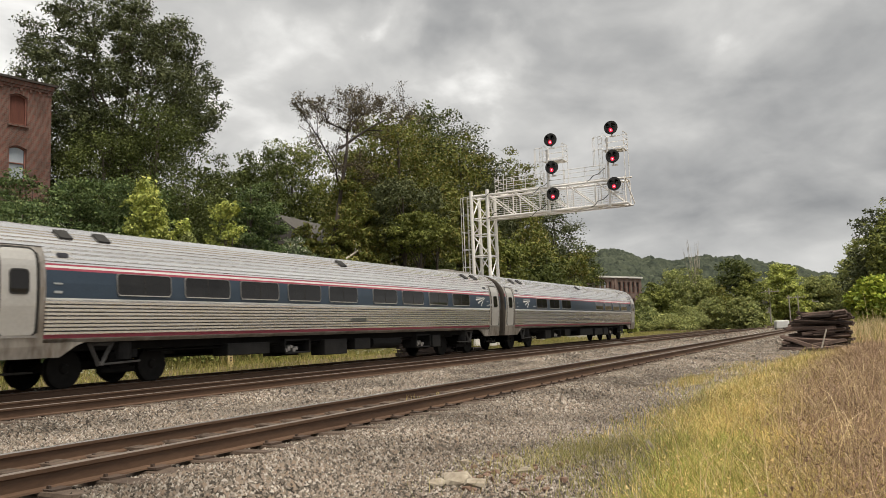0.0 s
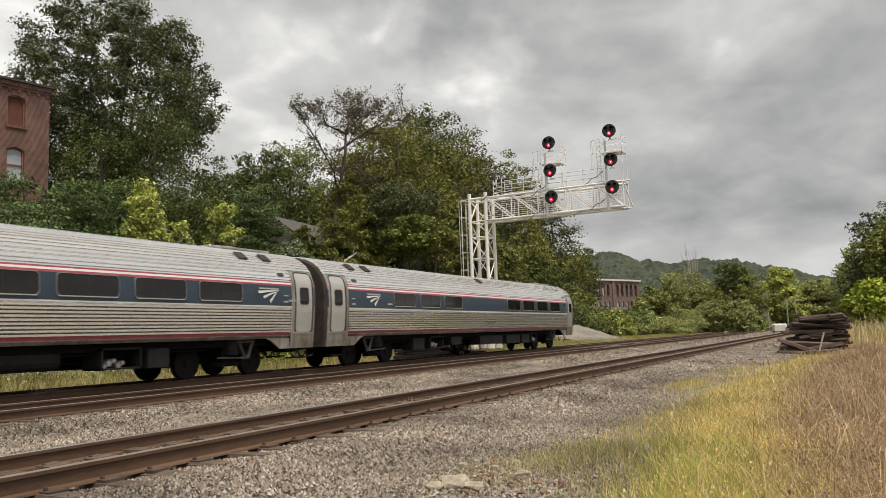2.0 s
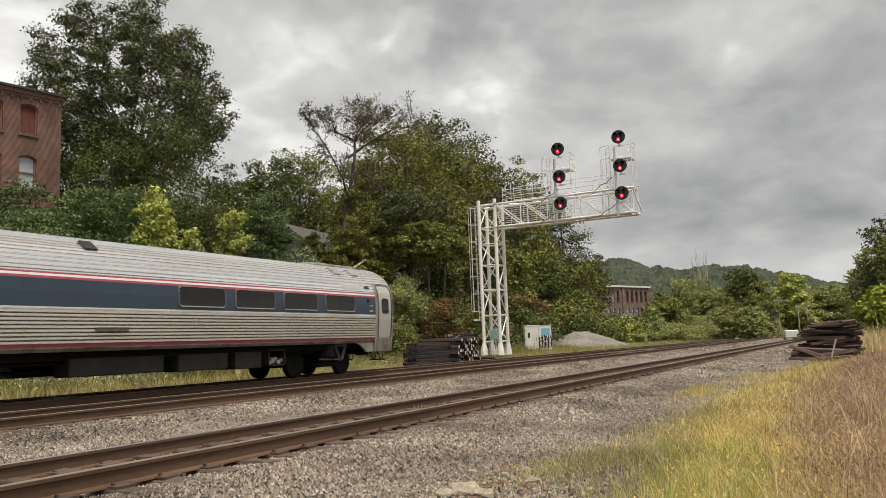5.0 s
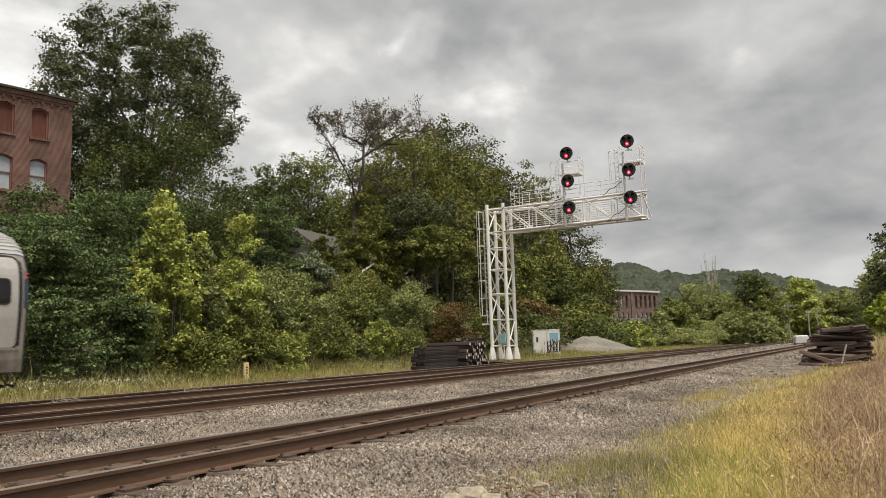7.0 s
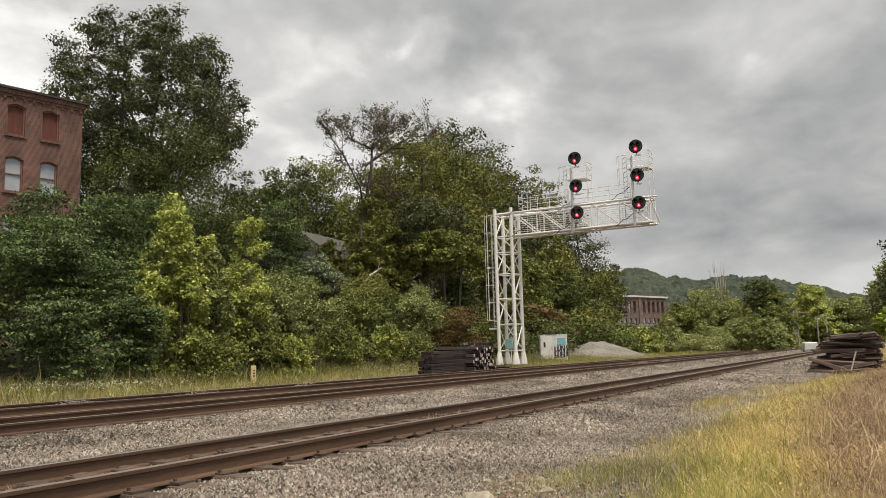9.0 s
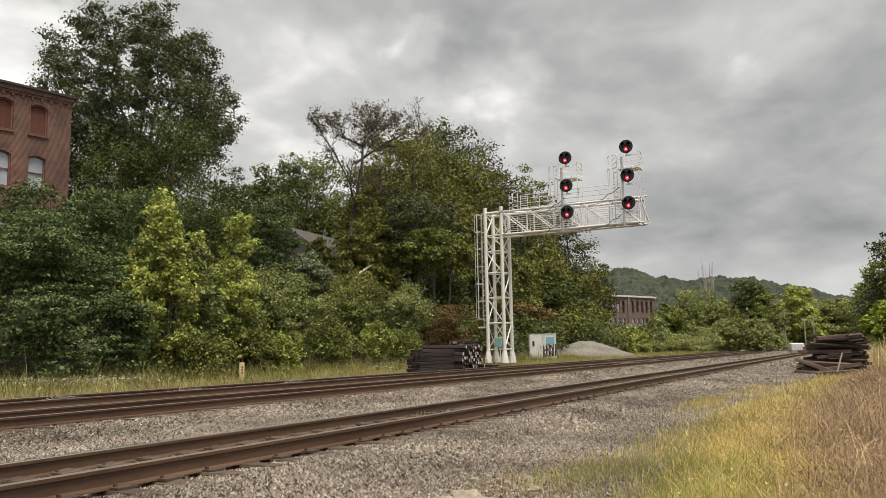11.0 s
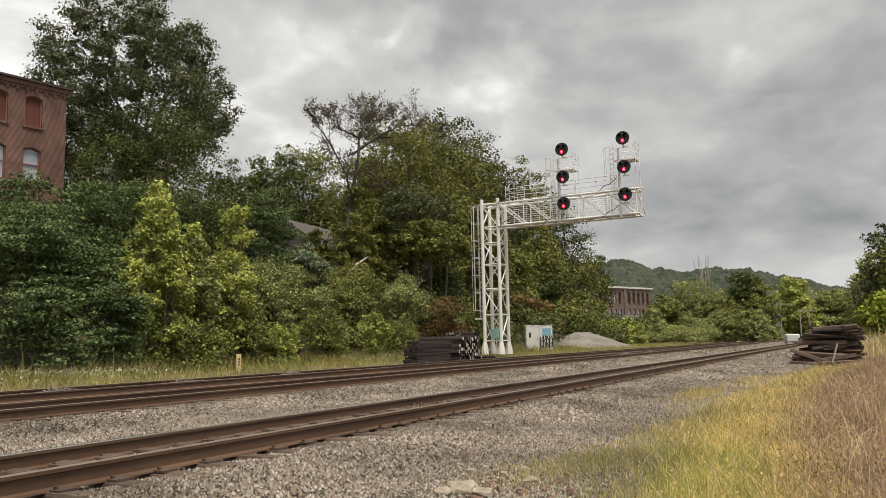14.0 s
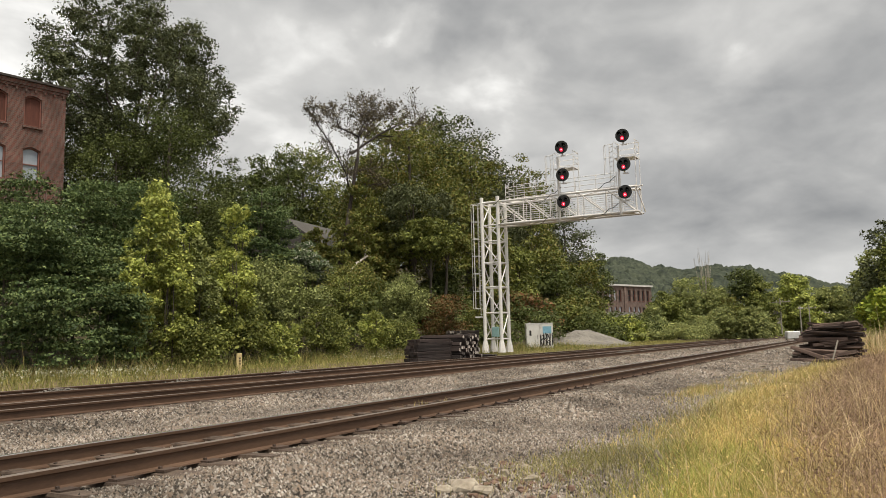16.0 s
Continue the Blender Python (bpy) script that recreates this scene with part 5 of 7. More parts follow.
TREE_WORDS = {"fern": "dark feathery tree beside the house", "dark": "tall dark green broadleaf tree on the bank", "mid": "green broadleaf tree on the bank", "olive": "olive green tree turning yellow", "bright": "tree with bright green lower boughs", "oak": "dark oak with thin outer boughs", "rust": "russet autumn tree at the foot of the bank"}
for i, (x, y, h, r, k) in enumerate(TREES + MORE_TREES):
    tree("tree", TREE_WORDS[k], x, y, h * 1.17, r * 1.2, k, 200 + i, 0.04, int(56 + 0.45 * r * h), int((4600 + 160 * r * h) * (2.0 if x < 52 else 1.1 if x < 75 else 0.62)), 0.153 if x < 52 else 0.225 if x < 75 else 0.315, 0.30, shell=0.3, group="trees on the bank", skirt=14, tall=1.0, broad=x < 52)


def oak_tree():
    """The great oak: a fan of limbs, and leaf sprays over a broad dome with sky between them."""
    rng = np.random.default_rng(301)
    x, y = 43.4, 52.1
    z = float(ground_height(x, y))
    t = thing("oak_tree", "great dark oak with open spreading boughs behind the mill", "tree", (x, y, z))
    mid, rad = np.array([0, 0, 21.9 - z]), np.array([8.5, 8.5, 8.6])
    fork = Vector((0.2, 0, 13.0 - z))
    paths = [[(Vector((0, 0, -0.3)), 0.62), (Vector((0.1, 0.1, 3.0)), 0.52), (fork, 0.42)]]
    nodes = []
    for k in range(13):
        a, up = k * 2.4 + rng.uniform(-0.3, 0.3), rng.uniform(-0.1, 0.95)
        side = math.sqrt(max(0.05, 1 - up * up))
        end = Vector(mid + rad * 0.74 * np.array([math.cos(a) * side, math.sin(a) * side, up]))
        pts = []
        for i in range(8):
            f = i / 7
            p = fork.lerp(end, f) + Vector((0, 0, 0.5 * math.sin(math.pi * f))) + Vector(rng.normal(0, 0.38, 3)) * f
            pts.append((p, 0.17 * (1 - f) + 0.025))
            if i > 1:
                nodes.append(p)
        paths.append(pts)
    cs, rs = [], []
    while len(cs) < 430:
        d = rng.normal(size=3)
        d /= np.linalg.norm(d)
        q = rng.uniform(0.2, 1.0) ** 0.42
        p = mid + rad * d * q * (1 + 0.14 * noise.noise(Vector(d * 2.3))) * np.array([1, 1, 0]) * (1 - 0.2 * max(0.0, d[2] * q)) + rad * d * q * np.array([0, 0, 1])
        if p[2] < mid[2] - 6.3 or noise.noise(Vector(p) * 0.36) < -0.33:
            continue
        cs.append(p)
        w = rng.uniform(0.7, 1.3)
        rs.append((w, w, w * rng.uniform(0.55, 0.85)))
        v = Vector(p)
        n = min(nodes, key=lambda o: (o - v).length_squared + 4 * max(0.0, o.z - v.z))
        if (n - v).length < 2.2:
            paths.append([(n, 0.04), (n.lerp(v, 0.5) + Vector(rng.normal(0, 0.2, 3)), 0.025), (v, 0.012)])
    part("trunk", mesh_of("trunk", *tubes(paths, 5), M["bark"], smooth=True), None, t)
    v, f = leaf_cloud(rng, cs, rs, 82000, 0.18, shell=0.05)
    part("crown", mesh_of("crown", v, f, LEAF["oak"]), None, t)


oak_tree()


def sparse_tree():
    """A half-bare tree: long forking limbs, fine twigs, few leaves."""
    rng = random.Random(31)
    base = Vector((55.2, 41.0, float(ground_height(55.2, 41.0))))
    t = thing("sparse_tree", "half-bare tree with grey limbs and thin brownish leaves", "tree", base)
    paths, tips = [], []

    def grow(p, d, length, r, depth):
        pts = [(p, r)]
        n = 4
        for i in range(n):
            d = (d + Vector((rng.gauss(0, 0.15), rng.gauss(0, 0.15), rng.gauss(0.02, 0.10)))).normalized()
            p = p + d * (length / n)
            pts.append((p.copy(), max(0.012, r * (1 - 0.45 * (i + 1) / n))))
            if depth > 0 and i >= 1 and rng.random() < 0.72:
                side = (d + Vector((rng.gauss(0, 0.6), rng.gauss(0, 0.5), rng.gauss(0.12, 0.4)))).normalized()
                grow(p.copy(), side, length * rng.uniform(0.5, 0.76), max(0.012, r * 0.5), depth - 1)
        paths.append(pts)
        if depth > 0:
            for k in range(2):
                side = (d + Vector((rng.gauss(0, 0.42), rng.gauss(0, 0.42), rng.gauss(0.03, 0.3)))).normalized()
                grow(p.copy(), side, length * rng.uniform(0.55, 0.8), max(0.012, r * 0.5), depth - 1)
        if depth <= 1:
            tips.extend([q for q, _ in pts[1:]])

    def limb_of(rows, r0, r1):
        n = len(rows) - 1
        return [(Vector((a - base.x, rng.uniform(-0.5, 0.5), b - base.z)), r0 + (r1 - r0) * k / n) for k, (a, b) in enumerate(rows)]

    paths.append(limb_of([(55.2, 3.6), (56.3, 7.7), (57.8, 11.3), (58.9, 14.1), (59.2, 17.8)], 0.27, 0.17))
    for rows, r, twig in (([(59.2, 17.8), (59.6, 20.0), (57.2, 20.4), (56.0, 21.0)], 0.16, 1.7), ([(59.6, 20.0), (60.5, 20.9), (62.4, 22.2), (64.4, 23.2)], 0.14, 1.8),
                          ([(59.4, 18.4), (63.7, 21.1), (67.2, 23.0), (71.7, 24.2)], 0.15, 2.3), ([(58.9, 15.2), (57.9, 16.1), (54.8, 18.4), (53.2, 19.6)], 0.10, 1.6),
                          ([(63.7, 21.1), (68.4, 22.0), (73.4, 23.2)], 0.10, 2.2), ([(60.0, 20.3), (60.8, 21.6), (61.0, 22.6)], 0.09, 1.7), ([(58.9, 14.5), (60.6, 15.6), (63.0, 16.0)], 0.06, 1.6)):
        pts = limb_of(rows, r, 0.045)
        paths.append(pts)
        for (a, ra), (b, rb) in zip(pts, pts[1:]):
            for f in (0.35, 0.7, 1.0):
                d = ((b - a).normalized() + Vector((rng.gauss(0, 0.55), rng.gauss(0, 0.55), rng.gauss(0.25, 0.4)))).normalized()
                grow(a.lerp(b, f), d, twig * rng.uniform(0.6, 1.0), 0.035, 2)
                grow(a.lerp(b, f), (d + Vector((rng.gauss(0, 0.9), rng.gauss(0, 0.9), 0))).normalized(), twig * rng.uniform(0.4, 0.8), 0.03, 1)
    part("trunk", mesh_of("trunk", *tubes(paths, 3), M["bark_grey"], smooth=True), None, t)
    v, f = leaf_cloud(np.random.default_rng(33), np.array(tips), np.full(len(tips), 0.42), 13000, 0.125, shell=0.0)
    part("crown", mesh_of("crown", v, f, LEAF["thin"]), None, t)
    limb = [[(Vector((53.3, 38.2, 3.9)), 0.12), (Vector((53.35, 38.2, 5.9)), 0.11), (Vector((55.3, 38.2, 7.6)), 0.10), (Vector((57.1, 38.2, 8.4)), 0.08), (Vector((58.3, 38.2, 8.2)), 0.05)], [(Vector((56.5, 38.2, 8.1)), 0.05), (Vector((56.9, 38.2, 9.0)), 0.02)]]
    o = new("dead_limb", mesh_of("dead_limb", *tubes(limb, 6), M["bark_pale"], smooth=True))
    tagged(o, "bare pale broken limb leaning out of the bank", "dead branch")


sparse_tree()


def wood_belt(name, label, kind, seed, spots, leaves, size):
    """A belt of far trees in one mesh: spots are rows of (x, y, height, spread)."""
    rng = np.random.default_rng(seed)
    s = np.asarray(spots, float)
    c, r = [], []
    for x, y, h, w in s:
        z = float(ground_height(x, y))
        for k in range(7):
            a, q = rng.uniform(0, 6.283), rng.random() ** 0.5
            f = rng.random()
            c.append((x + math.cos(a) * q * w * 0.7, y + math.sin(a) * q * w * 0.7, z + h * (0.15 + 0.72 * f)))
            r.append((w * 0.5, w * 0.5, h * 0.16))
    v, f = leaf_cloud(rng, c, r, leaves, size, shell=0.5)
    tagged(new(name, mesh_of(name, v, f, LEAF[kind])), label, "woods", kind="stuff")


def far_trees():
    """Single trees ahead: rows of bearing, distance, height, spread, leaf kind."""
    rows = [(16.4, 104, 3.4, 2.6, "lime"), (15.3, 108, 3.4, 2.6, "lime"), (14.3, 122, 3.4, 2.2, "far"), (13.5, 132, 5.0, 2.8, "far"), (12.6, 140, 7.4, 3.6, "mid"), (11.5, 146, 9.3, 4.2, "far"), (10.3, 150, 10.2, 4.4, "far"),
            (9.1, 150, 8.8, 3.8, "far"), (8.2, 142, 6.4, 3.4, "olive"), (7.35, 152, 11.4, 4.6, "dark"), (6.4, 150, 9.2, 3.6, "mid"), (8.9, 132, 4.6, 3.0, "far"), (6.9, 130, 4.6, 3.0, "far"), (5.5, 190, 2.4, 2.4, "far"),
            (4.45, 230, 13.8, 7.2, "lime"), (3.7, 225, 9.4, 4.2, "lime"), (2.85, 235, 11.0, 6.0, "far"), (1.9, 230, 11.5, 6.4, "far"), (1.0, 240, 11.0, 6.4, "far"), (0.3, 235, 10.0, 6.0, "far"), (3.2, 250, 9.0, 6.0, "far")]
    words = {"lime": "yellow-green tree ahead along the line", "far": "green tree ahead along the line", "mid": "leafy green tree ahead", "dark": "dark green tree ahead", "bright": "light green tree ahead", "oak": "dark round-crowned tree ahead", "olive": "tree turning olive brown"}
    for i, (az, d, h, w, k) in enumerate(rows):
        a = radians(az)
        tree("tree", words[k], d * math.cos(a), d * math.sin(a), h * 1.22, w, k, 400 + i, 0.02, 90, int(4600 + 145 * h * w), 0.305 if d < 180 else 0.47, 0.28, ground_z=-0.3, shell=0.3, group="trees ahead along the line", skirt=16)
    # the dark mass beside the line on the camera's side
    for i, (az, d, h, w, k) in enumerate([(-0.75, 96, 10.6, 3.4, "far"), (-2.0, 92, 13.0, 4.4, "oak"), (-3.4, 88, 14.5, 5.0, "mid"), (-5.2, 86, 15.0, 5.0, "mid"), (-0.3, 102, 5.6, 2.2, "mid"), (-1.3, 62, 4.2, 2.2, "bright")]):
        a = radians(az)
        tree("tree", "dense dark tree on the near side of the line", d * math.cos(a), d * math.sin(a), h, w, k, 450 + i, 0.02, 110, 17000, 0.26, 0.26, ground_z=-0.2, shell=0.4, group="trees beside the line", skirt=24)
    # a dead pale tree
    rng = random.Random(12)
    a = radians(9.85)
    t = thing("dead_tree", "bare pale dead tree standing above the woods", "tree", (150 * math.cos(a), 150 * math.sin(a), -0.3))
    paths = []
    for k in range(12):
        x = rng.uniform(-2.2, 2.2)
        top = Vector((x * 1.7, rng.uniform(-1.5, 1.5), rng.uniform(12.5, 16.5)))
        p = [(Vector((x * 0.3, 0, 4)).lerp(top, f) + Vector((rng.gauss(0, 0.25), 0, 0)), 0.06 * (1 - f) + 0.014) for f in (0, 0.3, 0.6, 0.8, 1)]
        paths.append(p)
        for j in (2, 3):
            e = p[j][0] + Vector((rng.uniform(-1.6, 1.6), 0, rng.uniform(1.0, 2.6)))
            paths.append([(p[j][0], 0.035), (e, 0.012)])
    part("trunk", mesh_of("trunk", *tubes(paths, 5), M["bark_pale"], smooth=True), None, t)
    rng = np.random.default_rng(77)
    spots, near = [], []
    for k in range(60):
        az, d = radians(rng.uniform(-1, 22)), rng.uniform(245, 360)
        x, y = d * math.cos(az), d * math.sin(az)
        if y > 10 and not (175 < x < 240 and 40 < y < 76):
            spots.append((x, y, rng.uniform(7, 11), rng.uniform(4, 7)))
    for k in range(70):
        az = radians(rng.uniform(4.5, 19))
        d = rng.uniform(105, 150)
        y = d * math.sin(az)
        if y > 21 and not (az > radians(13.6) and d < 190 and rng.random() < 0.4):
            near.append((d * math.cos(az), y, rng.uniform(1.6, 3.0) if az > radians(13) else rng.uniform(2.0, 4.2), rng.uniform(2.5, 4)))
    wood_belt("middle_woods", "mixed green woods ahead along the line", "far", 78, spots, 36000, 0.65)
    wood_belt("line_side_brush", "green brush beside the line ahead", "far", 82, near, 42000, 0.24)
    az, d = np.meshgrid(np.radians(np.linspace(-4, 24, 440)), np.linspace(520, 1120, 110), indexing="ij")
    gx, gy = d * np.cos(az), d * np.sin(az)
    crowns = []
    for x, y in zip(gx.ravel(), gy.ravel()):
        ds, ps = noise.voronoi(Vector((x / 11, y / 11, 0)))
        crowns.append(11.0 * math.sqrt(max(0.0, 1 - (ds[0] / 0.8) ** 2)) + 5.0 * noise.noise(ps[0] * 3.7) + 1.8 * noise.noise((x / 3.0, y / 3.0, 3)))
    gz = ground_height(gx, gy) - 4 + np.array(crowns).reshape(gx.shape)
    gz[:, 0] -= 10
    idx = np.arange(gx.size).reshape(gx.shape)
    me = mesh_of("hill_canopy", np.stack([gx, gy, gz], -1).reshape(-1, 3), np.stack([idx[:-1, :-1], idx[:-1, 1:], idx[1:, 1:], idx[1:, :-1]], -1).reshape(-1, 4), M["canopy"])
    tagged(new("hill_canopy", me), "wooded hill under a closed canopy", "woods", kind="stuff")
    spots = []
    for k in range(46):
        x = rng.uniform(12, 95)
        spots.append((x, rng.uniform(56, 75), rng.uniform(8, 14), rng.uniform(3.5, 5.5)))
    wood_belt("bank_woods", "dark woods on top of the bank", "dark", 80, spots, 26000, 0.5)
    spots = []
    for k in range(170):
        x = rng.uniform(14, 125)
        y = rng.uniform(27, 42)
        low = 0.55 if 52 < x < 74 and y < 38 else 1.0
        spots.append((x, y, low * rng.uniform(1.6, 4.2), rng.uniform(1.8, 3.0)))
    wood_belt("undergrowth", "green and brown undergrowth on the wooded bank", "dark", 81, spots, 70000, 0.24)


far_trees()


# ---- grass ----
def blades(name, label, rng, x, y, height, width, material, lean=0.35, z=None):
    """Standing grass: each blade two bent pieces."""
    n = len(x)
    z = ground_height(x, y) if z is None else z
    h = height * rng.lognormal(0, 0.28, n)
    a = rng.uniform(0, 6.283, n)
    b = rng.uniform(0, 6.283, n)
    dx, dy = np.cos(a) * lean * h * rng.random(n), np.sin(a) * lean * h * rng.random(n)
    ux, uy = np.cos(b) * width / 2, np.sin(b) * width / 2
    v = np.stack([
        np.stack([x - ux, y - uy, z - 0.02], -1), np.stack([x + ux, y + uy, z - 0.02], -1),
        np.stack([x + ux * 0.8 + dx * 0.4, y + uy * 0.8 + dy * 0.4, z + h * 0.55], -1), np.stack([x - ux * 0.8 + dx * 0.4, y - uy * 0.8 + dy * 0.4, z + h * 0.55], -1),
        np.stack([x + dx, y + dy, z + h], -1)], 1).reshape(-1, 3)
    i = 5 * np.arange(n)[:, None]
    f = np.concatenate([i + np.array([[0, 1, 2]]), i + np.array([[0, 2, 3]]), i + np.array([[3, 2, 4]])])
    tagged(new(name, mesh_of(name, v, f, material)), label, "grass", kind="stuff")


LEAF["gold"] = leaf_mat("dry_golden_grass", [(0.385, 0.275, 0.104), (0.56, 0.418, 0.168), (0.68, 0.535, 0.25), (0.465, 0.41, 0.155), (0.30, 0.20, 0.10)], 0.7, 0.3)
LEAF["weed"] = leaf_mat("reddish_dry_weeds", [(0.165, 0.106, 0.080), (0.300, 0.200, 0.150), (0.440, 0.322, 0.240), (0.350, 0.262, 0.140), (0.10, 0.068, 0.050)], 0.8, 0.2)
LEAF["green_grass"] = leaf_mat("green_grass", [(0.17, 0.20, 0.05), (0.28, 0.30, 0.08), (0.40, 0.38, 0.11)], 0.6, 0.3)
LEAF["verge"] = leaf_mat("pale_verge_grass", [(0.15, 0.17, 0.05), (0.28, 0.27, 0.09), (0.45, 0.39, 0.17)], 0.7, 0.3)
LEAF["tall"] = leaf_mat("tall_weeds", [(0.07, 0.10, 0.03), (0.16, 0.18, 0.05), (0.28, 0.24, 0.09), (0.38, 0.31, 0.15)], 0.6, 0.3)
LEAF["sparse"] = leaf_mat("thin_grey_green_grass", [(0.17, 0.17, 0.06), (0.28, 0.265, 0.10), (0.42, 0.35, 0.16)], 0.7, 0.2)
LEAF["straw"] = leaf_mat("pale_straw", [(0.50, 0.38, 0.21), (0.66, 0.54, 0.34), (0.40, 0.27, 0.15)], 0.7, 0.1)
LEAF["flower"] = leaf_mat("small_white_flowers", [(0.30, 0.31, 0.18), (0.50, 0.49, 0.38)], 0.7, 0.2)


def verge_edge(x):
    return np.interp(x, [4, 6.9, 10, 15, 25, 38, 60, 120], [0.95, 1.45, 1.85, 2.2, 2.0, 1.6, 0.4, 0.0])


def seed_heads(rng, x, y, low, high, size, kind, name, label):
    p = np.stack([x, y, ground_height(x, y) + rng.uniform(low, high, len(x))], -1)
    v, f = leaf_cloud(rng, p, np.full(len(x), 0.03), len(x), size)
    tagged(new(name, mesh_of(name, v, f, LEAF[kind])), label, "grass", kind="stuff")


def grasses():
    rng = np.random.default_rng(51)
    x = 4.5 + 55 * rng.random(115000) ** 2.0
    y = verge_edge(x) - np.abs(rng.normal(0, 1, len(x))) * (0.9 + 0.05 * x) + rng.normal(0, 0.3, len(x))
    k = y > -0.10 * x - 1.2
    x, y = x[k], y[k]
    clear = ((x - 38.9) ** 2 / 4 + (y - 2.05) ** 2 / 4 > 1) & ~((x > 30) & (x < 39) & (y > 0.9) & (rng.random(len(x)) < 0.85))
    x, y = x[clear], y[clear]
    depth = verge_edge(x) - y
    red = smooth_step(depth, 0.5, 2.2)
    w = rng.random(len(x)) < red * 0.8
    green = ~w & (rng.random(len(x)) < np.where((x < 9.5) & (depth < 0.7), 0.6, 0.2))
    g = ~w & ~green
    blades("dry_weeds", "tall reddish brown dry weeds", rng, x[w], y[w], 0.30, 0.0025 + 0.00035 * x[w], LEAF["weed"], 1.9)
    blades("dry_grass", "dry golden grass on the verge", rng, x[g], y[g], 0.17, 0.003 + 0.00035 * x[g], LEAF["gold"], 1.7)
    blades("green_grass", "short green grass at the gravel's edge", rng, x[green], y[green], 0.16, 0.004 + 0.00035 * x[green], LEAF["green_grass"], 1.5)
    m = w & (rng.random(len(x)) < 0.85)
    seed_heads(rng, x[m] + rng.normal(0, 0.05, m.sum()), y[m], 0.04, 0.34, 0.022, "weed", "weed_seeds", "reddish seed heads of the dry weeds")
    m = g & (rng.random(len(x)) < 0.5)
    seed_heads(rng, x[m] + rng.normal(0, 0.05, m.sum()), y[m], 0.03, 0.22, 0.018, "gold", "grass_seeds", "golden seed heads of the grass")
    # long bent straws standing out of the rest
    paths = []
    for _ in range(330):
        a, b = 5.2 + 16 * rng.random() ** 1.6, rng.random() ** 0.8
        c = float(verge_edge(a)) - 3.2 * b
        z = float(ground_height(a, c))
        h, l, q = rng.uniform(0.35, 0.75), rng.uniform(0.1, 0.7), rng.uniform(0, 6.283)
        dx, dy = l * math.cos(q), l * math.sin(q)
        r = 0.0016 + 0.00012 * a
        paths.append([(Vector((a, c, z)), r), (Vector((a + dx * 0.2, c + dy * 0.2, z + h * 0.6)), r), (Vector((a + dx * 0.6, c + dy * 0.6, z + h * 0.95)), r * 0.8), (Vector((a + dx, c + dy, z + h * rng.uniform(0.75, 1.05))), r * 0.5)])
    tagged(new("straw", mesh_of("straw", *tubes(paths, 3), LEAF["straw"])), "long bent pale straws in the dry grass", "grass", kind="stuff")
    bx, by = rng.uniform(-22, 4.4, 3000), rng.uniform(-14, 1.2, 3000)
    nb = np.hypot(bx, by) > 1.0
    blades("dry_grass", "dry golden grass on the open verge", rng, bx[nb], by[nb], 0.22, 0.01, LEAF["gold"], 1.2)
    # sparse tufts on the gravel
    x = rng.uniform(5.6, 18, 5200)
    y = verge_edge(x) + np.abs(rng.normal(0, 0.42, len(x))) + np.where(x < 8, 0.25, 0.0)
    blades("sparse_grass", "sparse grass growing through the gravel", rng, x, y, 0.09, 0.005, LEAF["sparse"], 1.4)
    # brush beside the pile
    x = rng.uniform(41, 62, 9000)
    y = rng.uniform(-4.5, 0.6, len(x)) - 0.02 * (x - 40)
    m = rng.random(len(x)) < 0.65
    blades("dry_brush", "dry brush beside the line", rng, x[m], y[m], 0.95, 0.02, LEAF["straw"], 0.9)
    blades("green_brush", "green weeds in the dry brush", rng, x[~m], y[~m], 0.9, 0.022, LEAF["verge"], 0.9)
    # thin weeds spreading over the trodden dirt
    x = rng.normal(8.3, 0.9, 3000)
    y = 3.1 - 0.22 * (x - 7.3) + rng.normal(-0.25, 0.32, len(x))
    blades("sparse_weeds", "thin grey-green weeds on the trodden dirt", rng, x, y, 0.085, 0.004, LEAF["sparse"], 1.6)
    # between the rails of the siding
    x = rng.normal(rng.choice([12.5, 22.5, 30.0, 3.9], 260), 0.5)
    y = rng.uniform(6.3, 7.2, 260)
    blades("track_grass", "tufts of dry grass between the rails", rng, x, y, 0.10, 0.007, LEAF["gold"], 0.9, z=np.full(260, -0.2))
    # far verge
    x = 8 + 102 * rng.random(19000) ** 1.3
    y = rng.uniform(19.7, 24.8, len(x))
    free = ~((x > 32.5) & (x < 44.5) & (y < 21.6))
    x, y = x[free], y[free]
    blades("verge_grass", "pale grass along the foot of the bank", rng, x, y, 0.24, 0.020, LEAF["verge"], 1.0)
    x = 8 + 60 * rng.random(11000)
    y = rng.normal(24.2, 1.0, len(x))
    blades("tall_weeds", "tall green and straw-coloured weeds before the shrubs", rng, x, y, 0.5, 0.018, LEAF["tall"], 1.1)
    x = rng.normal(rng.choice([14.5, 16, 17.5, 19, 33, 36], 3000), 1.0)
    y = rng.uniform(20.8, 23.5, len(x))
    v, f = leaf_cloud(rng, np.stack([x, y, ground_height(x, y) + 0.28 + rng.uniform(-0.08, 0.1, len(x))], -1), np.full(len(x), 0.08), 2200, 0.04)
    tagged(new("white_flowers", mesh_of("white_flowers", v, f, LEAF["flower"])), "small white flowers in the verge", "flowers", kind="stuff")


grasses()

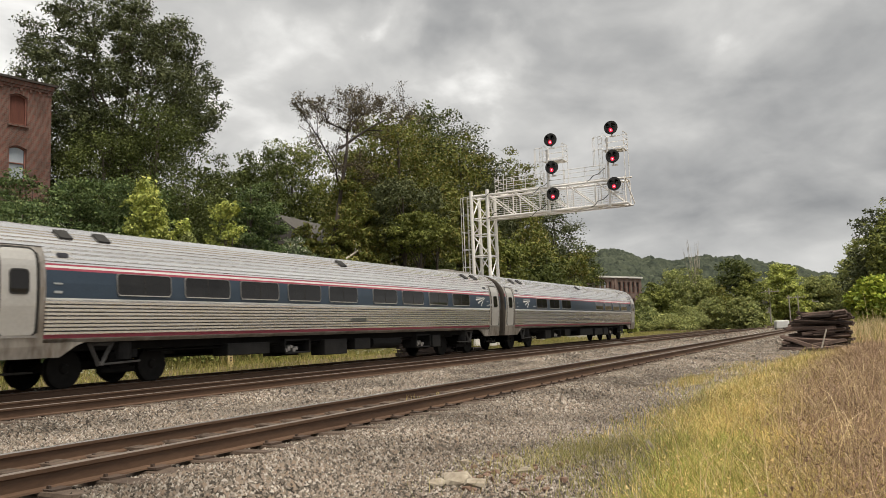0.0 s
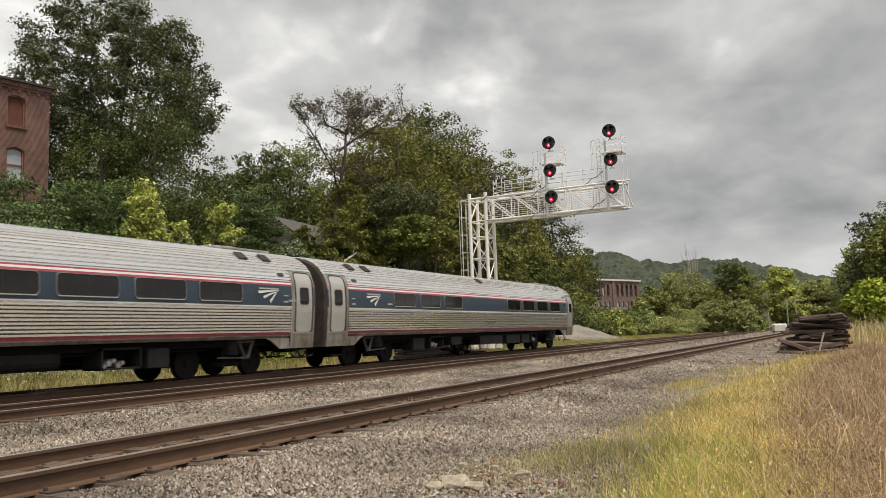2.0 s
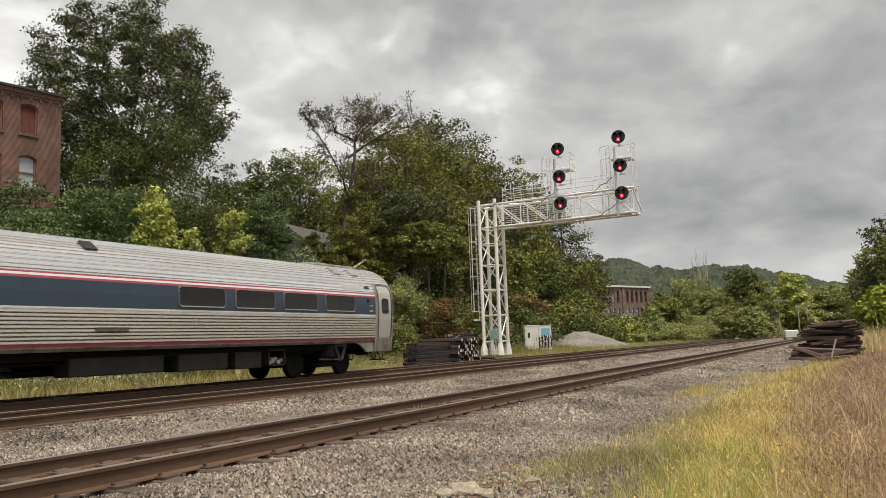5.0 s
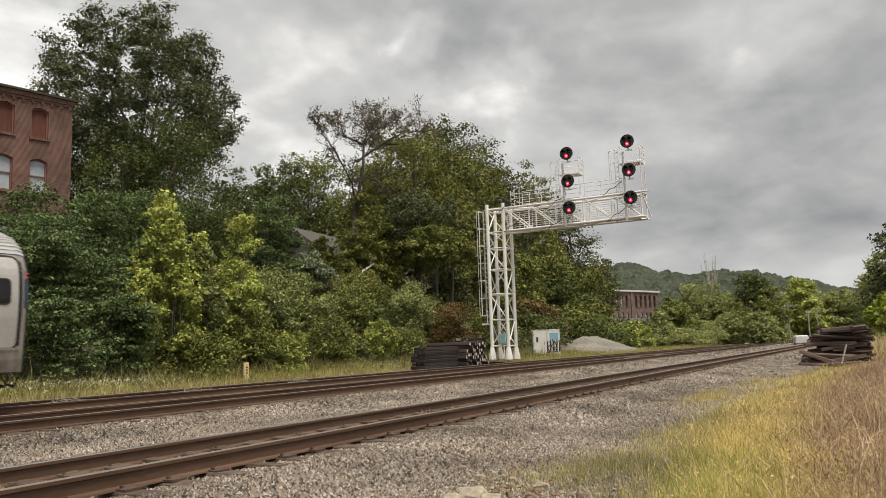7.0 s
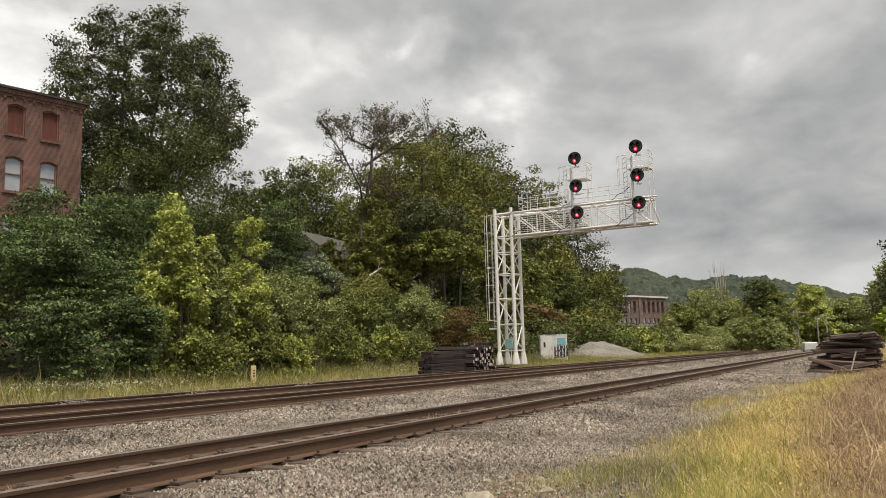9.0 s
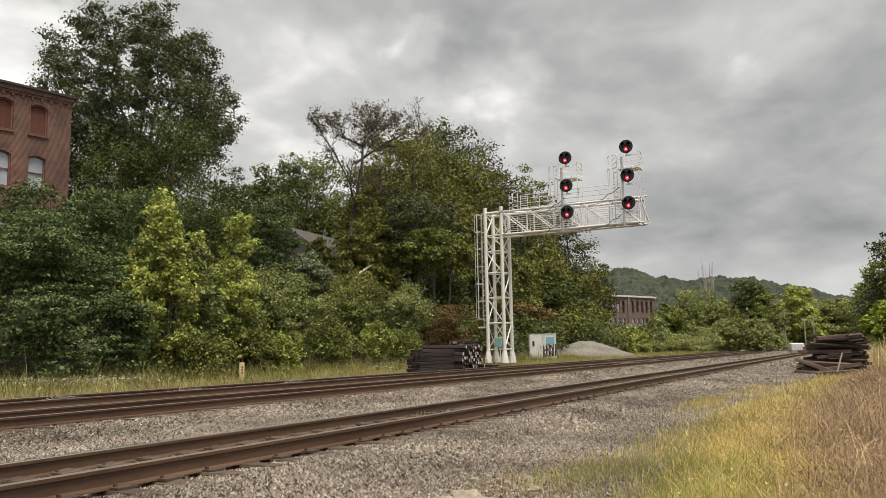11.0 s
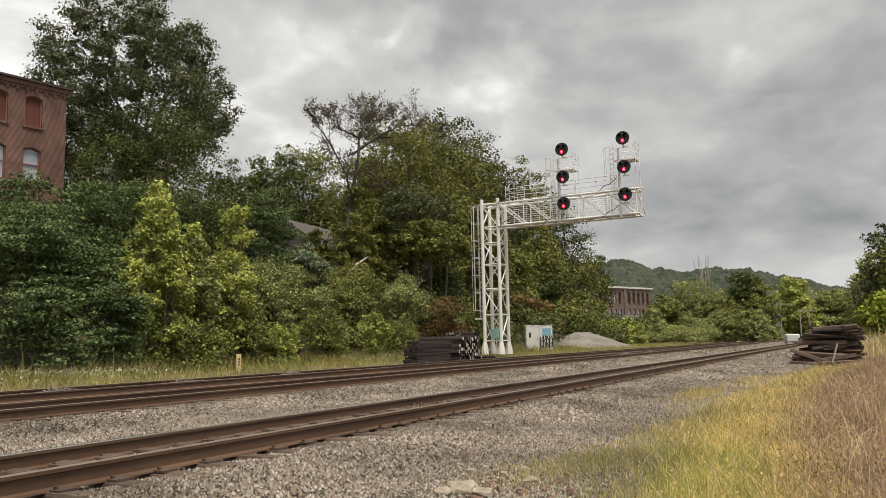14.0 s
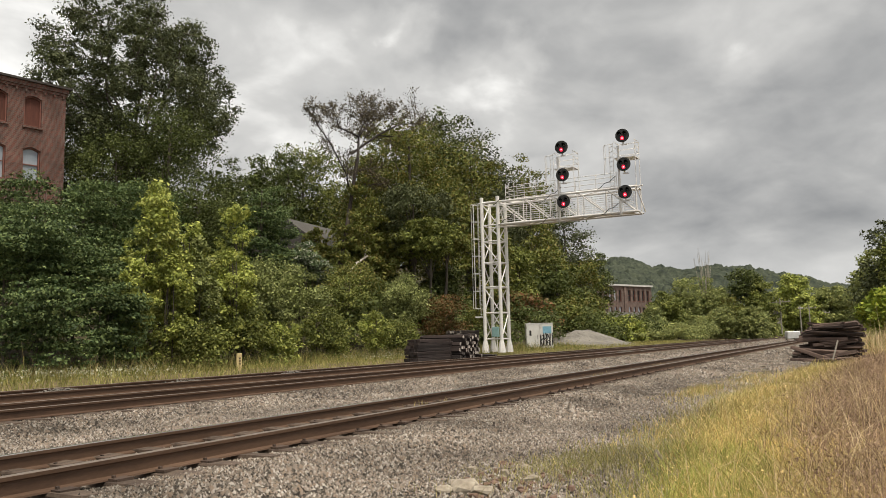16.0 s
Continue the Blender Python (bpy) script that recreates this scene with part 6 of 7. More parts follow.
# grass islands on the gravel, pale stones dropped along the lines, rocks in the dirt
def gravel_details():
    rng = np.random.default_rng(61)
    x = np.concatenate([rng.normal(18.5, 1.3, 900), rng.normal(24, 2.0, 700), rng.normal(11, 1.5, 500)])
    y = np.concatenate([rng.normal(3.4, 0.25, 900), rng.normal(3.0, 0.35, 700), rng.normal(2.6, 0.3, 500)])
    blades("grass_patch", "patches of yellow grass on the gravel", rng, x, y, 0.09, 0.008, LEAF["gold"], 1.2)
    blades("grass_patch", "thin green grass on the gravel", rng, x[::2] + 0.2, y[::2] + 0.1, 0.07, 0.008, LEAF["green_grass"], 1.2)
    for x, y, s in ((12.5, 17.3, 0.6), (16.5, 17.3, 0.7), (21.2, 17.3, 0.6), (48.6, 13.4, 1.2), (54.8, 13.4, 1.2)):
        n = 120
        px, py = rng.normal(x, s * 0.6, n), rng.normal(y, 0.16, n)
        h = -0.12 + 0.10 * np.exp(-((px - x) / s) ** 2) + rng.uniform(-0.06, 0.03, n)
        v, f = [], []
        for a, b, c in zip(px, py, h):
            q = rng.uniform(0.02, 0.045)
            k = len(v)
            v += [(a + q, b, c), (a, b + q, c), (a - q, b, c), (a, b - q, c), (a, b, c + q * 0.8), (a, b, c - q)]
            f += [(k, k + 1, k + 4), (k + 1, k + 2, k + 4), (k + 2, k + 3, k + 4), (k + 3, k, k + 4), (k + 1, k, k + 5), (k + 2, k + 1, k + 5), (k + 3, k + 2, k + 5), (k, k + 3, k + 5)]
        tagged(new("spilled_stones", mesh_of("spilled_stones", v, f, M["sand"])), "pale spilled stones between the rails", "gravel", kind="stuff")


def rock(x, y, w, d_, h, seed, material, label):
    rng = random.Random(seed)
    bm = bmesh.new()
    for _ in range(26):
        d = Vector([rng.gauss(0, 1) for _ in range(3)]).normalized() * rng.uniform(0.85, 1.1)
        bm.verts.new((max(-0.85, min(0.85, d.x)) * w, max(-0.85, min(0.85, d.y)) * d_ * 1.1, max(-0.7, min(0.75, d.z)) * h))
    hull = bmesh.ops.convex_hull(bm, input=bm.verts)
    bmesh.ops.delete(bm, geom=[g for g in hull["geom_interior"] if isinstance(g, bmesh.types.BMVert)], context="VERTS")
    me = bpy.data.meshes.new("rock")
    bm.to_mesh(me)
    bm.free()
    me.materials.append(material)
    o = new("rock", me)
    o.matrix_world = pose(x, y, float(ground_height(x, y)) + h * 0.3, 0, 0, rng.uniform(0, 90))
    tagged(o, label, "rock", "rocks in the dirt")


M["rock"] = mat("pale_rock", (0.23, 0.19, 0.145), (0.45, 0.40, 0.32), 4, 0.9, 0, 0.5, 18)
M["rock_red"] = mat("red_brown_rock", (0.14, 0.085, 0.06), (0.26, 0.17, 0.13), 4, 0.9, 0, 0.5, 18)
gravel_details()
# place along and across, half sizes
for i, (x, y, w, d, h) in enumerate([(6.30, 3.22, 0.17, 0.13, 0.08), (6.22, 3.02, 0.15, 0.12, 0.06), (6.42, 3.40, 0.08, 0.07, 0.05), (6.16, 3.36, 0.12, 0.09, 0.045), (7.08, 3.20, 0.07, 0.05, 0.05), (7.0, 2.88, 0.10, 0.08, 0.04), (8.3, 2.9, 0.06, 0.05, 0.03), (8.46, 2.05, 0.06, 0.05, 0.15),
                                     (7.2, 3.6, 0.06, 0.05, 0.04), (7.5, 3.15, 0.07, 0.05, 0.04), (31.5, 3.6, 0.15, 0.12, 0.08), (29.8, 3.9, 0.12, 0.1, 0.06)]):
    rock(x, y, w, d, h, 70 + i, M["rock"], "pale flat rock lying in the dirt")
rng_dirt = random.Random(88)
for i in range(46):
    rock(rng_dirt.uniform(6.0, 7.7), rng_dirt.uniform(2.4, 3.5), rng_dirt.uniform(0.015, 0.06), rng_dirt.uniform(0.015, 0.05), rng_dirt.uniform(0.012, 0.04), 200 + i, M["rock_red"], "red-brown stone lying in the dirt")
for x, z, r in ((49.9, 5.4, 1.5), (51.6, 4.4, 1.4), (53.0, 3.4, 1.3)):
    tree("vine", "pale flowering vine over the shrubs", x, 39.6, z, r, "blossom", 640 + int(x), 0.3, 40, 4000, 0.16, 0.3, category="vine")
for x, y, h, r, k, low, seed in ((62.6, 36.6, 13.0, 4.8, "oak", 0.42, 650), (61.2, 34.6, 9.6, 3.4, "mid", 0.55, 651), (66.0, 35.6, 11.0, 3.6, "olive", 0.45, 652)):
    tree("tree", "tree with light green boughs over a dark hollow", x, y, h, r, k, seed, low, 90, 11000, 0.21, 0.2, group="trees on the bank", shell=0.2)


# ---- train ----
CAR_L, CAR_PITCH, TRACK_Y = 26.20, 26.74, 17.30
# half the section: distance from the middle, height
SIDE = [(1.40, 1.06), (1.49, 1.14), (1.496, 1.165), (1.505, 1.22)]
for i in range(9):  # lower flutes
    z = 1.24 + i * 0.086
    y = 1.515 + 0.05 * math.sin(math.pi * min(1, (z - 1.2) / 1.0) * 0.5)
    SIDE += [(y - 0.008, z), (y + 0.024, z + 0.011), (y + 0.026, z + 0.060), (y - 0.008, z + 0.070)]
SIDE += [(1.585, 2.025), (1.588, 2.06), (1.588, 2.08), (1.588, 2.40), (1.572, 2.68), (1.570, 2.70), (1.564, 2.735), (1.562, 2.745), (1.554, 2.788), (1.552, 2.798), (1.546, 2.83)]
SIDE_MARK = len(SIDE)
ROOF_CURVE = [(1.54, 2.86), (1.47, 3.06), (1.36, 3.26), (1.20, 3.45), (0.97, 3.62), (0.68, 3.75), (0.35, 3.83), (0.0, 3.86)]


def roof_points(n=17):
    """The fluted roof, from the eaves to the ridge."""
    ds = [0.0]
    for a, b in zip(ROOF_CURVE, ROOF_CURVE[1:]):
        ds.append(ds[-1] + math.dist(a, b))

    def at(d):
        y, z = np.interp(d, ds, [p[0] for p in ROOF_CURVE]), np.interp(d, ds, [p[1] for p in ROOF_CURVE])
        y2, z2 = np.interp(d + 0.02, ds, [p[0] for p in ROOF_CURVE]), np.interp(d + 0.02, ds, [p[1] for p in ROOF_CURVE])
        return float(y), float(z), Vector((z2 - z, -(y2 - y))).normalized() if d < ds[-1] - 0.03 else Vector((0, 1))
    out = []
    for i in range(n):
        d0 = ds[-1] * i / n
        w = ds[-1] / n
        for f, h in ((0.05, -0.004), (0.16, 0.018), (0.72, 0.018), (0.83, -0.004)):
            y, z, nn = at(d0 + w * f)
            out.append((y + nn.x * h, z + nn.y * h))
    return out


HALF = SIDE + roof_points()


def side_y(z):
    return 0.012 + float(np.interp(z, [p[1] for p in SIDE], [p[0] for p in SIDE])) if z < 2.83 else float(np.interp(z, [p[1] for p in ROOF_CURVE], [p[0] for p in ROOF_CURVE]))


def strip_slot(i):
    """Paint of the strip that starts at section point i: 0 flutes, 1 blue, 2 red, 3 white, 4 plain steel, 6 and 7 shade
    put into the side and roof grooves.
    """
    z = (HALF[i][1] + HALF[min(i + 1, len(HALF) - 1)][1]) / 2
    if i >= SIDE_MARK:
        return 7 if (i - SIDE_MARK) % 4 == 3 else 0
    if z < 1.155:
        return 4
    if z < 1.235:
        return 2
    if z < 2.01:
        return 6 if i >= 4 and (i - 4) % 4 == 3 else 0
    if z < 2.07:
        return 3
    if z < 2.69:
        return 1
    if z < 2.735:
        return 2
    if z < 2.785:
        return 3
    return 2 if z < 2.835 else 0


def shell_mesh(x0, x1, name="body_shell", plain=False):
    """The car's skin between two stations, both sides and roof, with a floor underneath."""
    pts = [(-y, z) for y, z in HALF] + [(y, z) for y, z in HALF[::-1]]
    n, h = len(pts), len(HALF)
    xs = np.linspace(x0, x1, max(2, int((x1 - x0) / 3) + 1))
    vs = [(x, y, z) for x in xs for y, z in pts]
    fs, slots = [], []
    for i in range(len(xs) - 1):
        for j in range(n):
            k = (j + 1) % n
            fs.append((i * n + j, (i + 1) * n + j, (i + 1) * n + k, i * n + k))
            q = j if j < h - 1 else (2 * h - 2 - j if h <= j < n - 1 else h - 2)
            slots.append(5 if j == n - 1 else 4 if plain else strip_slot(max(0, min(q, h - 2))))
    fs.append(tuple(range(n)))
    slots.append(4)
    fs.append(tuple(range((len(xs) - 1) * n, len(xs) * n))[::-1])
    slots.append(4)
    return mesh_of(name, vs, fs, [M["steel"], M["blue"], M["red"], M["white"], M["steel_smooth"], M["under"], M["groove_shade"], M["groove_roof"]], slots)


END_SIDE = [(1.46, 0.74), (1.50, 1.0), (1.53, 1.4), (1.575, 1.9), (1.585, 2.3), (1.568, 2.7), (1.545, 2.86)]


def end_y(z):
    """The smooth side of the vestibule."""
    p = END_SIDE + ROOF_CURVE[1:]
    return float(np.interp(z, [q[1] for q in p], [q[0] for q in p]))


def end_mesh(sign, x0):
    """The rounded vestibule end: sections that draw in towards the end face; skirt reaches lower."""
    base = END_SIDE + [(y, z) for y, z in ROOF_CURVE[1:]]
    pts = [(-y, z) for y, z in base] + [(y, z) for y, z in base[-2::-1]]
    n = len(pts)
    stations = [(0.0, 1.0, 1.0), (0.4, 1.0, 1.0), (1.14, 1.0, 1.0), (1.22, 0.99, 0.996), (1.28, 0.965, 0.987), (1.31, 0.93, 0.975)]
    vs, fs = [], []
    for dx, sy, sz in stations:
        vs += [(x0 + sign * dx, y * sy, 0.74 + (z - 0.74) * sz) for y, z in pts]
    for i in range(len(stations) - 1):
        for j in range(n):
            k = (j + 1) % n
            q = (i * n + j, (i + 1) * n + j, (i + 1) * n + k, i * n + k)
            fs.append(q if sign > 0 else q[::-1])
    cap = tuple(range((len(stations) - 1) * n, len(stations) * n))
    fs.append(cap[::-1] if sign > 0 else cap)
    slots = [1 if i >= 3 * n else 0 for i in range(len(fs))]
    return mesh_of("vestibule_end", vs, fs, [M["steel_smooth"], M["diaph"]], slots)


def roof_end_mesh(sign, x0):
    """Flutes of the roof carried on over the vestibule."""
    top = [(y * 0.998, z + 0.006) for y, z in HALF[SIDE_MARK:] if z > 3.2]
    pts = [(-y, z) for y, z in top] + [(y, z) for y, z in top[::-1]]
    n = len(pts)
    vs = [(x0 + sign * dx, y * k, z - d) for dx, k, d in ((0.0, 1.0, 0.0), (1.12, 1.0, 0.0), (1.25, 0.985, 0.03)) for y, z in pts]
    fs, slots = [], []
    for i in range(2):
        for j in range(n - 1):
            q = (i * n + j, (i + 1) * n + j, (i + 1) * n + j + 1, i * n + j + 1)
            fs.append(q if sign > 0 else q[::-1])
            slots.append(1 if vs[j][2] > 0 and abs(vs[j][1] - vs[j + 1][1]) < 1e-4 else 0)
    return mesh_of("roof_end", vs, fs, [M["steel"], M["groove_roof"]], slots)


def rounded(x0, x1, z0, z1, c, n=5):
    """Outline of a rounded rectangle with points along its upright sides, counter-clockwise from the right."""
    out = []
    for cx, cz, a0 in ((x1 - c, z1 - c, 0), (x0 + c, z1 - c, 90), (x0 + c, z0 + c, 180), (x1 - c, z0 + c, 270)):
        for i in range(n):
            a = radians(a0 + 90 * i / (n - 1))
            out.append((cx + c * math.cos(a), cz + c * math.sin(a)))
        if a0 in (90, 270):
            lo, hi = z0 + c, z1 - c
            steps = int((hi - lo) / 0.12)
            for k in range(1, steps):
                f = k / steps
                out.append((x0, hi + (lo - hi) * f) if a0 == 90 else (x1, lo + (hi - lo) * f))
    return out


def panel_on_side(bm, x0, x1, z0, z1, sgn, proud, corner=0.08, n=5, at=None):
    """A rounded panel that follows the curve of the side."""
    at = at or side_y
    pts = rounded(x0, x1, z0, z1, corner, n)
    zs = sorted({round(z, 4) for _, z in pts})
    rows = []
    for z in zs:
        xs = [x for x, q in pts if abs(q - z) < 2e-4]
        rows.append((min(xs), max(xs), z))
    fv = [(bm.verts.new((a, sgn * (at(z) + proud), z)), bm.verts.new((b, sgn * (at(z) + proud), z))) for a, b, z in rows]
    bv = [(bm.verts.new((a, sgn * (at(z) - 0.06), z)), bm.verts.new((b, sgn * (at(z) - 0.06), z))) for a, b, z in rows]
    for i in range(len(rows) - 1):
        bm.faces.new((fv[i][0], fv[i][1], fv[i + 1][1], fv[i + 1][0]))
        for k in (0, 1):
            bm.faces.new((fv[i][k], fv[i + 1][k], bv[i + 1][k], bv[i][k]))
    for i in (0, len(rows) - 1):
        if rows[i][1] - rows[i][0] > 1e-4:
            bm.faces.new((fv[i][0], fv[i][1], bv[i][1], bv[i][0]))
    bmesh.ops.recalc_face_normals(bm, faces=bm.faces)
    for f in bm.faces:
        if abs(f.normal.y) > 0.7 and f.normal.y * sgn < 0 and f.calc_center_median().y * sgn > at(f.calc_center_median().z) - 0.02:
            f.normal_flip()


def ring_on_side(bm, x0, x1, z0, z1, sgn, proud, width, corner=0.1, n=5, at=None):
    at = at or side_y
    o = rounded(x0, x1, z0, z1, corner, n)
    cx, cz = (x0 + x1) / 2, (z0 + z1) / 2
    hx, hz = (x1 - x0) / 2, (z1 - z0) / 2
    q = [(cx + (x - cx) * (hx - width) / hx, cz + (z - cz) * (hz - width) / hz) for x, z in o]
    vo = [bm.verts.new((x, sgn * (at(z) + proud), z)) for x, z in o]
    vi = [bm.verts.new((x, sgn * (at(z) + proud), z)) for x, z in q]
    bo = [bm.verts.new((x, sgn * (at(z) - 0.03), z)) for x, z in o]
    bi = [bm.verts.new((x, sgn * (at(z) - 0.03), z)) for x, z in q]
    k = len(o)
    for i in range(k):
        j = (i + 1) % k
        bm.faces.new((vo[i], vo[j], vi[j], vi[i]))
        bm.faces.new((vo[j], vo[i], bo[i], bo[j]))
        bm.faces.new((vi[i], vi[j], bi[j], bi[i]))
    bmesh.ops.recalc_face_normals(bm, faces=bm.faces)


def side_window(car, xc, w, sgn):
    bm = bmesh.new()
    panel_on_side(bm, xc - w / 2, xc + w / 2, 2.17, 2.67, sgn, 0.006, 0.09)
    win = part("window", bm, M["glass"], car, "dark tinted window")
    bm = bmesh.new()
    ring_on_side(bm, xc - w / 2 - 0.02, xc + w / 2 + 0.02, 2.155, 2.685, sgn, 0.016, 0.016, 0.10)
    part("frame", bm, M["window_rim"], win)
    bm = bmesh.new()
    panel_on_side(bm, xc - w / 2 + 0.04, xc + w / 2 - 0.04, 2.143, 2.163, sgn, 0.022, 0.006, 2)
    part("sill", bm, M["door"], win, "bright steel sill")
    bm = bmesh.new()
    panel_on_side(bm, xc - 0.012, xc + 0.012, 2.19, 2.65, sgn, 0.010, 0.005, 2)
    part("mullion", bm, M["rubber"], win)


def side_door(car, xc, sgn, inner):
    """Vestibule door; inner is the way from the car's end towards its middle."""
    w = 0.80
    bm = bmesh.new()
    ring_on_side(bm, xc - w / 2 - 0.05, xc + w / 2 + 0.05, 1.20, 3.17, sgn, 0.010, 0.032, 0.16, at=end_y)
    surround = part("door_surround", bm, M["rubber"], car)
    bm = bmesh.new()
    panel_on_side(bm, xc + inner * w / 2 - 0.02, xc + inner * w / 2 + 0.09, 1.28, 3.06, sgn, 0.006, 0.03, 3, at=end_y)
    part("door_pocket", bm, M["rubber"], car, "dark door slot")
    bm = bmesh.new()
    panel_on_side(bm, xc - w / 2, xc + w / 2, 1.25, 3.12, sgn, 0.014, 0.12, at=end_y)
    door = part("door", bm, M["door"], car, "plain stainless vestibule door")
    bm = bmesh.new()
    panel_on_side(bm, xc - 0.20, xc + 0.20, 2.15, 2.64, sgn, 0.024, 0.09, at=end_y)
    part("door_window", bm, M["glass"], door)
    bm = bmesh.new()
    ring_on_side(bm, xc - 0.23, xc + 0.23, 2.12, 2.67, sgn, 0.028, 0.03, 0.10, at=end_y)
    part("window_seal", bm, M["rubber"], door)
    bm = bmesh.new()
    panel_on_side(bm, xc - w / 2 - 0.05, xc + w / 2 + 0.05, 1.19, 1.24, sgn, 0.03, 0.01, 2, at=end_y)
    part("threshold", bm, M["gear"], surround)


# a bar of the mark: start, bend and end of its upper edge, width at the ends (across, up)
MARK_BARS = [((-0.50, 0.13), (-0.05, 0.17), (0.50, 0.17), 0.10), ((-0.28, -0.02), (0.02, 0.08), (0.42, 0.14), 0.10), ((0.02, -0.14), (0.16, -0.02), (0.36, 0.11), 0.12)]


def chevron_mark(car, x, sgn, facing):
    """Three pale sweeping bars on the blue band, with a plain bar above."""
    for a, b, c, wd in MARK_BARS:
        vs, fs = [], []
        n = 8
        for i in range(n + 1):
            f = i / n
            px = (1 - f) ** 2 * a[0] + 2 * f * (1 - f) * b[0] + f * f * c[0]
            pz = (1 - f) ** 2 * a[1] + 2 * f * (1 - f) * b[1] + f * f * c[1]
            w = 0.68 * wd * (1 - f) ** 0.8 + 0.01
            zt, zb = 2.36 + pz, 2.36 + pz - w
            sx = x + facing * px
            vs += [(sx, sgn * (side_y(zt) + 0.004), zt), (sx + facing * 0.06 * (1 - f), sgn * (side_y(zb) + 0.004), zb)]
        for i in range(n):
            k = 2 * i
            fs.append((k, k + 2, k + 3, k + 1))
        part("chevron_bar", mesh_of("chevron_bar", vs, fs, M["white"]), None, car)
    bm = bmesh.new()
    panel_on_side(bm, x - 0.42, x + 0.46, 2.55, 2.595, sgn, 0.002, 0.01, 2)
    part("lettering_bar", bm, M["pale_bar"], car, "plain pale bar of lettering")
    bm = bmesh.new()
    panel_on_side(bm, x + 0.95, x + 1.3, 2.20, 2.26, sgn, 0.002, 0.01, 2)
    part("number_bar", bm, M["pale_bar"], car, "plain pale bar of a number")


def bogie(car, x, way):
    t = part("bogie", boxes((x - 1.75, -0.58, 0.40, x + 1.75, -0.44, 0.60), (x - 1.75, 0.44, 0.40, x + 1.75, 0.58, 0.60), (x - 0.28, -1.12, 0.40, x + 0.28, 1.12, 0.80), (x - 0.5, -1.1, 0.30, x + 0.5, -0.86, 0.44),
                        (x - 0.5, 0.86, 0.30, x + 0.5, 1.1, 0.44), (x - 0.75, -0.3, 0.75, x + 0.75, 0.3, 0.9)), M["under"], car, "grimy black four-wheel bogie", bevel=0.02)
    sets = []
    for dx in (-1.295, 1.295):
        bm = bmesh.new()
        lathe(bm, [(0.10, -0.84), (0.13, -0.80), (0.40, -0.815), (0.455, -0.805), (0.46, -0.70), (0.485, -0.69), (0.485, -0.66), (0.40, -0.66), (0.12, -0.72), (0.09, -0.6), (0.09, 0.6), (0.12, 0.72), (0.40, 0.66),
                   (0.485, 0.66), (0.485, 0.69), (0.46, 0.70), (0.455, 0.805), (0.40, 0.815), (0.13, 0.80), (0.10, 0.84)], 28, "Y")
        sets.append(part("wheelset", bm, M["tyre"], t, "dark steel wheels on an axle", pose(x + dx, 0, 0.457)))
    for s in (-1, 1):
        bm = bmesh.new()
        for ends in (((-0.30, 1.05), (-0.62, 0.50)), ((-0.95, 1.05), (-0.68, 0.50)), ((-0.97, 1.02), (-0.28, 1.02))):
            (a, b), (c, e) = ends
            rod(bm, (x + way * a, s * 1.22, b), (x + way * c, s * 1.22, e), 0.06, None, 4)
        rod(bm, (x - way * 0.65, s * 1.22, 0.52), (x + way * 0.55, s * 1.20, 0.56), 0.028)
        part("anchor_strut", bm, M["strut"], t, "grey triangular strut")
        bm = bmesh.new()
        rod(bm, (x + 0.1, s * 1.05, 0.62), (x + 0.1, s * 1.05, 1.05), 0.24, 0.24, 14)
        rod(bm, (x + 0.42, s * 1.02, 0.66), (x + 0.42, s * 1.02, 1.02), 0.16, 0.16, 12)
        part("air_spring", bm, M["box"], t, "grey air spring")
    return sets


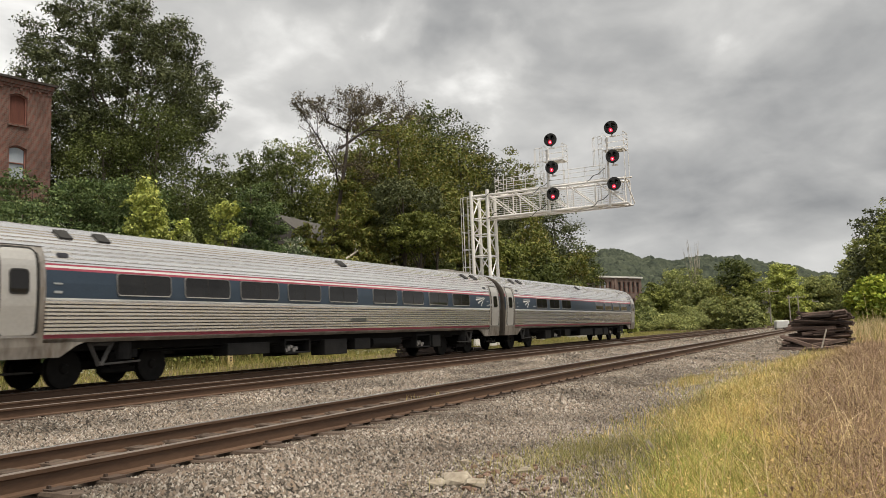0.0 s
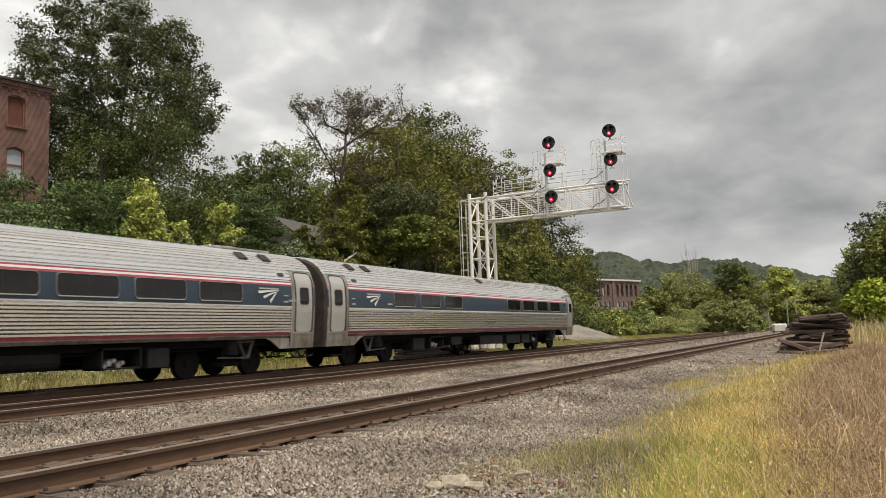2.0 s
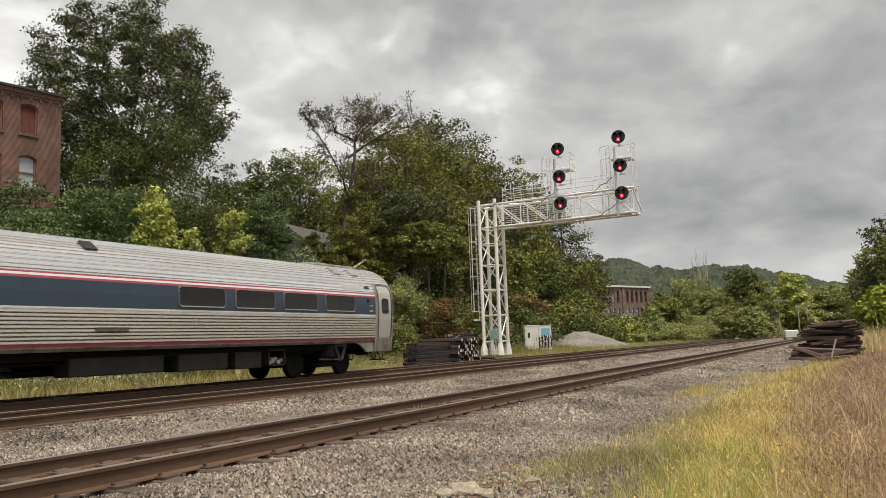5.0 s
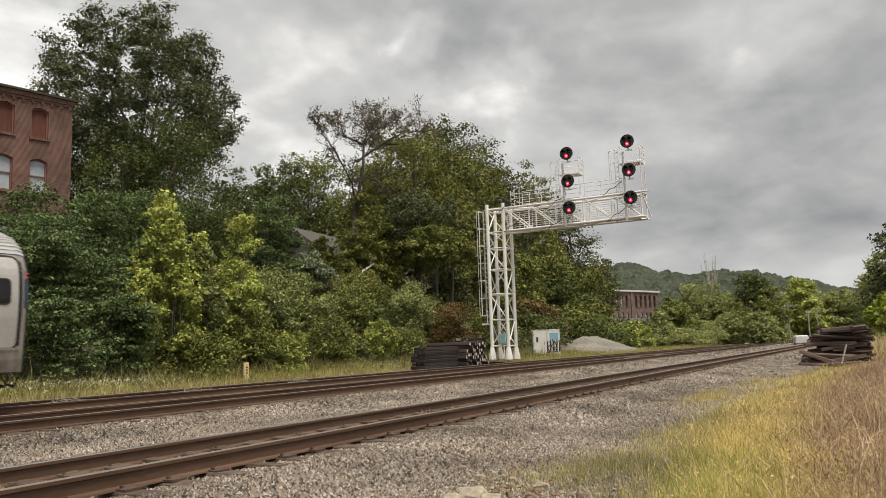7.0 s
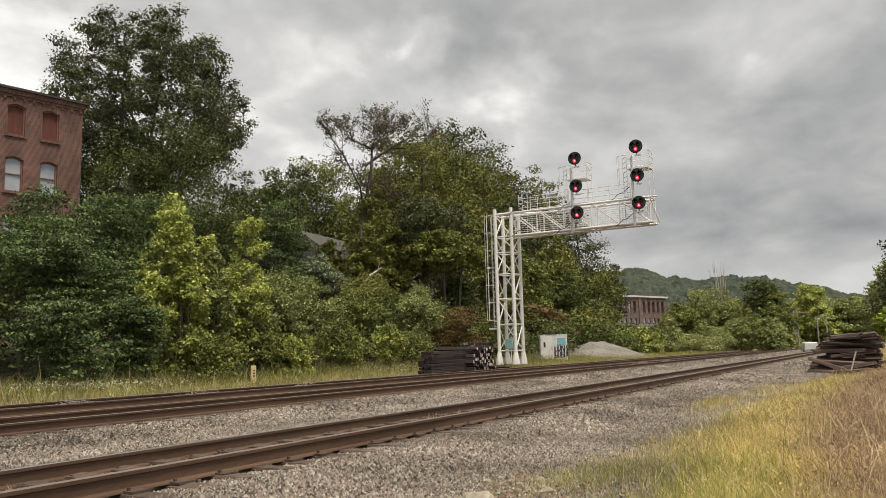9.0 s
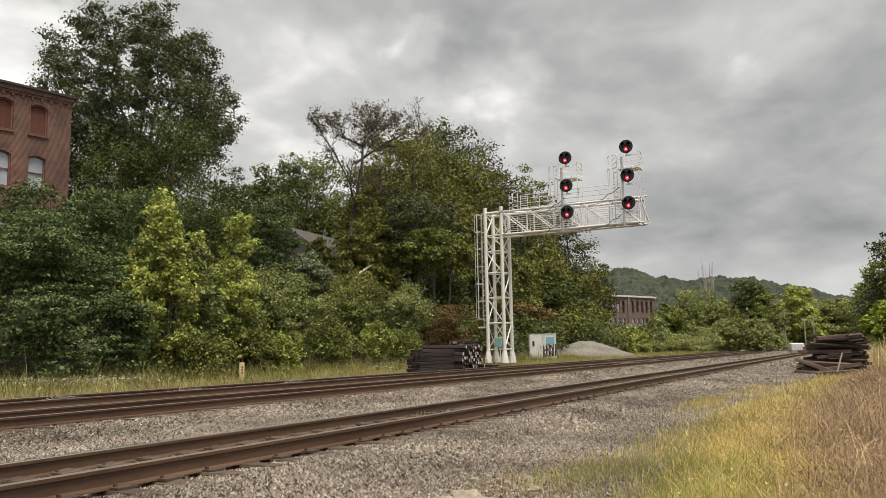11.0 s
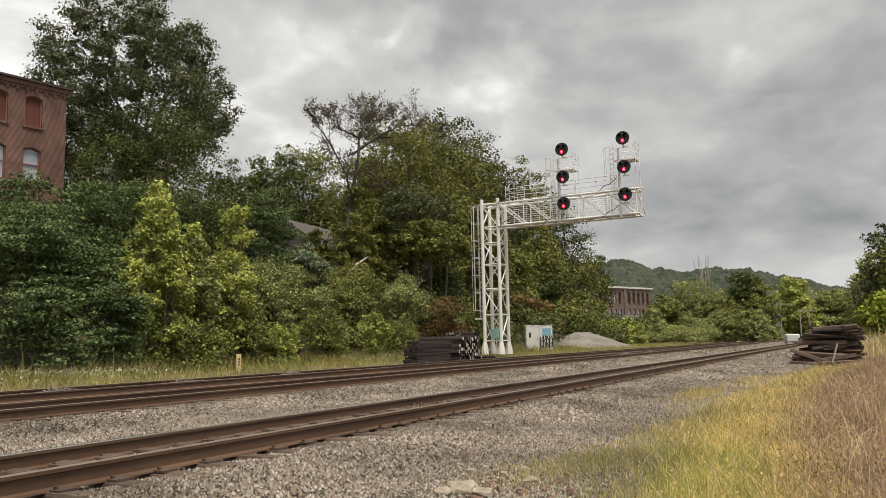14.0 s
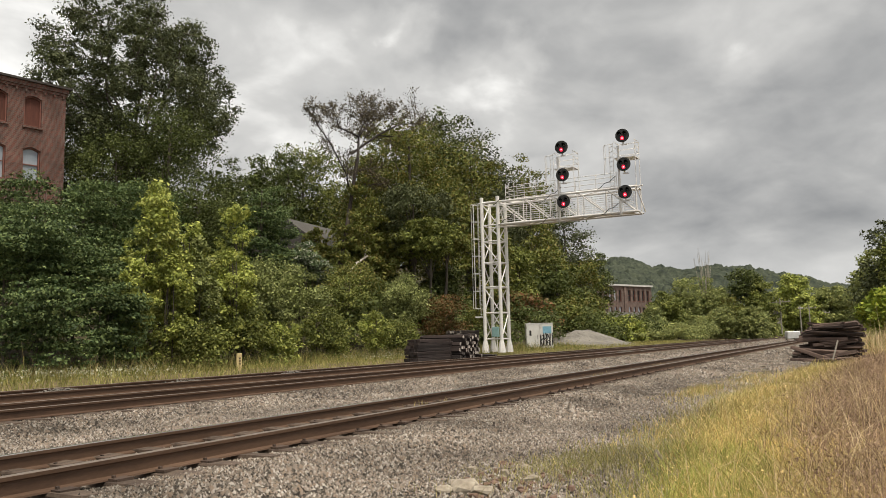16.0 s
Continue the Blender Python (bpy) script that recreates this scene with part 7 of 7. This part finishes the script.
def passenger_car(front_x, windows, marks, boxes_under, tail):
    """A car in its own space: x from 0 (rear end) to -CAR_L (front end), track middle at y = 0."""
    car = thing("passenger_car", "fluted stainless steel passenger car with blue band and red stripes", "train car", (front_x, TRACK_Y, 0.0), "cars of the train")
    x0, x1 = -CAR_L + 1.31, -1.31
    part("body_shell", shell_mesh(x0, x1), None, car, "fluted stainless steel body")
    for sgn, x in ((1, x1), (-1, x0)):
        part("vestibule_end", end_mesh(sgn, x), None, car, "smooth stainless vestibule end")
        part("roof_end", roof_end_mesh(sgn, x), None, car, "fluted roof over the vestibule")
    for s in (-1, 1):
        for x in windows:
            side_window(car, x, 1.66, s)
        for x, inner in ((-CAR_L + 0.68, 1), (-0.68, 1)):
            side_door(car, x, s, inner)
        for x, facing in marks:
            chevron_mark(car, x, s, facing)
        for x in (-CAR_L + 0.11, -0.11):
            bm = bmesh.new()
            sg = 1 if x > -5 else -1
            panel_on_side(bm, x - 0.055, x + 0.055, 2.06, 2.68, s, -0.004, 0.01, 2, at=end_y)
            part("end_stripe", bm, M["blue"], car)
            for z in (2.70, 2.78):
                bm = bmesh.new()
                panel_on_side(bm, x - 0.055, x + 0.055, z, z + 0.04, s, -0.004, 0.01, 2, at=end_y)
                part("end_stripe", bm, M["red"], car)
        for x in (x0 + 0.45, x1 - 0.45):
            bm = bmesh.new()
            panel_on_side(bm, x - 0.24, x + 0.24, 2.94, 3.13, s, 0.022, 0.02)
            board = part("number_board", bm, M["door"], car, "steel plate with a small dark light")
            bm = bmesh.new()
            panel_on_side(bm, x - 0.15, x + 0.15, 2.98, 3.09, s, 0.034, 0.045)
            part("lens", bm, M["number"], board)
        for x in (x0 + 0.75, x0 + 1.8, x1 - 0.75, x1 - 1.8, -13.0):
            m = boxes((x - 0.17, s * 1.10 - 0.17, 3.53, x + 0.17, s * 1.10 + 0.17, 3.59))
            bmesh.ops.rotate(m, verts=m.verts, cent=(x, s * 1.10, 3.56), matrix=Matrix.Rotation(-s * radians(38), 3, "X"))
            pale = tail and x > -6
            vent = part("roof_vent", m, M["gear"] if pale else M["rubber"], car, "pale roof hatch" if pale else "dark roof vent")
            if pale:
                m = boxes((x - 0.21, s * 1.06 - 0.2, 3.53, x + 0.21, s * 1.06 + 0.2, 3.555))
                bmesh.ops.rotate(m, verts=m.verts, cent=(x, s * 1.06, 3.56), matrix=Matrix.Rotation(-s * radians(38), 3, "X"))
                part("hatch_frame", m, M["rubber"], vent)
        for x in (x0 + 0.3, x1 - 0.3):
            for k in range(2):
                bm = bmesh.new()
                panel_on_side(bm, x - 0.1, x + 0.1, 2.16 + k * 0.2, 2.22 + k * 0.18, s, 0.002, 0.01, 2)
                part("notice", bm, M["pale_bar"], car, "small pale notice")
        if tail:
            bm = bmesh.new()
            panel_on_side(bm, x1 - 1.95, x1 - 0.78, 2.93, 3.09, s, 0.028, 0.02)
            part("letter_board", bm, M["door"], car, "plain steel letter board")
            bm = bmesh.new()
            panel_on_side(bm, x1 - 0.53, x1 - 0.43, 2.50, 2.62, s, 0.03, 0.02, 3)
            part("marker_light", bm, M["rubber"], car, "small dark marker light")
        bm = bmesh.new()
        panel_on_side(bm, -13.1, -12.2, 1.50, 1.60, s, 0.03, 0.01, 2)
        part("name_plate", bm, M["window_frame"], car, "dark plain bar of a name")
        # skirt from the vestibule over the bogie
        for sg, xe in ((1, x1), (-1, x0)):
            vs = [(xe, s * 1.45, 0.74), (xe - sg * 0.45, s * 1.45, 0.74), (xe - sg * 0.85, s * 1.46, 0.98), (xe - sg * 1.1, s * 1.47, 1.07), (xe, s * 1.47, 1.07)]
            k = [(a, b - s * 0.06, c) for a, b, c in vs]
            fs = [(0, 1, 2, 3, 4), (9, 8, 7, 6, 5)] + [(i, i + 5, (i + 1) % 5 + 5, (i + 1) % 5) for i in range(5)]
            part("skirt", mesh_of("skirt", vs + k, fs, M["steel_smooth"]), None, car)
    part("ridge_box", boxes((-3.6, -0.35, 3.86, -0.9, 0.35, 3.93), (-2.9, -0.2, 3.93, -2.3, 0.2, 3.97)), M["steel_smooth"], car, bevel=0.015)
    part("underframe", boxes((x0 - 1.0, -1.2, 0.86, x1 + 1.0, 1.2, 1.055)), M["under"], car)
    for xa, xb, za, what in boxes_under:
        for s in (-1, 1):
            ya, yb = sorted((s * 0.75, s * (1.36 if what != "tank" else 1.2)))
            if what == "gear":
                b = part("open_gear_box", boxes((xa, ya, za, xb, yb, za + 0.05), (xa, ya, 0.9, xb, yb, 0.95), (xa, ya, za, xa + 0.05, yb, 0.95), (xb - 0.05, ya, za, xb, yb, 0.95), (xa, s * 0.7, za, xb, s * 0.75, 0.95)), M["box"], car)
                g = bmesh.new()
                for k in range(5):
                    rod(g, (xa + 0.15 + k * 0.13, s * 1.0, za + 0.1 + 0.06 * (k % 3)), (xa + 0.15 + k * 0.13, s * 1.3, za + 0.1 + 0.06 * (k % 3)), 0.055 + 0.02 * (k % 2), None, 8)
                part("valve", g, M["gear"], b, "pale pipe fittings")
            elif what == "tank":
                g = bmesh.new()
                rod(g, (xa, s * 1.0, 0.72), (xb, s * 1.0, 0.72), 0.24, None, 14)
                part("air_tank", g, M["box"], car, "dark air tank")
            else:
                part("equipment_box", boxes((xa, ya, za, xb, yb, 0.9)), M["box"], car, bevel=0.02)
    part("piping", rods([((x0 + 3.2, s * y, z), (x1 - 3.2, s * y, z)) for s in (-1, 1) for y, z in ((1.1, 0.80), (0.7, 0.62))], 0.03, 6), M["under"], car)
    for sg, x in ((1, 0.0), (-1, -CAR_L)):
        part("coupler", boxes((x - sg * 1.2, -0.15, 0.66, x + sg * 0.27, 0.15, 0.92), (x - sg * 0.1, -0.22, 0.6, x + sg * 0.2, 0.22, 0.98)), M["under"], car, bevel=0.02)
        part("diaphragm", boxes((x - sg * 0.02, -0.62, 1.1, x + sg * 0.2, -0.5, 3.2), (x - sg * 0.02, 0.5, 1.1, x + sg * 0.2, 0.62, 3.2), (x - sg * 0.02, -0.62, 3.2, x + sg * 0.2, 0.62, 3.36)), M["diaph"], car, "weathered gangway diaphragm", bevel=0.02)
        part("end_door", boxes((x - sg * 0.05, -0.45, 1.15, x + sg * 0.03, 0.45, 3.2)), M["diaph"], car)
        hoses = []
        for y in (-0.9, -0.55, 0.55, 0.9):
            hoses.append([((x - sg * 0.25, y, 0.75), 0.03), ((x - sg * 0.05, y, 0.48), 0.03), ((x + sg * 0.15, y * 0.97, 0.42), 0.03), ((x + sg * 0.24, y * 0.95, 0.62), 0.03)])
        for path in hoses:
            part("hose", mesh_of("hose", *tubes([path], 6), M["rubber"], smooth=True), None, car, "hanging black hose")
        for y in (-1.42, 1.15):
            part("step", boxes((x - sg * 1.15, y, 0.42, x - sg * 0.45, y + 0.27, 0.46)), M["under"], car)
    sets = bogie(car, -CAR_L + 3.66, 1) + bogie(car, -3.66, -1)
    return car, sets


M["window_rim"] = mat("dull_steel_window_rim", (0.20, 0.195, 0.19), (0.36, 0.35, 0.34), 3, 0.5, 0.5)
M["door"] = mat("brushed_door_steel", (0.50, 0.485, 0.46), (0.62, 0.605, 0.58), 0.8, 0.45, 0.55, 0.02, 14)
M["pale_bar"] = mat("faded_white_lettering", (0.30, 0.32, 0.34), (0.42, 0.44, 0.45), 30, 0.5)
M["strut"] = mat("worn_grey_strut", (0.05, 0.048, 0.045), (0.10, 0.095, 0.09), 4, 0.7)
M["number"] = mat("number_board", (0.02, 0.02, 0.026), (0.04, 0.04, 0.05), 6, 0.3)
CAFE = [-21.0, -18.89, -16.76, -9.79, -7.70, -5.60, -3.49]
COACH = [-22.18, -20.02, -17.89, -15.75, -13.59, -10.87, -8.76, -6.6, -4.44]
UNDER_A = [(-20.0, -19.1, 0.42, "box"), (-18.6, -17.4, 0.45, "gear"), (-16.6, -15.6, 0.55, "box"), (-13.6, -10.9, 0.48, "box"), (-10.4, -8.6, 0.45, "box"), (-8.3, -7.2, 0.42, "box"), (-6.9, -6.1, 0.45, "gear")]
UNDER_B = [(-19.0, -17.2, 0.55, "box"), (-16.5, -15.2, 0.5, "gear"), (-14.4, -13.1, 0.38, "box"), (-12.6, -11.6, 0.5, "box"), (-11.2, -9.2, 0.5, "tank"), (-8.2, -7.0, 0.42, "gear"), (-6.8, -6.1, 0.4, "box")]
last_car, last_sets = passenger_car(62.83, CAFE, [(-23.27, 1)], UNDER_A, True)
coach, coach_sets = passenger_car(62.83 - CAR_PITCH, COACH, [(-2.42, 1)], UNDER_B, False)


# ---- distance along the line ----
def utility_pole(az, d, h, arm, turn):
    a = radians(az)
    t = thing("utility_pole", "grey wooden utility pole with a crossarm", "utility pole", (d * math.cos(a), d * math.sin(a), -0.5), "poles along the line")
    part("pole", rods([((0, 0, 0), (0, 0, h))], 0.13, 8), M["pole"], t)
    part("crossarm", boxes((-0.07, -arm / 2, h - 0.7, 0.07, arm / 2, h - 0.55)), M["pole"], t, at=pose(0, 0, 0, 0, 0, turn))
    for k in range(4):
        y = -arm / 2 + 0.2 + k * (arm - 0.4) / 3
        part("insulator", rods([((0, y, h - 0.55), (0, y, h - 0.33))], 0.05, 6), M["paint"], t, at=pose(0, 0, 0, 0, 0, turn))


def distance():
    utility_pole(5.2, 150, 7.2, 3.4, 0)
    utility_pole(4.0, 200, 7.2, 1.0, 0)
    utility_pole(3.46, 205, 7.4, 3.2, 0)
    utility_pole(2.6, 225, 6.6, 3.0, 0)
    a = radians(4.5)
    t = thing("white_trailer", "small white box trailer parked by the line", "trailer", (118 * math.cos(a), 118 * math.sin(a), -0.45), turn=10)
    part("body", boxes((0, -0.85, 0.32, 3.2, 0.85, 1.42)), M["white"], t, bevel=0.12)
    part("drawbar", boxes((-0.9, -0.06, 0.34, 0.02, 0.06, 0.44)), M["under"], t)
    for y in (-0.8, 0.8):
        bm = bmesh.new()
        lathe(bm, [(0.15, -0.1), (0.28, -0.08), (0.28, 0.08), (0.15, 0.1)], 14, "Y")
        part("wheel", bm, M["rubber"], t, at=pose(1.6, y, 0.28))
    part("jockey_wheel", boxes((-0.75, -0.05, 0.0, -0.65, 0.05, 0.36)), M["under"], t)


def far_house():
    """Gable end of a grey house standing among the far trees."""
    a = radians(5.65)
    t = thing("far_house", "small grey house among the trees ahead", "house", (205 * math.cos(a), 205 * math.sin(a), -0.4), turn=6)
    part("wall", boxes((0.2, -1.5, 0, 5.8, 1.5, 5.2)), M["pole"], t)
    vs = [(0, -1.9, 5.2), (6, -1.9, 5.2), (6, 1.9, 5.2), (0, 1.9, 5.2), (0, 0, 7.0), (6, 0, 7.0)]
    part("roof", mesh_of("roof", vs, [(0, 1, 5, 4), (2, 3, 4, 5), (0, 4, 3), (1, 2, 5), (3, 2, 1, 0)], M["roof"]), None, t, "grey pitched roof")


distance()
far_house()


# ---- movement ----
SPEED, WHEEL = 7.49, 0.457


def motions():
    for car, start, sets in ((last_car, 62.83, last_sets), (coach, 62.83 - CAR_PITCH, coach_sets)):
        walk(car, [(t, pose(start - SPEED * t, TRACK_Y, 0)) for t in (0.0, 4.0, 8.0, 12.0, 16.0)])
        for s in sets:
            x, y, z = s.location
            turn = -SPEED / WHEEL / 15
            walk(s, [(k / 15, Matrix.Translation((x, y, z)) @ Matrix.Rotation(turn * k, 4, "Y")) for k in range(241)])


motions()
